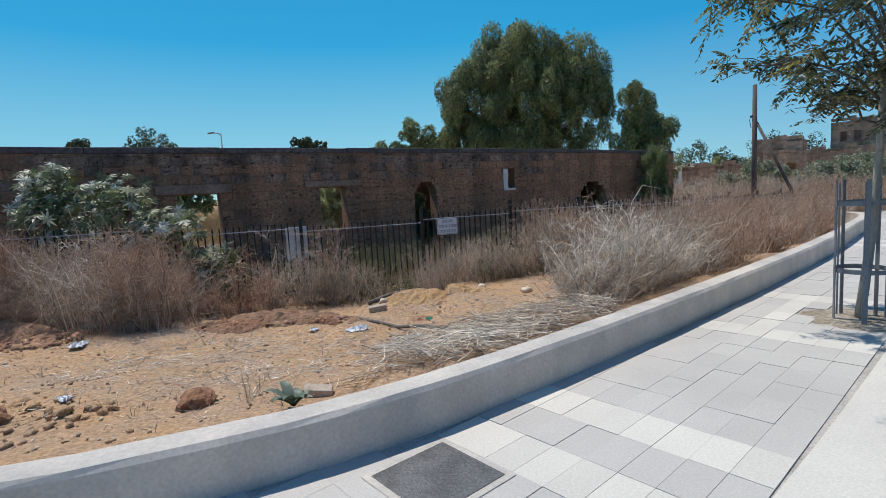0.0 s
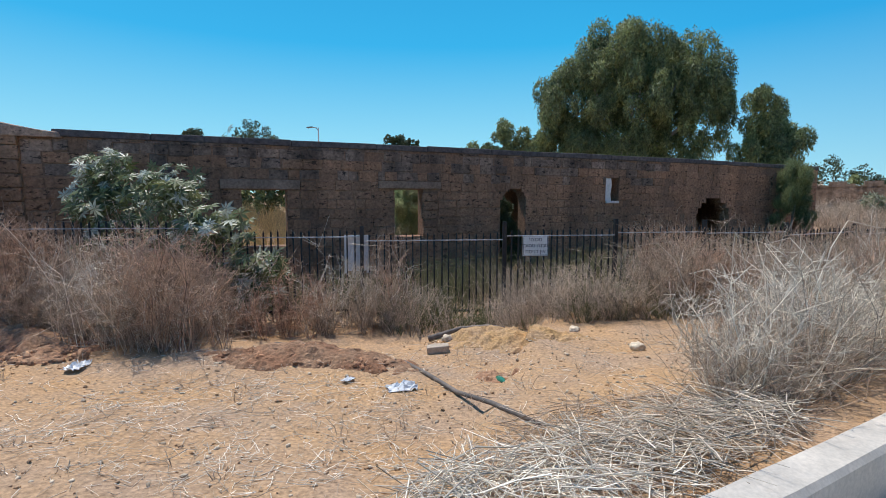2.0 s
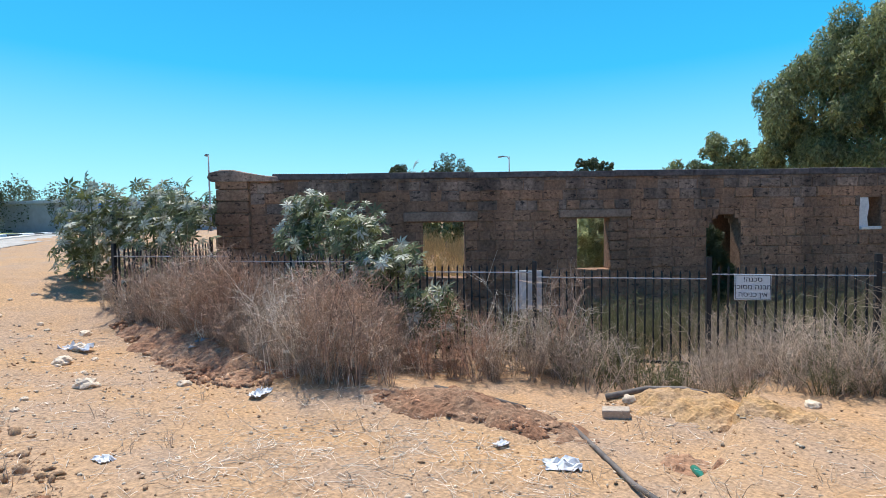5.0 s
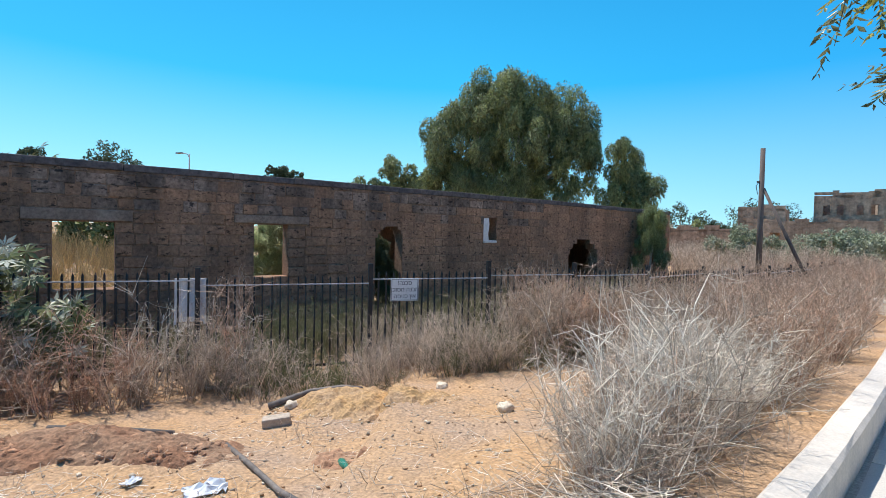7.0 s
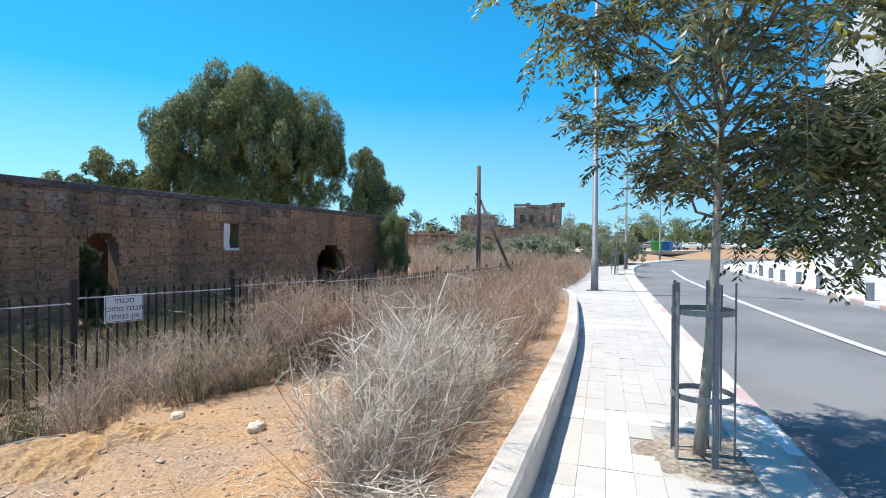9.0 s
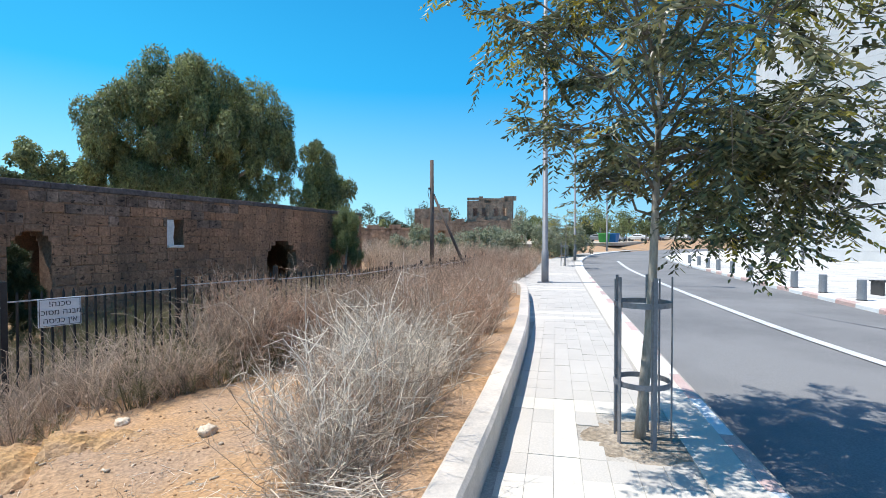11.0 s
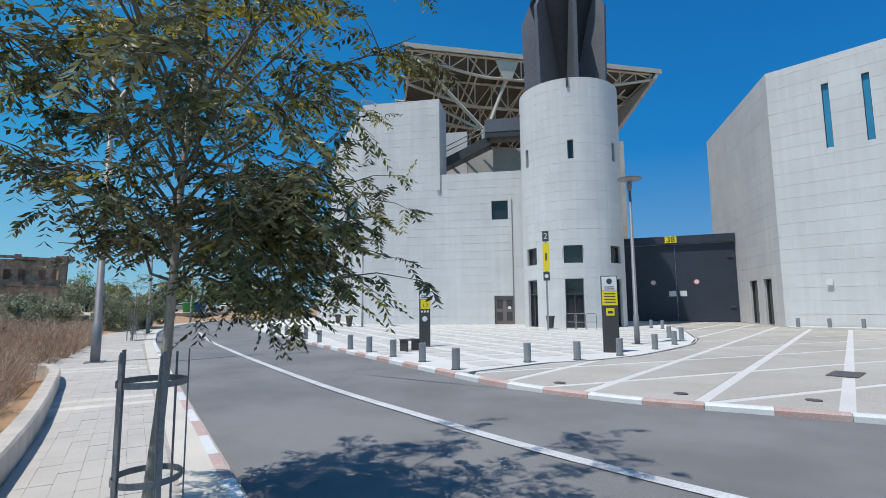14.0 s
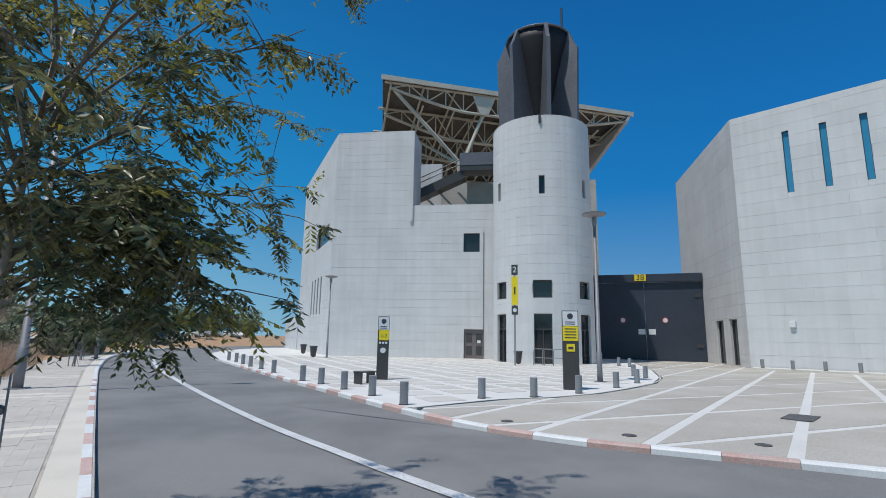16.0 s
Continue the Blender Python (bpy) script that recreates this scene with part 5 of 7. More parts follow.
def pinnate(places, ways, rng, name, mat, parent, pairs=6, leaf=0.082):
    """Feathered leaves: pairs of leaflets along a drooping stalk."""
    c, al, ac, ln, wd = [], [], [], [], []
    for p, d in zip(places, ways):
        long = rng.uniform(0.18, 0.3)
        side = np.cross(d, [0, 0, 1.0])
        side /= np.linalg.norm(side) + 1e-6
        for k in range(pairs):
            t = (k + 0.8) / pairs
            q = p + d * long * t + np.array([0, 0, -0.1 * long * t * t * 2])
            size = leaf * (1.05 - 0.35 * abs(t - 0.45)) * rng.uniform(0.8, 1.2)
            for sgn in (-1, 1):
                w = side * sgn * 0.85 + d * 0.5 + np.array([0, 0, -0.35]) + rng.normal(0, 0.16, 3)
                w /= np.linalg.norm(w)
                x = np.cross(w, rng.normal(0, 1, 3) * 0.5 + np.array([0, 0, 1.0]))
                c.append(q + w * size * 0.5)
                al.append(w)
                ac.append(x / (np.linalg.norm(x) + 1e-6))
                ln.append(size)
                wd.append(size * 0.36)
    v, f = leaf_blades(np.array(c), np.array(al), np.array(ac), np.array(ln), np.array(wd))
    return bulk(v, f, name, mat, parent, kind="stuff")


def street_tree(base, seed, scale, limbs, twigs, leaves, label, hanging=0):
    rng = np.random.default_rng(seed)
    t = thing("street_tree", pose(*base), label, "tree", "street trees")
    trunk_top = 3.5 * scale
    lean = np.array([0.05, -0.02])
    stem = [(lean[0] * z + 0.02 * math.sin(z * 2), lean[1] * z + 0.02 * math.cos(z * 1.7), z) for z in np.linspace(-0.05, trunk_top, 9)]
    part("trunk", Shape().tube(stem, [0.044 * scale * (1 - 0.085 * i) for i in range(9)], 10), BARK, t, smooth=True)
    spots, ways, gold_spots, gold_ways = [], [], [], []
    wood = Shape()
    for i in list(range(limbs)) + [-1] * hanging:
        low = i < 0
        h = (rng.uniform(1.75, 2.5) if low else 1.7 + 1.45 * (i / limbs)) * scale
        az = -0.8 + rng.uniform(-1.0, 1.0) if low else i * 2.4 + rng.uniform(-0.3, 0.3)
        i = 3 if low else i
        out = np.array([math.cos(az), math.sin(az), 0.0])
        favour = 0.5 + 0.5 * (out[0] * 0.35 - out[1] * 0.94)
        leftward = max(0.0, out[1] * 0.66 - out[0] * 0.75) if i > limbs * 0.42 else 0.0
        reach = (1.15 + (1.6 if i > limbs * 0.45 else 0.65) * favour + rng.uniform(-0.2, 0.25)) * scale * (0.6 + 0.4 * min(1.0, i / 6)) * (1.0 if i < limbs * 0.75 else 0.8)
        climb = rng.uniform(0.7, 1.0) + 0.7 * (i / limbs)
        reach, climb = reach + 0.6 * leftward * scale, climb + 0.1 * leftward
        foot = np.array([lean[0] * h, lean[1] * h, h])
        if low:
            reach, climb = rng.uniform(0.6, 1.25) * scale, rng.uniform(0.15, 0.45)
        path = [foot + out * reach * s_ + np.array([0, 0, (climb * s_ - 0.6 * s_ ** 2.2 * (1.1 - 0.6 * i / limbs)) * reach]) for s_ in np.linspace(0, 1, 7)]
        path = [p + rng.normal(0, 0.03 * scale, 3) * (k > 0) for k, p in enumerate(path)]
        limb = Shape().tube([tuple(p) for p in path], [0.0135 * scale * (1 - 0.13 * k) for k in range(7)], 6)
        part("limb", limb, LIMB_BARK, t, smooth=True)
        for j in range(twigs):
            s_ = rng.uniform(0.22, 1.0)
            k = min(int(s_ * 6), 5)
            p0 = path[k] + (path[k + 1] - path[k]) * (s_ * 6 - k)
            d = out * 0.5 + rng.normal(0, 0.6, 3)
            d[2] = d[2] * 0.9 + 0.1 + 0.3 * i / limbs
            d /= np.linalg.norm(d)
            ln = rng.uniform(0.3, 0.7) * scale
            tip = p0 + d * ln
            left_out = max(0.0, -(tip[0] * 0.75 - tip[1] * 0.66) - 0.35)
            if tip[2] < 0.42 * left_out + (1.25 + 0.68 * math.hypot(tip[0] - 0.3, tip[1] + 0.38) / scale) * scale - (0.5 if low else 0.0):
                continue
            pts = [p0 + d * ln * q + np.array([0, 0, -0.28 * ln * q * q]) for q in (0, 0.5, 1.0)]
            wood.tube([tuple(p) for p in pts], [0.006 * scale, 0.004 * scale, 0.002 * scale], 4, caps=False)
            for q in range(leaves):
                u = rng.uniform(0.15, 1.05)
                at = p0 + d * ln * u + np.array([0, 0, -0.28 * ln * u * u])
                w = d * 0.7 + rng.normal(0, 0.55, 3)
                w[2] = w[2] * 0.5 - 0.35
                w /= np.linalg.norm(w)
                yellow = rng.random() < (0.4 if (abs(at[0] * 0.72 - at[1] * 0.7) > 1.0 or at[2] > 3.4 * scale) else 0.05)
                (gold_spots if yellow else spots).append(at)
                (gold_ways if yellow else ways).append(w)
    part("branchwork", wood, LIMB_BARK, t, kind="stuff")
    pinnate(spots, ways, rng, "crown", LEAF_STREET, t)
    if gold_spots:
        pinnate(gold_spots, gold_ways, rng, "yellow_leaves", LEAF_YELLOW, t)
    return t


street_tree(tuple(TREE), 21, 1.08, 25, 15, 6, "young street tree with feathery dark green and yellowing leaves", 7)
for x, y, sd in ((20.7, 29.3, 3), (25.2, 34.2, 4), (33.5, 42.0, 5)):
    street_tree((x, y, 0.05), sd, 0.72, 8, 5, 7, "small green street tree further along the pavement")
    g = copy_thing(guard, pose(x, y, 0.02))


# ---- other trees and shrubs ----
def foliage(blobs, n, length, width, seed, droop=0.6, drape=1.1):
    """Leaves in clumps that fill the outer part of ragged ellipsoids."""
    rng = np.random.default_rng(seed)
    B = np.array(blobs, float)
    many = np.repeat(np.arange(len(B)), 18)
    d = unit(rng.normal(0, 1, (len(many), 3)) + np.array([0, -0.25, 0.25]))
    small = np.minimum(np.minimum(B[:, 3], B[:, 4]), B[:, 5])[many]
    clump = B[many, :3] + d * B[many, 3:6] * rng.uniform(0.5, 1.02, (len(many), 1))
    clump_r = small * rng.uniform(0.2, 0.43, len(many)) 
    which = rng.choice(len(many), n, p=clump_r ** 2 / (clump_r ** 2).sum())
    e = unit(rng.normal(0, 1, (n, 3)))
    ragged = 0.72 + 0.4 * rng.random((n, 1)) ** 1.5
    c = clump[which] + e * clump_r[which][:, None] * ragged * np.array([1, 1, drape]) - np.array([0, 0, 1.0]) * (rng.random((n, 1)) ** 3) * clump_r[which][:, None] * droop * 0.8
    al = unit(rng.normal(0, 1, (n, 3)) * 0.8 + e * 0.5 + np.array([0, 0, -1.0]) * droop)
    ac = unit(np.cross(al, rng.normal(0, 0.6, (n, 3)) + e))
    ln = length * rng.uniform(0.6, 1.3, n)
    return leaf_blades(c, al, ac, ln, width * rng.uniform(0.7, 1.3, n))


def tree(name, base, label, blobs, n, length, width, mat, seed, trunk=0.25, droop=0.6, category="tree", group="", drape=1.1):
    t = thing(name, pose(*base), label, category, group)
    rng = random.Random(seed)
    low = min(b[2] for b in blobs)
    if trunk:
        part("trunk", Shape().tube([(0, 0, -0.5), (rng.uniform(-0.1, 0.1), rng.uniform(-0.1, 0.1), low * 0.5), (0.1, 0, low + 0.5)], [trunk * 1.2, trunk, trunk * 0.75], 9), BARK, t, smooth=True)
        for b in blobs:
            m_ = Vector((b[0] * 0.45, b[1] * 0.45, (low + b[2]) * 0.5))
            part("limb", Shape().tube([(0.05, 0, low * 0.8), m_, (b[0], b[1], b[2] + b[5] * 0.4)], [trunk * 0.6, trunk * 0.4, trunk * 0.12], 6), BARK, t, smooth=True)
    v, f = foliage(blobs, n, length, width, seed, droop, drape)
    bulk(v, f, "crown", mat, t, kind="stuff")
    return t


tree("eucalyptus", (1.5, 51.0, -0.2), "large spreading eucalyptus with drooping grey-green foliage behind the ruin",
     [(-1.58, 0, 13.4, 3.23, 3.0, 2.9), (1.86, 0.2, 13.4, 3.32, 3.0, 2.9), (5.02, 0.3, 11.23, 2.56, 2.6, 3.1), (-5.02, 0, 10.83, 2.56, 2.6, 3.3), (5.95, 0, 8.08, 1.9, 2.2, 2.8), (-6.14, 0.2, 7.68, 1.8, 2.0, 2.8), (-2.98, -1.8, 9.46, 2.28, 2.0, 3.4),
      (0.56, -2.2, 9.46, 2.38, 2.0, 3.6), (3.35, -1.5, 9.85, 2.09, 1.8, 3.0), (-3.53, -1.4, 5.71, 2.47, 1.8, 2.6), (-0.56, -1.6, 5.52, 2.28, 1.8, 2.8), (4.09, 0.8, 5.52, 2.28, 1.6, 2.4), (0.19, 0.8, 10.83, 3.42, 2.6, 3.2), (2.42, 0.6, 7.49, 3.04, 2.2, 2.8), (-3.16, 0.6, 7.88, 3.04, 2.2, 3.0)], 140000, 0.36, 0.085, LEAF_EUC, 31, 0.5, 1.1, drape=1.35)
tree("eucalyptus", (11.3, 49.4, -0.2), "smaller eucalyptus beside the large one",
     [(-0.4, 0, 8.4, 1.6, 1.5, 2.4), (1.3, 0, 5.4, 1.8, 1.6, 2.0), (-1.0, 0, 5.4, 1.9, 1.6, 2.2), (0.2, 0.2, 6.6, 1.6, 1.4, 1.8)], 26000, 0.32, 0.085, LEAF_EUC, 32, 0.25, 1.1, drape=1.3)
tree("broad_tree", (-9.5, 52.0, -0.2), "low dark tree behind the ruin wall",
     [(0, 0, 6.6, 1.9, 1.6, 2.2), (3.4, 0, 6.0, 2.6, 2, 2.2), (-3.2, 0, 5.4, 1.6, 1.6, 1.4), (-1.2, 0.2, 5.6, 1.4, 1.4, 1.4)], 14000, 0.32, 0.13, LEAF_EUC, 33, 0.25, 0.6)
for k, (x, y, z, r, hh) in enumerate(((-33.0, 47.0, 1.0, 1.9, 8.6), (-37.5, 44.0, 1.0, 1.3, 8.2), (-23.0, 58.0, 1.0, 1.2, 9.0), (-20.6, 57.0, 1.0, 1.0, 8.6), (-50.6, 9.2, 1.6, 2.6, 5.6), (-53.0, 5.5, 1.6, 1.9, 4.0),
                                      (-60.0, 22.0, 1.6, 3.6, 3.4), (-56.0, 28.0, 1.6, 3.0, 3.0), (-52.0, 33.0, 1.6, 2.4, 3.0), (-66.0, 17.0, 1.6, 3.4, 3.4), (-62.0, 12.5, 1.6, 2.6, 3.0), (-49.0, 27.0, 1.6, 1.8, 2.4))):
    tree("broad_tree", (x, y, z), "dark green tree beyond the field", [(0, 0, hh * 0.75, r, r, r * 0.8), (r * 0.6, 0.3, hh * 0.6, r * 0.7, r * 0.7, r * 0.7), (-r * 0.6, 0, hh * 0.65, r * 0.7, r * 0.7, r * 0.7)],
         5200, 0.26, 0.11, LEAF_DARK, 40 + k, 0.16, 0.3, group="distant trees")
rnd = random.Random(77)
for k in range(34):
    x = 18 + k * 2.9 + rnd.uniform(-1, 1)
    y = 96 - 0.3 * k + rnd.uniform(-6, 10)
    r = rnd.uniform(1.6, 3.6)
    tree("far_tree", (x, y, 0.8), "distant green tree on the horizon", [(0, 0, r * 1.25, r, r, r), (r * 0.8, 0, r * 1.0, r * 0.7, r * 0.7, r * 0.7)], 2200, 0.38, 0.19,
         LEAF_DARK if k % 3 else LEAF_EUC, 100 + k, 0.15, 0.3, group="horizon trees")
for k in range(10):
    x, y = 50 + k * 6 + rnd.uniform(-2, 2), 66 + rnd.uniform(-4, 6) + k * 0.8
    r = rnd.uniform(1.3, 2.0)
    tree("park_tree", (x, y, 0.9), "small round tree at the car park", [(0, 0, 2.6, r, r, r * 0.9)], 1800, 0.28, 0.13, LEAF_EUC, 200 + k, 0.1, 0.3, group="car park trees")
for k in range(14):
    x, y = -92 + rnd.uniform(-8, 8), -14 + 7.5 * k
    r = rnd.uniform(2.0, 3.4)
    tree("far_tree", (x, y, 1.2), "distant green tree on the horizon", [(0, 0, r * 1.25, r, r, r), (r * 0.8, 0, r * 1.0, r * 0.7, r * 0.7, r * 0.7)], 2200, 0.38, 0.19, LEAF_DARK, 150 + k, 0.15, 0.3, group="horizon trees")
# shrubs on the ruin ground
for k, (x, y, z, rx, rz) in enumerate(((23.5, 42.0, 0.2, 2.6, 1.7), (27.0, 41.0, 0.2, 3.0, 1.9), (31.0, 42.5, 0.3, 2.6, 1.6), (20.0, 38.0, 0.1, 2.0, 1.2), (17.0, 42.0, 0.2, 2.6, 1.4), (34.5, 44.0, 0.4, 2.2, 1.5))):
    tree("shrub", (x, y, z), "dusty grey-green shrub before the old stone ruin", [(0, 0, rz * 0.6, rx, rx * 0.8, rz), (rx * 0.6, -0.5, rz * 0.4, rx * 0.6, rx * 0.6, rz * 0.7)], 7000, 0.24, 0.09, LEAF_SHRUB, 300 + k, 0.0, 0.3,
         category="shrub", group="shrubs by the ruin")
RUINM = RUIN


def at_ruin(s_, y_, z_):
    p = RUINM @ Vector((s_, y_, z_))
    return (p.x, p.y, p.z)


tree("wall_bush", at_ruin(20.6, -0.55, -0.3), "feathery green bush growing against the ruin wall", [(0, 0, 1.5, 0.6, 0.5, 1.4), (0.15, 0.1, 2.5, 0.42, 0.35, 0.7)], 12000, 0.3, 0.011, LEAF_EUC, 61, 0.04, -0.9, "bush", drape=1.6)
tree("bush", at_ruin(8.3, 1.9, -0.4), "pale feathery bush behind the empty window", [(0, 0, 1.2, 1.0, 0.7, 1.1), (0.6, 0.2, 1.9, 0.7, 0.5, 0.7), (-0.7, 0.1, 1.6, 0.8, 0.5, 0.8), (0.0, -0.3, 1.9, 0.9, 0.4, 0.5), (-1.2, 0.3, 1.2, 0.7, 0.5, 1.0)], 34000, 0.22, 0.018, LEAF_FEATHER, 62, 0.03, -0.3, "bush", drape=1.3)
tree("bush", at_ruin(10.45, 0.75, -0.4), "dark feathery bush inside the doorway", [(0, 0, 0.9, 0.5, 0.3, 0.9), (0.15, 0, 1.5, 0.28, 0.25, 0.5), (-0.3, 0, 0.7, 0.4, 0.3, 0.7), (0.35, 0, 0.8, 0.4, 0.3, 0.8)], 14000, 0.2, 0.016, LEAF_DARK, 63, 0.03, -0.3, "bush", drape=1.4)
tree("bush", at_ruin(5.0, 9.5, -0.2), "green bush seen through the window", [(0, 0, 2.4, 2.6, 1.2, 1.1)], 3600, 0.3, 0.12, LEAF_EUC, 64, 0.05, 0.2, "bush")


def castor(base, blobs, n, seed, size=0.2):
    """A castor bush: large star-shaped glossy leaves on thin stems."""
    rng = np.random.default_rng(seed)
    t = thing("castor_bush", pose(*base), "castor bush with shiny star-shaped leaves by the fence", "bush", "castor bushes")
    pick = rng.integers(0, len(blobs), n)
    B = np.array(blobs)[pick]
    c = B[:, :3] + unit(rng.normal(0, 1, (n, 3))) * (rng.random((n, 1)) ** 0.5) * 1.3 * B[:, 3:6]
    for b in blobs:
        part("stem", Shape().tube([(b[0] * 0.3, b[1] * 0.3, -0.2), (b[0] * 0.6, b[1] * 0.6, b[2] * 0.6), (b[0], b[1], b[2] + b[5] * 0.6)], [0.022, 0.016, 0.008], 6), GREEN_STALK, t, smooth=True)
    up = unit(rng.normal(0, 0.45, (n, 3)) + np.array([0.1, -0.75, 0.7]))
    e = unit(np.cross(up, rng.normal(0, 1, (n, 3))))
    g = np.cross(up, e)
    cs, al, ac, ln, wd = [], [], [], [], []
    sz = size * rng.uniform(0.5, 1.15, n) * np.where(np.arange(n) < n * 0.3, 0.85, 1.0)
    for k in range(8):
        w = 2 * math.pi * k / 8 + 0.2
        d = unit(e * math.cos(w) + g * math.sin(w) - up * 0.22)
        L = sz * (0.75 if k in (0, 7) else 1.0)
        cs.append(c + d * L[:, None] * 0.52)
        al.append(d)
        ac.append(unit(np.cross(up, d)))
        ln.append(L)
        wd.append(L * 0.3)
    v, f = leaf_blades(np.stack(cs, 1).reshape(-1, 3), np.stack(al, 1).reshape(-1, 3), np.stack(ac, 1).reshape(-1, 3), np.stack(ln, 1).ravel(), np.stack(wd, 1).ravel(), 0.18)
    # three leaves in ten take the pale colour that imitates glints
    bright = int(n * 0.3)
    bulk(v[:bright * 32], f[:bright * 16], "silvery_foliage", LEAF_GLINT, t, "star-shaped leaves coloured pale as sun glints", kind="stuff")
    bulk(v[bright * 32:], f[bright * 16:] - bright * 32, "foliage", LEAF_CASTOR, t, "green star-shaped leaves", kind="stuff")
    return t


castor((-7.8, 11.2, 0.0), [(1.6, 0, 1.2, 0.5, 0.35, 0.3), (0.7, 0.1, 1.75, 0.6, 0.4, 0.3), (-0.5, 0, 1.6, 0.5, 0.4, 0.45), (0.3, 0, 1.3, 0.8, 0.5, 0.6), (-0.6, 0.1, 2.05, 0.35, 0.3, 0.3), (1.1, 0, 0.95, 0.5, 0.4, 0.35), (0.0, 0, 0.8, 0.9, 0.4, 0.4)], 700, 71, 0.175)
castor((-11.0, 9.8, 0.3), [(-0.6, 0, 1.1, 0.7, 0.6, 0.6), (0.6, 0, 1.2, 0.8, 0.5, 0.55), (-1.2, 0, 1.6, 0.5, 0.4, 0.5), (0.0, 0, 0.6, 1.2, 0.6, 0.4), (0.9, 0.1, 1.75, 0.5, 0.4, 0.4), (-0.3, 0, 1.9, 0.5, 0.4, 0.5)], 720, 72, 0.175)
castor((-12.6, 9.2, 0.4), [(0, 0, 1.5, 0.6, 0.5, 0.7), (-0.5, 0, 0.8, 0.6, 0.5, 0.5)], 480, 73, 0.175)
castor((-5.6, 11.35, -0.2), [(0, 0, 0.75, 0.5, 0.3, 0.3), (-0.2, 0, 0.4, 0.45, 0.3, 0.3)], 170, 74, 0.185)
castor((-16.2, 6.6, 0.95), [(0, 0, 0.45, 0.5, 0.5, 0.35)], 60, 75)
castor(at_ruin(3.3, 1.6, 0.6), [(0, 0, 1.9, 0.5, 0.3, 0.4), (0.9, 0.1, 2.1, 0.4, 0.3, 0.35)], 60, 77, 0.2)
castor((-13.4, 5.4, 0.8), [(0, 0, 0.35, 0.4, 0.4, 0.3)], 50, 76)

# ---- dry weeds ----
POLY_WALLSIDE = [(0.35, 8.75), (0.75, 9.15), (2.2, 10.75), (4.6, 13.5), (7.0, 16.5), (8.6, 18.8), (8.6, 21.0), (6.2, 19.0), (3.4, 15.8), (1.6, 13.8), (0.9, 11.8), (0.35, 10.2)]
POLY_BRUSH = [(-10.8, 8.7), (-8.0, 9.0), (-6.0, 8.95), (-4.8, 9.6), (-4.9, 10.7), (-3.9, 11.2), (-3.3, 12.2), (-4.4, 12.0), (-6.5, 11.0), (-8.8, 9.95), (-10.9, 9.0)]
POLY_FENCE = [(-3.3, 11.3), (-1.6, 12.0), (0.2, 12.6), (1.8, 14.0), (3.2, 15.6), (1.0, 14.6), (-0.5, 13.9), (-2.2, 13.1), (-4.0, 12.2)]
POLY_BEHIND = [(-9.0, 10.6), (-4.2, 12.5), (-0.4, 14.3), (3.5, 17.0), (7.5, 22.5), (5.5, 24.2), (0.5, 19.8), (-5.0, 15.0), (-9.6, 11.2)]
POLY_FAR = [(3.2, 15.4), (6.4, 19.2), (8.8, 21.0), (11.5, 21.8), (16.0, 26.5), (22.0, 33.0), (21.0, 37.5), (14.0, 31.0), (8.0, 24.5)]
POLY_PLAIN = [(8.5, 26.0), (15.0, 32.0), (26.0, 42.0), (30.0, 52.0), (8.0, 50.0), (7.0, 30.0)]
POLY_INSIDE = [at_ruin(*q, 0)[:2] for q in ((0.5, 1.0), (6.7, 1.0), (7.2, 12.0), (0.5, 12.0))]


def spots_in(poly, n, seed, hold=0.0):
    rng = random.Random(seed)
    xs, ys = [p[0] for p in poly], [p[1] for p in poly]
    out = []
    while len(out) < n:
        x, y = rng.uniform(min(xs), max(xs)), rng.uniform(min(ys), max(ys))
        if inside(x, y, poly) and noise.noise((x * 0.9, y * 0.9, seed)) > hold - rng.random() * 0.6:
            out.append((x, y))
    return out


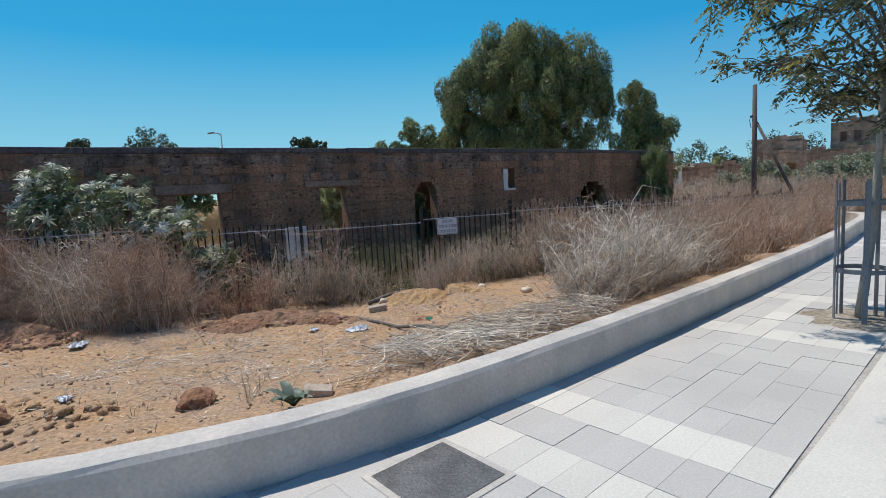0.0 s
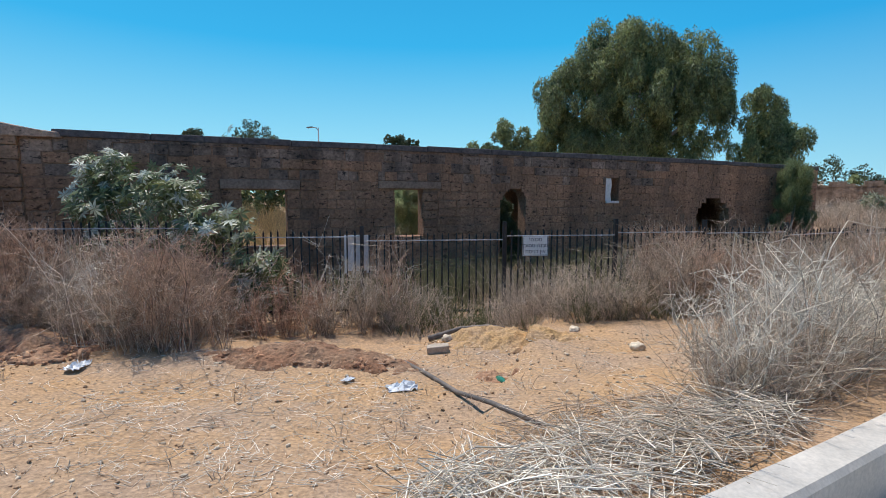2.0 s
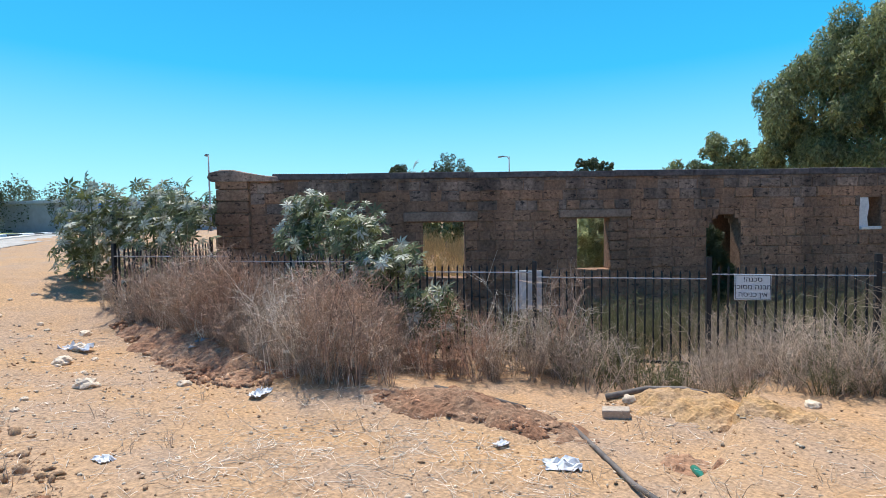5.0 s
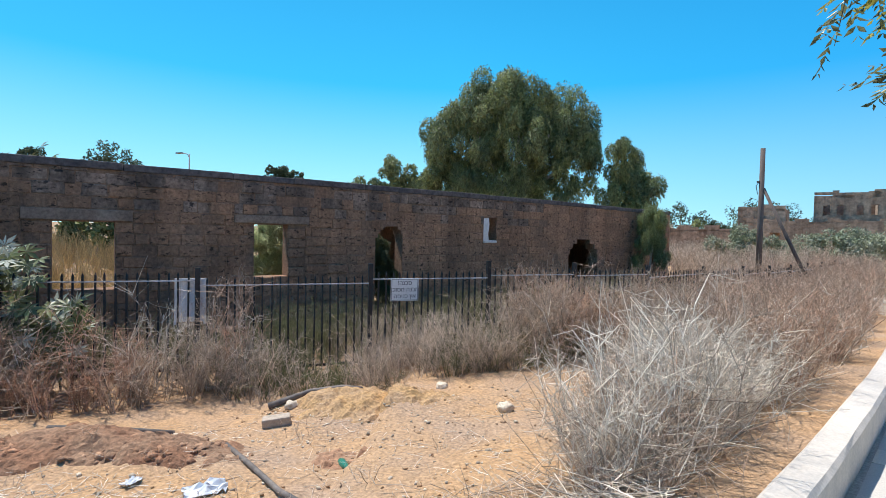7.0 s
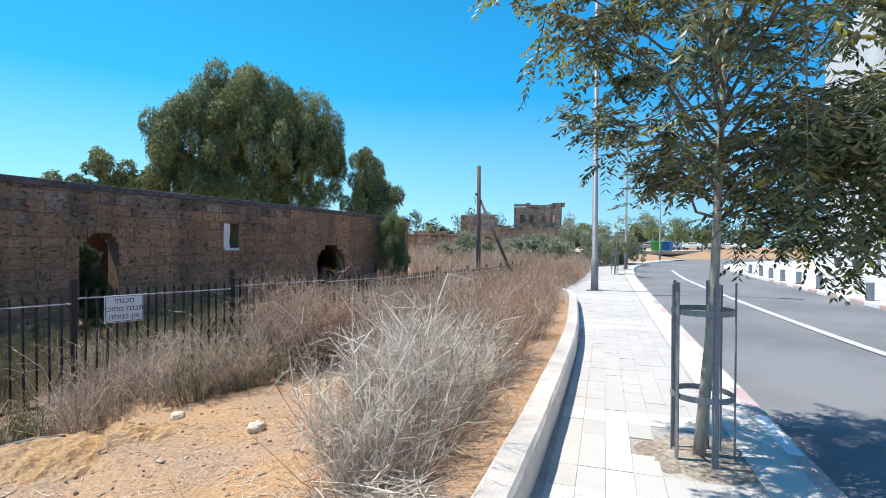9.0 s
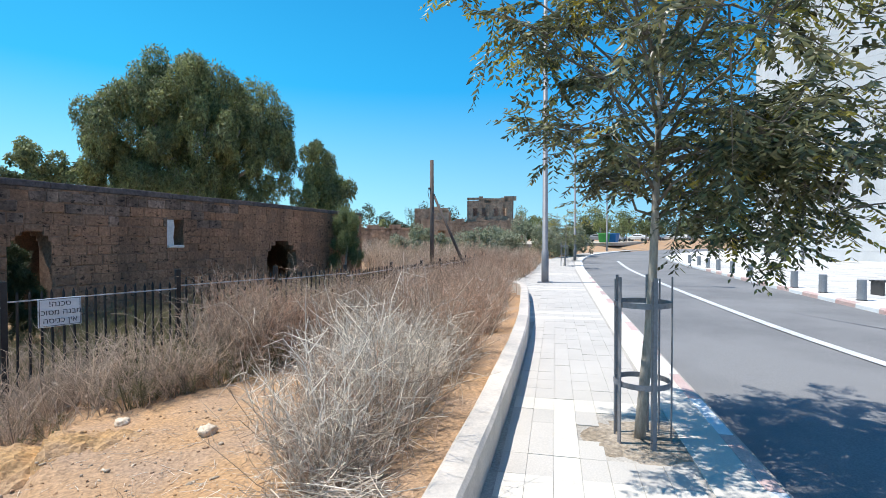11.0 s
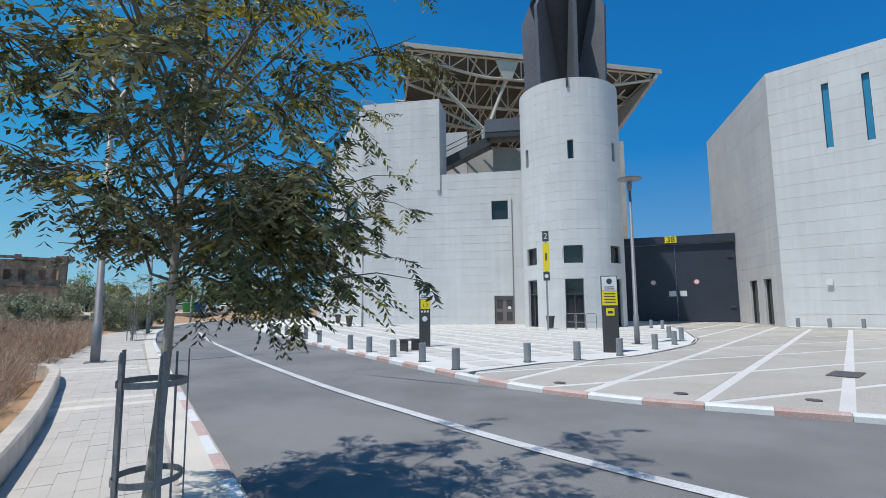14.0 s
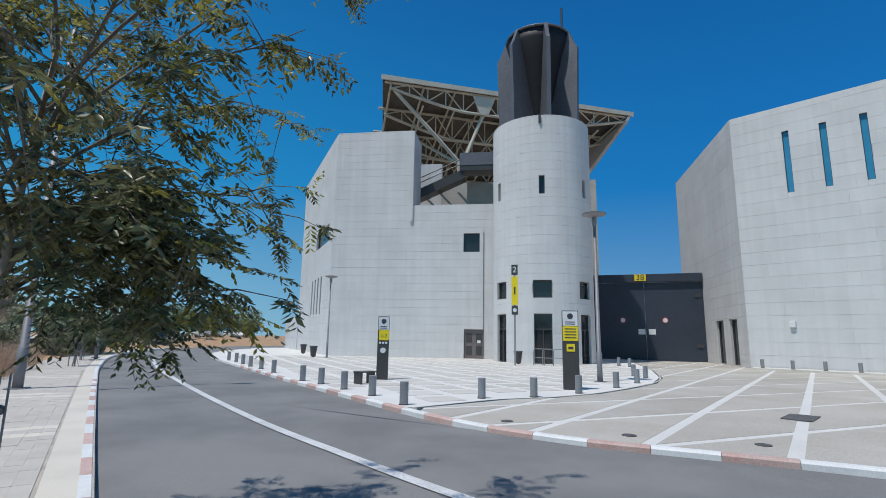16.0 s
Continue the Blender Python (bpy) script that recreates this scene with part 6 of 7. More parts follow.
def weeds(name, poly, n, seed, mat, label, height=(0.4, 0.9), stems=6, twigs=3, spread=0.55, width=0.007, hold=-0.2, lift=0.0, bend=0.12, wild=1.0):
    """Dry plants: fans of stems with side twigs, as one heap of thin bars."""
    rng = np.random.default_rng(seed)
    base = np.array([(x, y, field_height(x, y) - 0.02 + lift) for x, y in spots_in(poly, n, seed, hold)])
    H = rng.uniform(*height, n) * np.array([0.75 + 0.75 * max(-0.6, noise.noise((x * 1.1, y * 1.1, 3.3 + seed))) + 0.35 * rng.random() for x, y, _ in base])
    H = np.minimum(H, height[1])
    i = np.repeat(np.arange(n), stems)
    k = len(i)
    az = rng.uniform(0, 2 * math.pi, k)
    out = np.stack([np.cos(az), np.sin(az), np.zeros(k)], 1)
    reach = (rng.random(k) ** 0.7 * spread * 0.75 * H[i])[:, None]
    tall = (H[i] * rng.uniform(0.55, 1.05, k))[:, None]
    foot = base[i] + out * rng.uniform(0, 0.06, (k, 1))
    kink = rng.normal(0, 0.13 * wild, (k, 1, 3)) * tall[:, None]
    t = np.array([0, 0.35, 0.7, 1.0])[None, :, None]
    paths = foot[:, None] + out[:, None] * reach[:, None] * t ** 1.4 + np.array([0, 0, 1.0]) * tall[:, None] * (t - bend * t ** 2 * reach[:, None] / (tall[:, None] + 0.05)) + kink * np.array([0, 0.6, 0.9, 0.3])[None, :, None] + rng.normal(0, 0.055 * wild, (k, 4, 3)) * tall[:, None] * np.array([0, 1.0, 1.0, 1.0])[None, :, None]
    all_paths, widths = [paths], [np.full(k, width) * rng.uniform(0.7, 1.4, k)]
    if twigs:
        twigs += 2
        j = np.repeat(np.arange(k), twigs)
        s_ = rng.uniform(0.3, 0.95, len(j))
        lo = np.minimum((s_ * 3).astype(int), 2)
        fr = (s_ * 3 - lo)[:, None]
        p0 = paths[j, lo] * (1 - fr) + paths[j, lo + 1] * fr
        d = unit(rng.normal(0, 1, (len(j), 3)) + np.array([0, 0, 0.55]) + out[j] * 0.4)
        ln = (tall[j] * rng.uniform(0.07, 0.34, (len(j), 1)))
        wob = rng.normal(0, 0.3, (len(j), 1, 3)) * ln[:, None]
        tw = p0[:, None] + d[:, None] * ln[:, None] * t + wob * np.array([0, 0.5, 1, 0.8])[None, :, None]
        all_paths.append(tw)
        widths.append(np.full(len(j), width * 0.55))
    ob = thin_bars(np.concatenate(all_paths), np.concatenate(widths), name, mat)
    return tagged(ob, label, "weeds", kind="stuff")


CLUMP = [(0.1, 8.75), (0.5, 8.95), (1.4, 9.95), (2.3, 11.2), (2.2, 12.4), (1.3, 11.8), (0.5, 10.4), (0.15, 9.5)]
weeds("bleached_weeds", CLUMP, 90, 1, PALE_STALK, "tangle of tall bleached dry weed stalks", (0.55, 1.2), 7, 9, 0.75, 0.0085, 0.0, wild=1.25)
weeds("broken_stalks", CLUMP, 60, 21, PALE_STALK, "broken pale stalks leaning in the tangle", (0.35, 0.95), 5, 7, 1.35, 0.0075, -0.2, wild=1.4)
weeds("grey_undergrowth", CLUMP, 280, 22, DRY_STALK, "grey-brown dry undergrowth in the tangle", (0.2, 0.75), 5, 5, 1.2, 0.007, -0.1, wild=1.8)
weeds("rust_undergrowth", CLUMP, 210, 25, RUST_STALK, "rust-brown undergrowth in the tangle", (0.2, 0.7), 5, 5, 1.2, 0.007, -0.1, wild=1.8)
weeds("dry_weeds", POLY_WALLSIDE, 520, 2, DRY_STALK, "thick strip of dry brown weeds behind the low wall", (0.3, 0.9), 5, 5, 1.0, 0.0085, 0.1, wild=1.5)
weeds("pale_strip_weeds", POLY_WALLSIDE, 170, 23, PALE_STALK, "pale stalks among the dry weeds", (0.4, 1.05), 4, 4, 1.1, 0.009, 0.1, wild=1.7)
weeds("rust_weeds", POLY_WALLSIDE[2:10], 900, 3, RUST_STALK, "rust-brown dry weeds behind the low wall", (0.5, 1.2), 5, 6, 0.75, 0.009, 0.1, wild=1.1)
weeds("brush", POLY_BRUSH, 300, 4, RUST_STALK, "dense dry brown brush along the fence", (0.5, 1.45), 6, 15, 0.42, 0.0105, 0.45, wild=0.7)
weeds("pale_brush", POLY_BRUSH, 260, 5, DRY_STALK, "greyish dry brush along the fence", (0.35, 1.25), 6, 13, 0.5, 0.009, 0.42, wild=0.8)
weeds("bleached_brush", POLY_BRUSH, 110, 24, PALE_STALK, "bleached stalks in the brush", (0.5, 1.35), 4, 10, 0.5, 0.008, 0.3, wild=0.9)
weeds("fence_weeds", POLY_FENCE, 300, 6, DRY_STALK, "dry weeds at the foot of the fence", (0.25, 0.95), 6, 7, 0.8, 0.0085, 0.35, wild=1.0)
weeds("green_weeds", POLY_FENCE, 200, 7, GREEN_STALK, "dull green weeds at the foot of the fence", (0.25, 0.6), 8, 5, 0.7, 0.009, 0.25, wild=1.4)
POLY_FENCE_FRONT = [(0.3, 12.9), (1.9, 13.9), (3.4, 15.7), (5.6, 18.4), (7.6, 20.6), (6.6, 19.6), (4.4, 17.3), (2.5, 15.5), (1.1, 14.6), (-0.2, 13.9)]
weeds("rail_high_weeds", POLY_FENCE_FRONT, 420, 26, RUST_STALK, "rust-brown weeds as high as the fence rail", (0.6, 1.25), 5, 7, 0.6, 0.0085, 0.0, wild=1.0)
weeds("grey_high_weeds", POLY_FENCE_FRONT, 260, 27, DRY_STALK, "grey dry weeds against the fence", (0.6, 1.2), 5, 8, 0.6, 0.0085, 0.1, wild=1.0)
weeds("bare_bush", [(2.9, 14.9), (3.6, 15.3), (3.9, 16.0), (3.2, 15.7)], 22, 28, PALE_STALK, "leafless bleached bush tangled in the fence", (0.9, 1.5), 6, 12, 0.9, 0.009, -0.5, wild=1.3)
weeds("yard_weeds", POLY_BEHIND, 1900, 8, GREEN_STALK, "dull green weeds between fence and ruin", (0.3, 0.85), 7, 5, 0.7, 0.012, -0.3, lift=-0.1)
weeds("yard_brush", POLY_BEHIND, 450, 9, DRY_STALK, "dry stalks between fence and ruin", (0.3, 0.8), 6, 3, 0.6, 0.008, -0.3, lift=-0.1)
weeds("far_weeds", POLY_FAR, 1100, 10, RUST_STALK, "rust-brown dry weeds across the far field", (0.7, 1.25), 7, 3, 0.5, 0.012, -0.4)
weeds("far_pale_weeds", POLY_FAR, 500, 11, DRY_STALK, "dry weeds across the far field", (0.7, 1.25), 7, 3, 0.5, 0.012, -0.4)
weeds("plain_weeds", POLY_PLAIN, 1000, 12, DRY_STALK, "dry pale weeds on the plain before the stone ruin", (0.8, 1.6), 7, 3, 0.6, 0.025, -0.4)
weeds("golden_grass", POLY_INSIDE, 1100, 13, GOLD_GRASS, "tall golden grass inside the roofless ruin", (0.75, 1.15), 9, 0, 0.35, 0.012, -0.6)
weeds("sparse_weeds", [(-6.5, 6.0), (-2.0, 6.4), (0.0, 8.4), (-0.8, 10.2), (-2.8, 10.6), (-6.5, 8.6)], 70, 14, DRY_STALK, "sparse dry stalks on the bare dirt", (0.1, 0.25), 5, 2, 1.0, 0.005, -0.2)


def straw(name, poly, n, seed, mat, label, size=(0.2, 0.6), width=0.007, pile=0.05):
    """Loose stalks lying on the ground."""
    rng = np.random.default_rng(seed)
    base = np.array([(x, y, field_height(x, y)) for x, y in spots_in(poly, n, seed, -0.3)])
    az = rng.uniform(0, 2 * math.pi, n)
    ln = rng.uniform(*size, n)[:, None, None]
    d = np.stack([np.cos(az), np.sin(az), rng.normal(0.04, 0.12, n)], 1)[:, None]
    t = np.array([-0.5, -0.15, 0.2, 0.5])[None, :, None]
    paths = base[:, None] + d * ln * t + np.array([0, 0, 1.0]) * (0.008 + rng.random((n, 1, 1)) * pile) + rng.normal(0, 0.02, (n, 4, 3)) * ln
    ground_z = base[:, 2][:, None] + 0.004
    paths[..., 2] = np.maximum(paths[..., 2], ground_z)
    return tagged(thin_bars(paths, np.full(n, width) * rng.uniform(0.6, 1.4, n), name, mat), label, "straw", kind="stuff")


straw("straw_heap", [(-1.5, 6.85), (-0.4, 7.45), (0.5, 8.6), (0.35, 9.0), (-0.6, 8.2), (-1.45, 7.4)], 900, 41, PALE_STALK, "heap of flattened bleached straw by the low wall", (0.15, 0.6), 0.0075, 0.17)
straw("grey_straw", [(-1.7, 6.75), (-0.4, 7.45), (0.5, 8.6), (0.2, 9.4), (-0.9, 8.7), (-1.7, 7.6)], 950, 44, DRY_STALK, "loose grey-brown straw spread round the heap", (0.1, 0.5), 0.006, 0.08)
straw("dirt_litter", [(-9.0, 5.4), (-2.2, 6.2), (0.2, 8.6), (2.0, 11.0), (0.5, 11.5), (-3.0, 11.0), (-6.0, 9.0), (-10.0, 8.5)], 2200, 42, PALE_STALK, "dry stalk litter on the dirt", (0.03, 0.2), 0.0045, 0.004)
straw("matted_straw", [(-4.6, 7.2), (-2.6, 7.0), (-1.6, 7.9), (-2.2, 9.1), (-3.4, 9.3), (-4.8, 8.6)], 1300, 45, PALE_STALK, "thin mats of grey straw on the dirt", (0.03, 0.2), 0.0045, 0.006)
straw("loose_stems", [(-8.0, 5.6), (-2.4, 6.3), (-0.3, 8.3), (-1.0, 10.6), (-3.0, 10.8), (-6.0, 8.9), (-9.0, 8.4)], 110, 46, DRY_STALK, "pale stems strewn on the dirt", (0.15, 0.55), 0.006, 0.015)
straw("brush_litter", POLY_BRUSH, 900, 43, DRY_STALK, "dry litter under the brush", (0.15, 0.5), 0.007, 0.12)

# tall bare stalks with hooked ends
rng0 = np.random.default_rng(88)
for k, (x, y, h, bx, by) in enumerate(((0.15, 10.7, 1.15, -0.5, 0.1), (0.5, 10.6, 1.25, 0.06, 0.05), (0.75, 9.35, 1.3, 0.5, 0.3), (0.2, 9.0, 0.95, -0.3, 0.1), (3.6, 15.3, 1.5, 0.1, 0.1), (3.4, 15.0, 1.3, 0.3, 0.0), (1.0, 9.8, 1.15, -0.35, 0.2))):
    z = field_height(x, y)
    s = Shape().tube([(0, 0, -0.05), (0.02, 0.01, h * 0.5), (bx * 0.25, by * 0.3, h * 0.85), (bx * 0.6, by, h), (bx, by, h * 0.96)], [0.0045, 0.004, 0.0033, 0.0028, 0.0018], 5)
    for q in range(3):
        w = rng0.uniform(0, 6.28)
        zz = h * rng0.uniform(0.5, 0.95)
        s.tube([(bx * 0.15, by * 0.15, zz), (bx * 0.15 + 0.12 * math.cos(w), by * 0.15 + 0.12 * math.sin(w), zz + 0.14)], [0.004, 0.002], 4)
    single("dead_stalk", s, PALE_STALK, pose(x, y, z), "tall bare bleached weed stalk with a bent tip", "weed", "tall dead stalks")


# ---- clods, stones and litter on the dirt ----
def lumps(name, poly, n, seed, mat, size, label, sink=0.45, power=2.5):
    rng = np.random.default_rng(seed)
    ico = np.array([(0, 0, 1), (0.89, 0, 0.45), (0.28, 0.85, 0.45), (-0.72, 0.53, 0.45), (-0.72, -0.53, 0.45), (0.28, -0.85, 0.45), (0.72, 0.53, -0.45), (-0.28, 0.85, -0.45), (-0.89, 0, -0.45), (-0.28, -0.85, -0.45), (0.72, -0.53, -0.45), (0, 0, -1)])
    tri = np.array([(0, 1, 2), (0, 2, 3), (0, 3, 4), (0, 4, 5), (0, 5, 1), (1, 6, 2), (2, 7, 3), (3, 8, 4), (4, 9, 5), (5, 10, 1), (6, 7, 2), (7, 8, 3), (8, 9, 4), (9, 10, 5), (10, 6, 1), (11, 7, 6), (11, 8, 7), (11, 9, 8), (11, 10, 9), (11, 6, 10)])
    base = np.array([(x, y, field_height(x, y)) for x, y in spots_in(poly, n, seed, -0.2)])
    r = size[0] + (size[1] - size[0]) * rng.random(n) ** power
    v = ico[None] * r[:, None, None] * rng.uniform(0.45, 1.5, (n, 12, 1)) * rng.uniform(0.6, 1.3, (n, 1, 3)) * np.array([1.15, 0.95, 0.8])
    az = rng.uniform(0, 6.28, n)
    ca, sa = np.cos(az)[:, None], np.sin(az)[:, None]
    v = np.stack([v[..., 0] * ca - v[..., 1] * sa, v[..., 0] * sa + v[..., 1] * ca, v[..., 2]], -1)
    v += base[:, None] + np.array([0, 0, 1.0]) * (r * (0.6 - sink))[:, None, None]
    f = (np.arange(n) * 12)[:, None, None] + tri[None]
    return tagged(bulk(v.reshape(-1, 3), f.reshape(-1, 3), name, mat), label, "stones", kind="stuff")


BARE = [(-10.0, 4.9), (-5.0, 5.3), (-2.0, 6.1), (0.4, 8.5), (2.6, 11.0), (5.0, 13.8), (4.4, 13.9), (1.5, 11.5), (-0.3, 11.9), (-3.2, 11.2), (-4.4, 9.4), (-6.2, 8.7), (-10.5, 8.4)]
lumps("small_stones", BARE, 5200, 51, STONE_CHIP, (0.003, 0.021), "small pale stones scattered on the dirt", power=6)
lumps("dirt_clods", BARE, 5200, 52, DIRT, (0.003, 0.019), "crumbled dirt clods", power=5)
lumps("red_clods", [(-4.6, 9.3), (-2.7, 9.5), (-2.6, 10.1), (-4.3, 10.0)], 2600, 53, RED_DIRT, (0.004, 0.05), "heap of red-brown earth clods", power=6)
lumps("red_clods", [(-10.0, 8.6), (-6.4, 8.4), (-5.6, 8.8), (-6.6, 9.3), (-10.0, 9.4)], 3600, 54, RED_DIRT, (0.005, 0.06), "bank of red-brown earth clods under the brush", power=6)
lumps("mound_clods", [(-2.8, 10.8), (-1.2, 10.9), (-1.1, 11.7), (-2.7, 11.6)], 1300, 55, YELLOW_DIRT, (0.003, 0.022), "loose yellow earth on the mound", power=4)
lumps("path_clods", [(-6.5, 5.4), (-3.4, 5.8), (-3.2, 6.6), (-6.0, 6.8)], 420, 56, DIRT, (0.006, 0.06), "brown clods on the dirt near the wall")


def earth_patch(name, x, y, rx, ry, turn, high, mat, label, seed):
    """A rough heap of loose earth whose rim runs out under the ground."""
    s_, nu, nv = Shape(), int(rx * 44), int(ry * 44)
    ca, sa = math.cos(radians(turn)), math.sin(radians(turn))
    for j in range(nv + 1):
        for i in range(nu + 1):
            u, v = 2 * i / nu - 1, 2 * j / nv - 1
            px, py = x + u * rx * ca - v * ry * sa, y + u * rx * sa + v * ry * ca
            d = math.hypot(u, v) + 0.3 * noise.noise((px * 2.2, py * 2.2, seed)) + 0.12 * noise.noise((px * 7, py * 7, seed))
            k = step(0.95, 0.25, d)
            z = field_height(px, py) - 0.05 * step(0.75, 1.0, d) + high * k + 0.006
            z += (0.045 * noise.noise((px * 5, py * 5, seed + 4)) + 0.032 * noise.noise((px * 13, py * 13, seed + 7)) + 0.018 * noise.noise((px * 31, py * 31, seed + 9))) * step(1.05, 0.7, d)
            s_.v.append((px, py, z))
    s_.f = [(j * (nu + 1) + i, j * (nu + 1) + i + 1, (j + 1) * (nu + 1) + i + 1, (j + 1) * (nu + 1) + i) for j in range(nv) for i in range(nu)]
    return single(name, s_, mat, pose(0, 0, 0), label, "earth heap", "heaps of loose earth")


earth_patch("earth_mound", -1.75, 11.2, 1.1, 0.62, 12, 0.04, YELLOW_DIRT, "low mound of loose yellow earth before the fence", 2.0)
earth_patch("earth_bank", -3.55, 9.72, 1.35, 0.5, 8, 0.05, RED_DIRT, "churned red-brown earth before the brush", 5.0)
earth_patch("earth_bank", -7.9, 8.95, 2.5, 0.6, 0, 0.1, RED_DIRT, "bank of churned red-brown earth under the brush", 8.0)
earth_patch("earth_bank", -1.66, 9.84, 0.34, 0.26, 0, 0.015, RED_DIRT, "small patch of dark turned earth round a bottle", 14.0)
earth_patch("earth_bank", -4.7, 6.1, 0.9, 0.45, 10, 0.03, DIRT, "churned brown earth near the low wall", 11.0)


def blob(n_seed, r, squash):
    bm = bmesh.new()
    bmesh.ops.create_icosphere(bm, subdivisions=3, radius=r)
    for v in bm.verts:
        d = v.co.normalized()
        v.co += d * r * (0.35 * noise.noise(d * 1.7 + Vector((n_seed, 0, 0))) + 0.18 * noise.noise(d * 5 + Vector((0, n_seed, 0))))
        v.co.z *= squash
    s_ = Shape()
    s_.v = [tuple(v.co) for v in bm.verts]
    s_.f = [tuple(v.index for v in f_.verts) for f_ in bm.faces]
    bm.free()
    return s_


def on_dirt(x, y, dz=0.0, turn=0.0, rx=0.0, ry=0.0):
    return pose(x, y, field_height(x, y) + dz, rx, ry, turn)


for k, (x, y, r) in enumerate(((-2.74, 6.62, 0.125), (-3.9, 6.2, 0.1), (-3.95, 9.9, 0.09), (-4.3, 6.5, 0.07))):
    single("earth_clod", blob(k + 1.5, r, 0.6), CLOD_EARTH, on_dirt(x, y, r * 0.3, k * 40), "large lump of red-brown earth on the dirt", "clod", "earth lumps")
for k, (x, y, r) in enumerate(((-2.5, 11.0, 0.07), (-0.3, 10.9, 0.08), (-3.2, 10.1, 0.06), (-0.9, 8.2, 0.06), (7.6, 17.4, 0.16), (7.1, 16.9, 0.12), (-1.0, 11.8, 0.07))):
    single("stone", blob(k + 9.5, r, 0.7), STONE_CHIP, on_dirt(x, y, r * 0.25, k * 70), "rough pale stone lying on the dirt", "stone", "loose stones", smooth=True)


rnd = random.Random(31)
for k in range(34):
    x, y, rr = rnd.uniform(-13.5, -6.4), rnd.uniform(6.0, 8.3), 0.035 + 0.075 * rnd.random() ** 3
    single("stone", blob(k + 31.5, rr, 0.62), STONE_CHIP, on_dirt(x, y, rr * 0.2, k * 47), "rough pale stone on the dirt track", "stone", "stones on the track")


def run_on_dirt(points, lift):
    return [(x, y, field_height(x, y) + lift) for x, y in points]


single("black_pipe", Shape().tube(run_on_dirt([(-2.66, 9.98), (-2.26, 9.57), (-1.86, 9.17), (-1.46, 8.76), (-1.05, 8.35)], 0.016), 0.02, 8), PIPE_BLACK, pose(0, 0, 0), "old black pipe lying across the dirt", "pipe", smooth=True)
single("dark_stick", Shape().tube(run_on_dirt([(-4.3, 10.0), (-3.9, 10.08), (-3.3, 10.25)], 0.04), 0.03, 7), PIPE_BLACK, pose(0, 0, 0), "dark charred stick before the brush", "stick", smooth=True)
single("branch", Shape().tube(run_on_dirt([(-2.75, 11.0), (-2.4, 11.25), (-2.1, 11.45), (-1.85, 11.4)], 0.04), [0.035, 0.03, 0.026, 0.02], 7), PIPE_BLACK, pose(0, 0, 0), "dark branch on the earth mound", "stick", smooth=True)
single("loose_brick", Shape().box(0, 0, 0, 0.26, 0.12, 0.09), BRICK_TAN, on_dirt(-2.5, 10.62, 0.045, 20, 4, -5), "loose tan brick on the dirt", "brick", bevel=0.012)
single("loose_brick", Shape().box(0, 0, 0, 0.2, 0.11, 0.06), BRICK_TAN, on_dirt(-1.9, 6.75, 0.02, 15, 4, 8), "tan tile fragment by the low wall", "brick", bevel=0.01)


def crumpled(x, y, size, seed, label, category, mat=PLASTIC):
    rng = np.random.default_rng(seed)
    s_ = Shape()
    n = 9
    for j in range(n):
        for i in range(n):
            u, v = (i / (n - 1) - 0.5) * size, (j / (n - 1) - 0.5) * size * 0.6
            s_.v.append((u + rng.normal(0, size * 0.03), v + rng.normal(0, size * 0.03), abs(rng.normal(0, size * 0.09))))
    s_.f = [(j * n + i, j * n + i + 1, (j + 1) * n + i + 1, (j + 1) * n + i) for j in range(n - 1) for i in range(n - 1)]
    ob = single("litter", s_, mat, on_dirt(x, y, 0.012, seed * 37 % 180), label, category, "litter on the dirt")
    ob.modifiers.new("thickness", "SOLIDIFY").thickness = 0.004
    return ob


crumpled(-2.36, 9.15, 0.27, 1, "crumpled white plastic sheet on the dirt", "plastic")
crumpled(-2.92, 9.2, 0.12, 2, "scrap of white paper on the dirt", "paper")
crumpled(-5.6, 8.65, 0.25, 3, "clear crumpled plastic bottle on the dirt", "plastic")
crumpled(-3.75, 6.6, 0.13, 4, "white scrap near the low wall", "paper")
crumpled(-4.9, 7.0, 0.16, 5, "pale scrap on the dirt", "paper")
crumpled(-8.9, 7.9, 0.4, 6, "white plastic bag at the path edge", "plastic")
crumpled(-6.6, 9.0, 0.14, 7, "white scrap under the brush", "paper")
crumpled(-0.75, 7.6, 0.13, 8, "white scrap in the straw", "paper")
crumpled(-7.6, 9.05, 0.7, 9, "clear plastic sheet on the earth bank", "plastic", GALVANISED)
single("bottle", Shape().lathe([(0.03, 0.0), (0.033, 0.02), (0.033, 0.13), (0.012, 0.18), (0.012, 0.21)], 14), GREEN_GLASS, on_dirt(-1.62, 9.8, 0.012, 30, 82, 0), "green glass bottle in a small hollow", "bottle", smooth=True)
agave = thing("agave", on_dirt(-1.92, 6.4), "small grey-green broad-leaved plant by the low wall", "plant")
for k in range(13):
    w = k * 2.4
    up = 0.5 + 0.12 * (k % 3)
    L = (0.17 - 0.005 * k) * (0.75 + 0.5 * math.sin(k * 5.1) ** 2)
    lf = Shape()
    for j in range(5):
        t = j / 4
        r = L * t
        z = 0.02 + L * up * math.sin(t * 2.0)
        wd = 0.03 * math.sin(math.pi * (0.12 + 0.88 * t)) + 0.004
        for q in (-1, 0, 1):
            lf.v.append((r * math.cos(w) - q * wd * math.sin(w), r * math.sin(w) + q * wd * math.cos(w), z + abs(q) * 0.008))
    lf.f = [(j * 3 + q, j * 3 + q + 1, j * 3 + q + 4, j * 3 + q + 3) for j in range(4) for q in (0, 1)]
    part("leaf", lf, LEAF_AGAVE, agave, smooth=True)
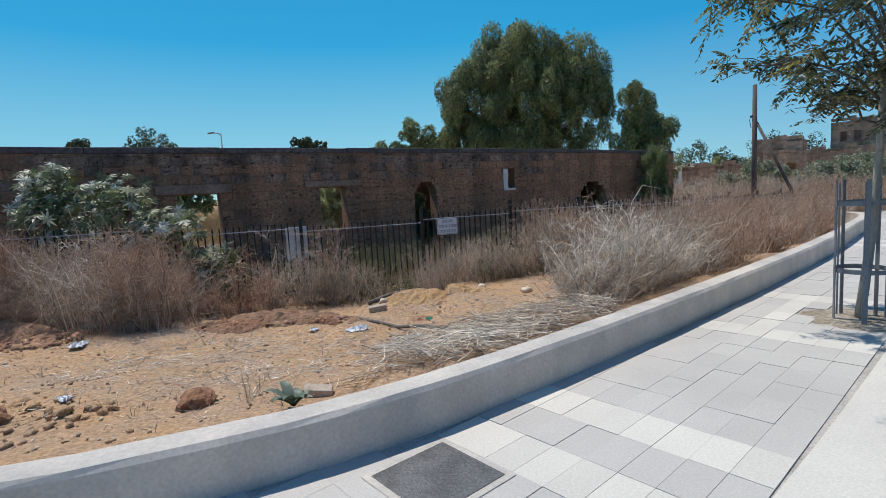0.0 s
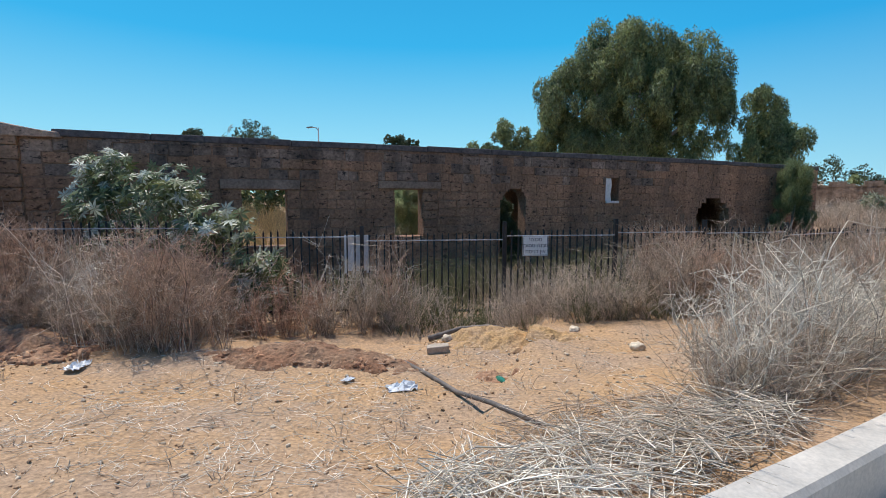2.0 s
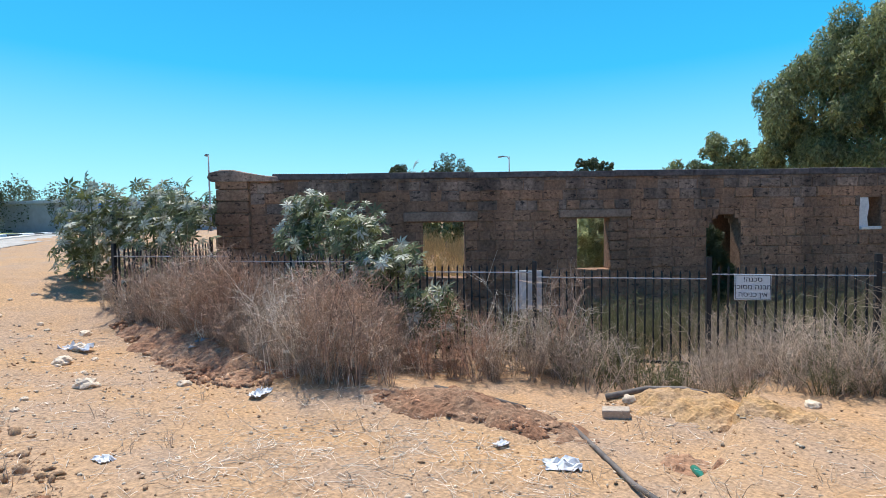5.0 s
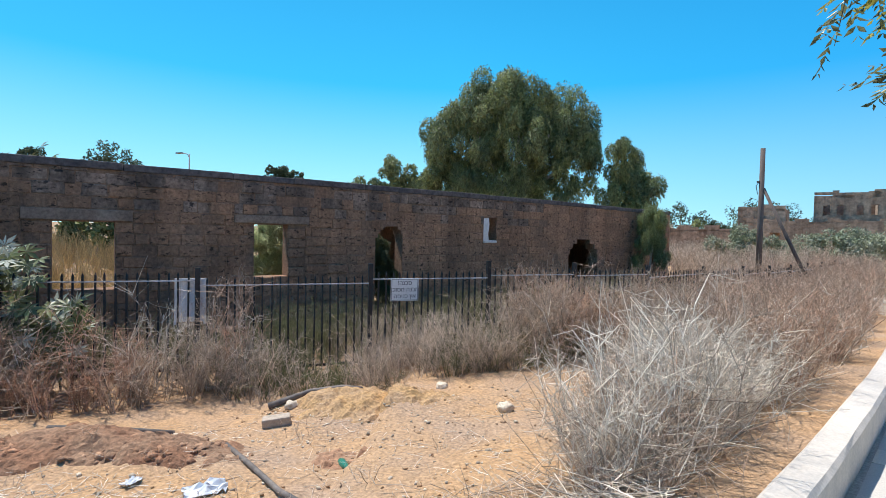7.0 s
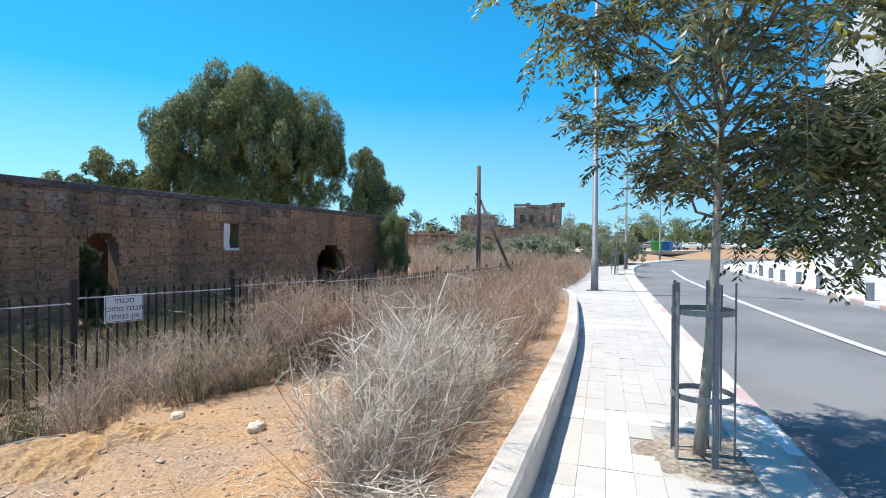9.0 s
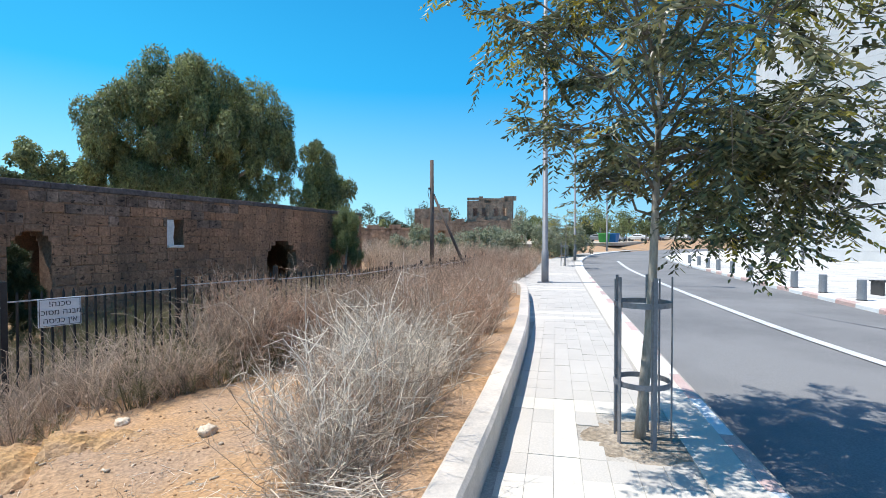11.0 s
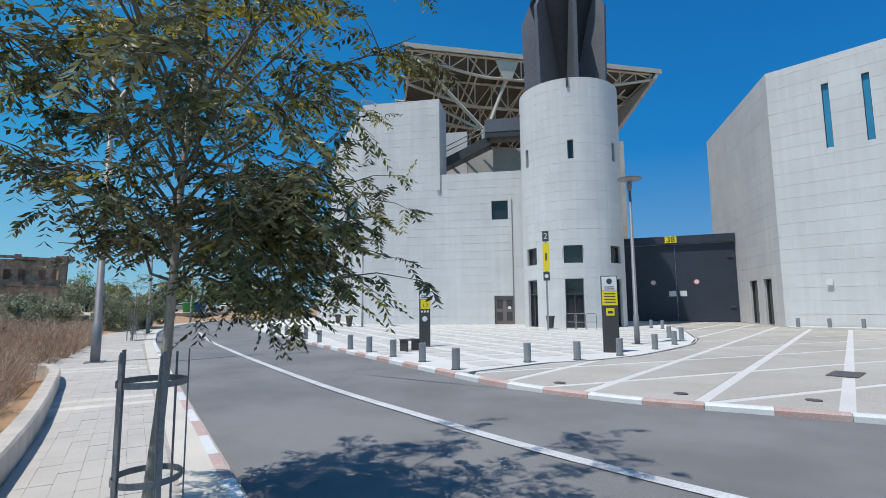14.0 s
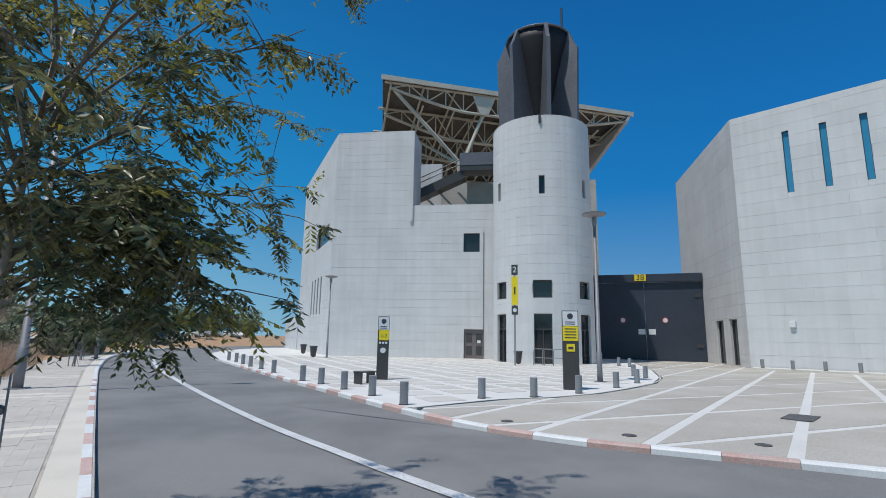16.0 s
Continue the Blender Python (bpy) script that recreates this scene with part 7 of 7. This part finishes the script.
manhole = thing("manhole_cover", pose(-0.95, 5.95, 0.0, 0, 0, 48), "square iron cover set in the pavement", "manhole cover")
part("cover", Shape().box(0, 0, 0.004, 0.5, 0.5, 0.02), IRON, manhole, bevel=0.004)
part("frame", Shape().box(0, 0, 0.0, 0.58, 0.58, 0.02), CONCRETE, manhole, bevel=0.004)

# ---- utility pole, old ruins, far things ----
pole = thing("utility_pole", pose(8.8, 24.0, 0, 0, 0, 0), "weathered wooden utility pole with a leaning brace", "pole")
part("mast", Shape().tube([(0, 0, -0.3), (0, 0, 4.87)], [0.1, 0.075], 9), DARK_WOOD, pole, smooth=True)
part("brace", Shape().tube([(0.05, -0.03, 3.5), (1.35, -0.8, 0.0)], [0.05, 0.065], 8), DARK_WOOD, pole, "leaning wooden brace", smooth=True)
part("bracket", Shape().tube([(-0.12, 0, 3.3), (-0.18, 0, 3.6), (-0.05, 0, 3.75)], 0.012, 5), DARK_PANEL, pole)
part("insulator", Shape().box(-0.1, 0, 3.72, 0.1, 0.06, 0.08), DARK_PANEL, pole)
lean_pole = single("thin_pole", Shape().tube([(0, 0, -0.3), (0.15, 0, 5.4)], [0.09, 0.07], 7), DARK_WOOD, pose(28.0, 44.5, 0.3), "thin wooden pole before the stone ruin", "pole")


def ruin_block(x, y, z, sx, sy, sz, turn, holes, label, seed):
    """A broken stone building with open windows and a ragged top."""
    t = thing("stone_ruin", pose(x, y, z, 0, 0, turn), label, "ruin", "old stone ruins")
    rnd = random.Random(seed)
    for a0, a1, b0, b1 in cut([(-sx / 2, sx / 2, -1.0, sz)], holes):
        part("wall_section", Shape().box((a0 + a1) / 2, -sy / 2, (b0 + b1) / 2, a1 - a0, 0.6, b1 - b0), OLD_STONE, t)
    for k in (-1, 1):
        part("side_wall", Shape().box(k * (sx / 2 - 0.3), 0.3, sz / 2 - 0.5, 0.6, sy - 0.6, sz + 1.0), OLD_STONE, t)
    part("rear_wall", Shape().box(0, sy / 2, sz / 2 - 0.5, sx, 0.6, sz + 1.0), OLD_STONE, t)
    xx = -sx / 2
    while xx < sx / 2 - 0.3:
        w = rnd.uniform(0.4, 1.4)
        part("broken_top", Shape().box(min(xx + w / 2, sx / 2 - 0.2), -sy / 2, sz + rnd.uniform(-0.1, 0.25), w, 0.6, rnd.uniform(0.2, 0.7)), OLD_STONE, t)
        xx += w
    return t


ruin_block(31.4, 57.0, 0.6, 11.5, 6.0, 3.0, -33, [(-3.8, -3.0, 0.8, 2.0), (2.0, 2.8, 0.8, 2.0)], "long low ruin of brown rubble stone", 1)
ruin_block(33.6, 56.6, 0.6, 5.2, 4.5, 5.5, -33, [(-1.9, -1.4, 3.7, 4.6), (-0.9, -0.4, 3.7, 4.6), (0.5, 1.0, 3.7, 4.6), (1.5, 2.0, 3.7, 4.6)], "upper storey of an old stone ruin with small windows", 2)
ruin_block(27.5, 59.5, 0.6, 4.0, 4.0, 4.3, -33, [(-0.5, 0.4, 2.4, 3.6)], "broken stone ruin with a fallen corner", 3)
ruin_block(22.0, 61.5, 0.6, 6.5, 4.0, 2.2, -20, [], "low remnant of a stone wall", 4)
for k, (x, y, w, h) in enumerate(((36.0, 120.0, 8.0, 3.2), (24.0, 128.0, 5.0, 3.6))):
    hs = thing("far_house", pose(x, y, 0.8, 0, 0, -20), "small white house far off with a pitched roof", "house", "far houses")
    part("wall", Shape().box(0, 0, h / 2, w, 5, h), PLASTER, hs)
    part("roof", Shape().add([(-w / 2, -2.7, h), (w / 2, -2.7, h), (w / 2, 2.7, h), (-w / 2, 2.7, h), (-w / 2, 0, h + 1.2), (w / 2, 0, h + 1.2)], [(0, 1, 5, 4), (2, 3, 4, 5), (0, 4, 3), (1, 2, 5), (3, 2, 1, 0)]), BRICK_TAN, hs)
    part("window", Shape().box(-w * 0.2, -2.52, h * 0.55, 0.9, 0.06, 1.0), GLASS, hs)
lot = Shape().slab([(36.0, 52.0), (48.0, 57.0), (70.0, 64.0), (130.0, 75.0), (130.0, 100.0), (60.0, 96.0), (38.0, 76.0)], 0.5, 1.0)
tagged(structure("sand_lot", lot, SAND, "pale sandy car park beyond the road"), category="car park")
for nm, x, y, mt, lb in (("green_container", 56.0, 59.5, BIN_GREEN, "green refuse container by the road"), ("blue_container", 58.4, 59.9, BIN_BLUE, "blue refuse container by the road")):
    b = thing(nm, pose(x, y, 0.95, 0, 0, 25), lb, "container")
    part("body", Shape().add([(-0.7, -0.5, 0.1), (0.7, -0.5, 0.1), (0.7, 0.5, 0.1), (-0.7, 0.5, 0.1), (-0.9, -0.6, 1.3), (0.9, -0.6, 1.3), (0.9, 0.6, 1.3), (-0.9, 0.6, 1.3)],
                             [(3, 2, 1, 0), (0, 1, 5, 4), (1, 2, 6, 5), (2, 3, 7, 6), (3, 0, 4, 7), (4, 5, 6, 7)]), mt, b)
    part("lid", Shape().box(0, 0, 1.38, 1.9, 1.3, 0.14), mt, b, bevel=0.05)


def parked_car(x, y, z, turn, paint, label):
    c = thing("parked_car", pose(x, y, z, 0, 0, turn), label, "car", "parked cars")
    bm_ = Shape()
    prof = [(-2.1, 0.35), (-2.15, 0.75), (-1.7, 0.95), (-1.1, 1.4), (0.5, 1.45), (1.2, 0.98), (2.0, 0.85), (2.1, 0.4)]
    for y_ in (-0.82, 0.82):
        bm_.v += [(a, y_ * (0.86 if b > 1.2 else 1.0), b) for a, b in prof]
    n = len(prof)
    bm_.f = [tuple(range(n)), tuple(range(2 * n - 1, n - 1, -1))] + [(i, n + i, n + (i + 1) % n, (i + 1) % n) for i in range(n)]
    part("body", bm_, paint, c, bevel=0.08)
    part("windows", Shape().box(-0.25, 0, 1.17, 1.7, 1.58, 0.34), GLASS, c)
    for a in (-1.3, 1.3):
        for b in (-0.78, 0.78):
            w = Shape().lathe([(0.3, -0.1), (0.32, -0.06), (0.32, 0.06), (0.3, 0.1)], 14)
            w.v = [(p[0] + a, p[2] + b, p[1] + 0.32) for p in w.v]
            part("wheel", w, DARK_PANEL, c)


for k in range(7):
    parked_car(62 + 7 * k, 72.0 + 1.4 * k, 1.0, 20 + 90 * (k % 2), (PLASTIC, GALVANISED, WHITE_SIGN)[k % 3], "small parked car far off on the sandy lot")

# roundabout with its sculpture
isle = Shape()
ring_pts = [(-36.3 + 9.3 * math.cos(w), 4.6 + 9.3 * math.sin(w)) for w in np.linspace(0, 2 * math.pi, 49)[:-1]]
isle.v = [(x, y, rise(x) + 0.05) for x, y in ring_pts] + [(x, y, rise(x) - 0.6) for x, y in ring_pts] + [(-36.3, 4.6, rise(-36.3) + 0.15)]
n = len(ring_pts)
isle.f = [(i, (i + 1) % n, 2 * n) for i in range(n)] + [(n + i, n + (i + 1) % n, (i + 1) % n, i) for i in range(n)]
tagged(structure("roundabout", isle, LAWN, "mown green lawn of a roundabout"), category="lawn")
rk = tagged(new("roundabout_kerb"), "black and white painted kerb round the lawn", "kerb", kind="structure")
for i in range(72):
    a0, a1 = 2 * math.pi * i / 72, 2 * math.pi * (i + 0.94) / 72
    seg = [Vector((-36.3 + 9.45 * math.cos(w), 4.6 + 9.45 * math.sin(w), rise(-36.3 + 9.45 * math.cos(w)))) for w in np.linspace(a1, a0, 4)]
    part("kerb_stone", sweep(seg, [(-0.12, -0.3), (-0.12, 0.06), (0.12, 0.08), (0.12, -0.3)]), KERB_WHITE if i % 2 else DARK_PANEL, rk)
sculpt = thing("sculpture", pose(-34.2, 8.2, rise(-34.7) + 0.06) @ Matrix.Scale(0.6, 4), "white folded sculpture holding a stone ball on the lawn", "sculpture")
folds = Shape()
rings = 8
for j in range(rings):
    t = j / (rings - 1)
    for i in range(48):
        w = 2 * math.pi * i / 48
        r = (1.15 + 0.35 * t) * (1 + (0.05 + 0.13 * t) * math.sin(7 * w + 0.5 * t)) - (0.12 if j == rings - 1 else 0)
        folds.v.append((r * math.cos(w), r * math.sin(w), 2.1 * t + 0.22 * t * math.sin(3 * w + 1)))
folds.f = [(j * 48 + i, j * 48 + (i + 1) % 48, (j + 1) * 48 + (i + 1) % 48, (j + 1) * 48 + i) for j in range(rings - 1) for i in range(48)]
folds.f.append(tuple(range((rings - 1) * 48, rings * 48)))
part("folds", folds, MARBLE, sculpt, smooth=True)
part("ball", Shape().lathe([(0.01 + 0.72 * math.sin(math.pi * k / 14), 2.75 - 0.78 * math.cos(math.pi * k / 14)) for k in range(15)], 24), BALL_STONE, sculpt, "tan stone ball", smooth=True)
sgn = thing("traffic_sign", pose(-46.0, 19.5, rise(-46)), "round blue roundabout sign on a thin post", "sign")
part("post", Shape().tube([(0, 0, -0.2), (0, 0, 2.2)], 0.03, 6), GALVANISED, sgn)
d = Shape().lathe([(0.34, -0.01), (0.34, 0.01)], 20)
d.v = [(c, a, 2.0 + b) for a, b, c in d.v]
part("disc", d, BLUE_SIGN, sgn)
verge = Shape().slab([(-47.5, -20.0), (-47.5, 8.0), (-45.0, 14.5), (-60.0, 19.0), (-130.0, 40.0), (-130.0, -20.0)][::-1], 0.6, 1.58)
tagged(structure("verge", verge, LAWN, "yellowish mown verge beyond the roundabout"), category="lawn")


def shed(x, y, sx, sy, h, turn, label, bays):
    t = thing("industrial_building", pose(x, y, 1.5, 0, 0, turn), label, "building", "far industrial buildings")
    part("wall", Shape().box(0, 0, h / 2 - 0.3, sx, sy, h + 0.6), FAR_WALL, t)
    part("roof", Shape().box(0, 0, h + 0.15, sx + 0.6, sy + 0.6, 0.3), FAR_ROOF, t)
    for k in range(bays):
        xx = -sx / 2 + sx * (k + 0.5) / bays
        part("window", Shape().box(xx, -sy / 2 - 0.03, h * 0.52, sx / bays * 0.62, 0.08, h * 0.3), GLASS, t)
        part("window", Shape().box(xx, sy / 2 + 0.03, h * 0.52, sx / bays * 0.62, 0.08, h * 0.3), GLASS, t)
    return t


shed(-70.0, 40.0, 46.0, 12.0, 2.9, 115, "long low grey industrial building with a pale roof", 11)
shed(-56.0, 52.0, 16.0, 10.0, 4.9, 125, "grey flat-roofed building with roof tanks", 5)
shed(-76.0, 2.0, 26.0, 12.0, 3.0, 95, "low grey building beyond the roundabout", 7)
for k in range(3):
    single("roof_tank", Shape().lathe([(1.1, 0), (1.1, 1.3), (0.9, 1.5)], 14), FAR_ROOF, pose(-57.5 + 2.6 * k, 50.5 + 3.6 * k, 6.68), "pale round tank on a flat roof", "tank", "roof tanks")
# palm beside the pale block
palm = thing("palm_tree", pose(27.5, -15.5, 0.1), "palm with feathery fronds beside the pale wall", "palm")
part("trunk", Shape().tube([(0, 0, -0.3), (0.1, 0.05, 7.0), (0.15, 0.1, 13.2)], [0.28, 0.22, 0.2], 10), BARK, palm, smooth=True)
rngp = np.random.default_rng(6)
cs, al, ac, ln, wd = [], [], [], [], []
for k in range(26):
    w, e = k * 2.4, rngp.uniform(-0.2, 1.1)
    o = np.array([math.cos(w), math.sin(w), 0])
    for t in np.linspace(0.15, 1, 22):
        p = np.array([0.15, 0.1, 13.3]) + o * 2.3 * t * math.cos(e * 0.6) + np.array([0, 0, 2.3 * t * math.sin(e) - 1.5 * t * t])
        for sg in (-1, 1):
            d = unit(np.cross(o, [0, 0, 1.0]) * sg + o * 0.6 + np.array([0, 0, -0.3]))
            cs.append(p + d * 0.25)
            al.append(d)
            ac.append(unit(np.cross(d, [0.1, 0.2, 1.0])))
            ln.append(0.55)
            wd.append(0.05)
v, f = leaf_blades(np.array(cs), np.array(al), np.array(ac), np.array(ln), np.array(wd))
bulk(v, f, "fronds", LEAF_EUC, palm, kind="stuff")

# ---- pieces of the walls and the pavement ----
rnd = random.Random(15)
block_mesh = {}


def block_piece(parent, a0, a1, b0, b1, y, name, joined, mat):
    sx, sz = a1 - a0 - 0.004, b1 - b0 - 0.004
    if sx < 0.04 or sz < 0.04:
        return
    if joined is not None:
        joined.box((a0 + a1) / 2, y - 0.004, (b0 + b1) / 2, sx, 0.08, sz)
        return
    key = (rnd.randrange(6), mat.name)
    if key not in block_mesh:
        r2 = random.Random(key[0])
        s_ = Shape()
        j = lambda: r2.uniform(-0.07, 0.07)
        s_.v = [(x + (j() if y_ < 0 else 0) * 0.6, y_, z + (j() if y_ < 0 else 0)) for y_ in (0.5, -0.5) for x, z in ((-0.5, -0.5), (0.5, -0.5), (0.5, 0.5), (-0.5, 0.5))]
        s_.v += [(x * 0.9, -0.5 - 0.1 * r2.random(), z * 0.86) for x, z in ((-0.5, -0.5), (0.5, -0.5), (0.5, 0.5), (-0.5, 0.5))]
        s_.v = [(x, (y_ * 0.7 if 4 <= i < 8 else y_), z) for i, (x, y_, z) in enumerate(s_.v)]
        s_.f = [(0, 1, 5, 4), (1, 2, 6, 5), (2, 3, 7, 6), (3, 0, 4, 7), (4, 5, 9, 8), (5, 6, 10, 9), (6, 7, 11, 10), (7, 4, 8, 11), (8, 9, 10, 11)]
        block_mesh[key] = s_.mesh(name, mat)
    piece(name, block_mesh[key], parent, Matrix.LocRotScale(((a0 + a1) / 2, y, (b0 + b1) / 2), None, (sx, 0.09, sz)))


z, row = -0.62, 0
lintels = [(3.75, 5.28, 1.78, 2.0), (6.98, 8.5, 1.82, 2.01), (8.06, 8.42, 0.7, 1.82)]
far_blocks = Shape()
while z < WALL_TOP - 0.03:
    hgt = 0.2 + rnd.uniform(-0.02, 0.02)
    z1 = min(z + hgt, WALL_TOP)
    x = 0.64 - rnd.uniform(0, 0.2)
    while x < WALL_LENGTH:
        x1 = min(x + rnd.uniform(0.2, 0.5), WALL_LENGTH)
        missing = rnd.random() < 0.06
        dz0, dz1 = rnd.uniform(-0.016, 0.016), rnd.uniform(-0.016, 0.016)
        for r in cut([(max(x, 0.64), x1, z + dz0, min(z1 + dz1, WALL_TOP))], HOLES + lintels):
            if not missing:
                block_piece(ruin, *r, 0.046 + rnd.uniform(-0.014, 0.012), "stone_block", far_blocks if (z1 < 0.35 or x > 15.5) else None, RUIN_TOP if z > 2.4 or (z > 1.95 and rnd.random() < 0.35) else RUIN_STONE)
        x = x1
    z, row = z1, row + 1
part("rest_of_wall", far_blocks, RUIN_STONE, ruin, kind="stuff")

# pavement blocks: rows along the kerb
ALONG, ACROSS = Vector((0.661, 0.750, 0)), Vector((0.750, -0.661, 0))
slab_l, slab_w = 0.36, 0.2
grey = Shape().box(0, 0, 0, slab_l - 0.0025, slab_w - 0.0025, 0.05).mesh("paver", PAVER)
cream = Shape().box(0, 0, 0, slab_l - 0.0025, slab_w - 0.0025, 0.05).mesh("paver", PAVER_LIGHT)
turn = math.degrees(math.atan2(0.750, 0.661))
rest_grey, rest_cream = Shape(), Shape()
spin = Matrix.Rotation(radians(turn), 3, "Z")
near_line = [p for p in KERB_LINE if -12 < p.x < 60]
rnd = random.Random(19)
for i in range(-14, 190):
    for j in range(-34, 6):
        a = i * slab_l
        b = -3.3 + (j - 5) * slab_w
        c = ALONG * a + ACROSS * b
        if c.x < -5.5 or c.x > 45 or not inside(c.x, c.y, PAVE):
            continue
        dk, side = nearest(near_line[::2], c.x, c.y)
        if dk < 0.52 or (c - TREE).length < 0.52:
            continue
        band = 4.0 < a < 4.36 or 4.7 < a < 5.06 or 7.35 < a < 7.71 or (7.35 < a < 9.6 and -4.45 < b < -4.2) or 9.2 < a < 9.56 or any(m0 < a < m0 + 0.36 for m0 in (14.8, 15.5, 21.2, 21.9, 28, 28.7))
        lift = rnd.uniform(-0.0025, 0.0025)
        if a < 10.5 and c.x > -2.2:
            piece("paver", cream if band else grey, pavement, pose(c.x, c.y, -0.024 + lift, 0, 0, turn))
        else:
            (rest_cream if band else rest_grey).box(c.x, c.y, -0.024 + rise(c.x) + lift, slab_l - 0.0025, slab_w - 0.0025, 0.05, spin)
part("rest_of_paving", rest_grey, PAVER, pavement, kind="stuff")
part("rest_of_band", rest_cream, PAVER_LIGHT, pavement, kind="stuff")
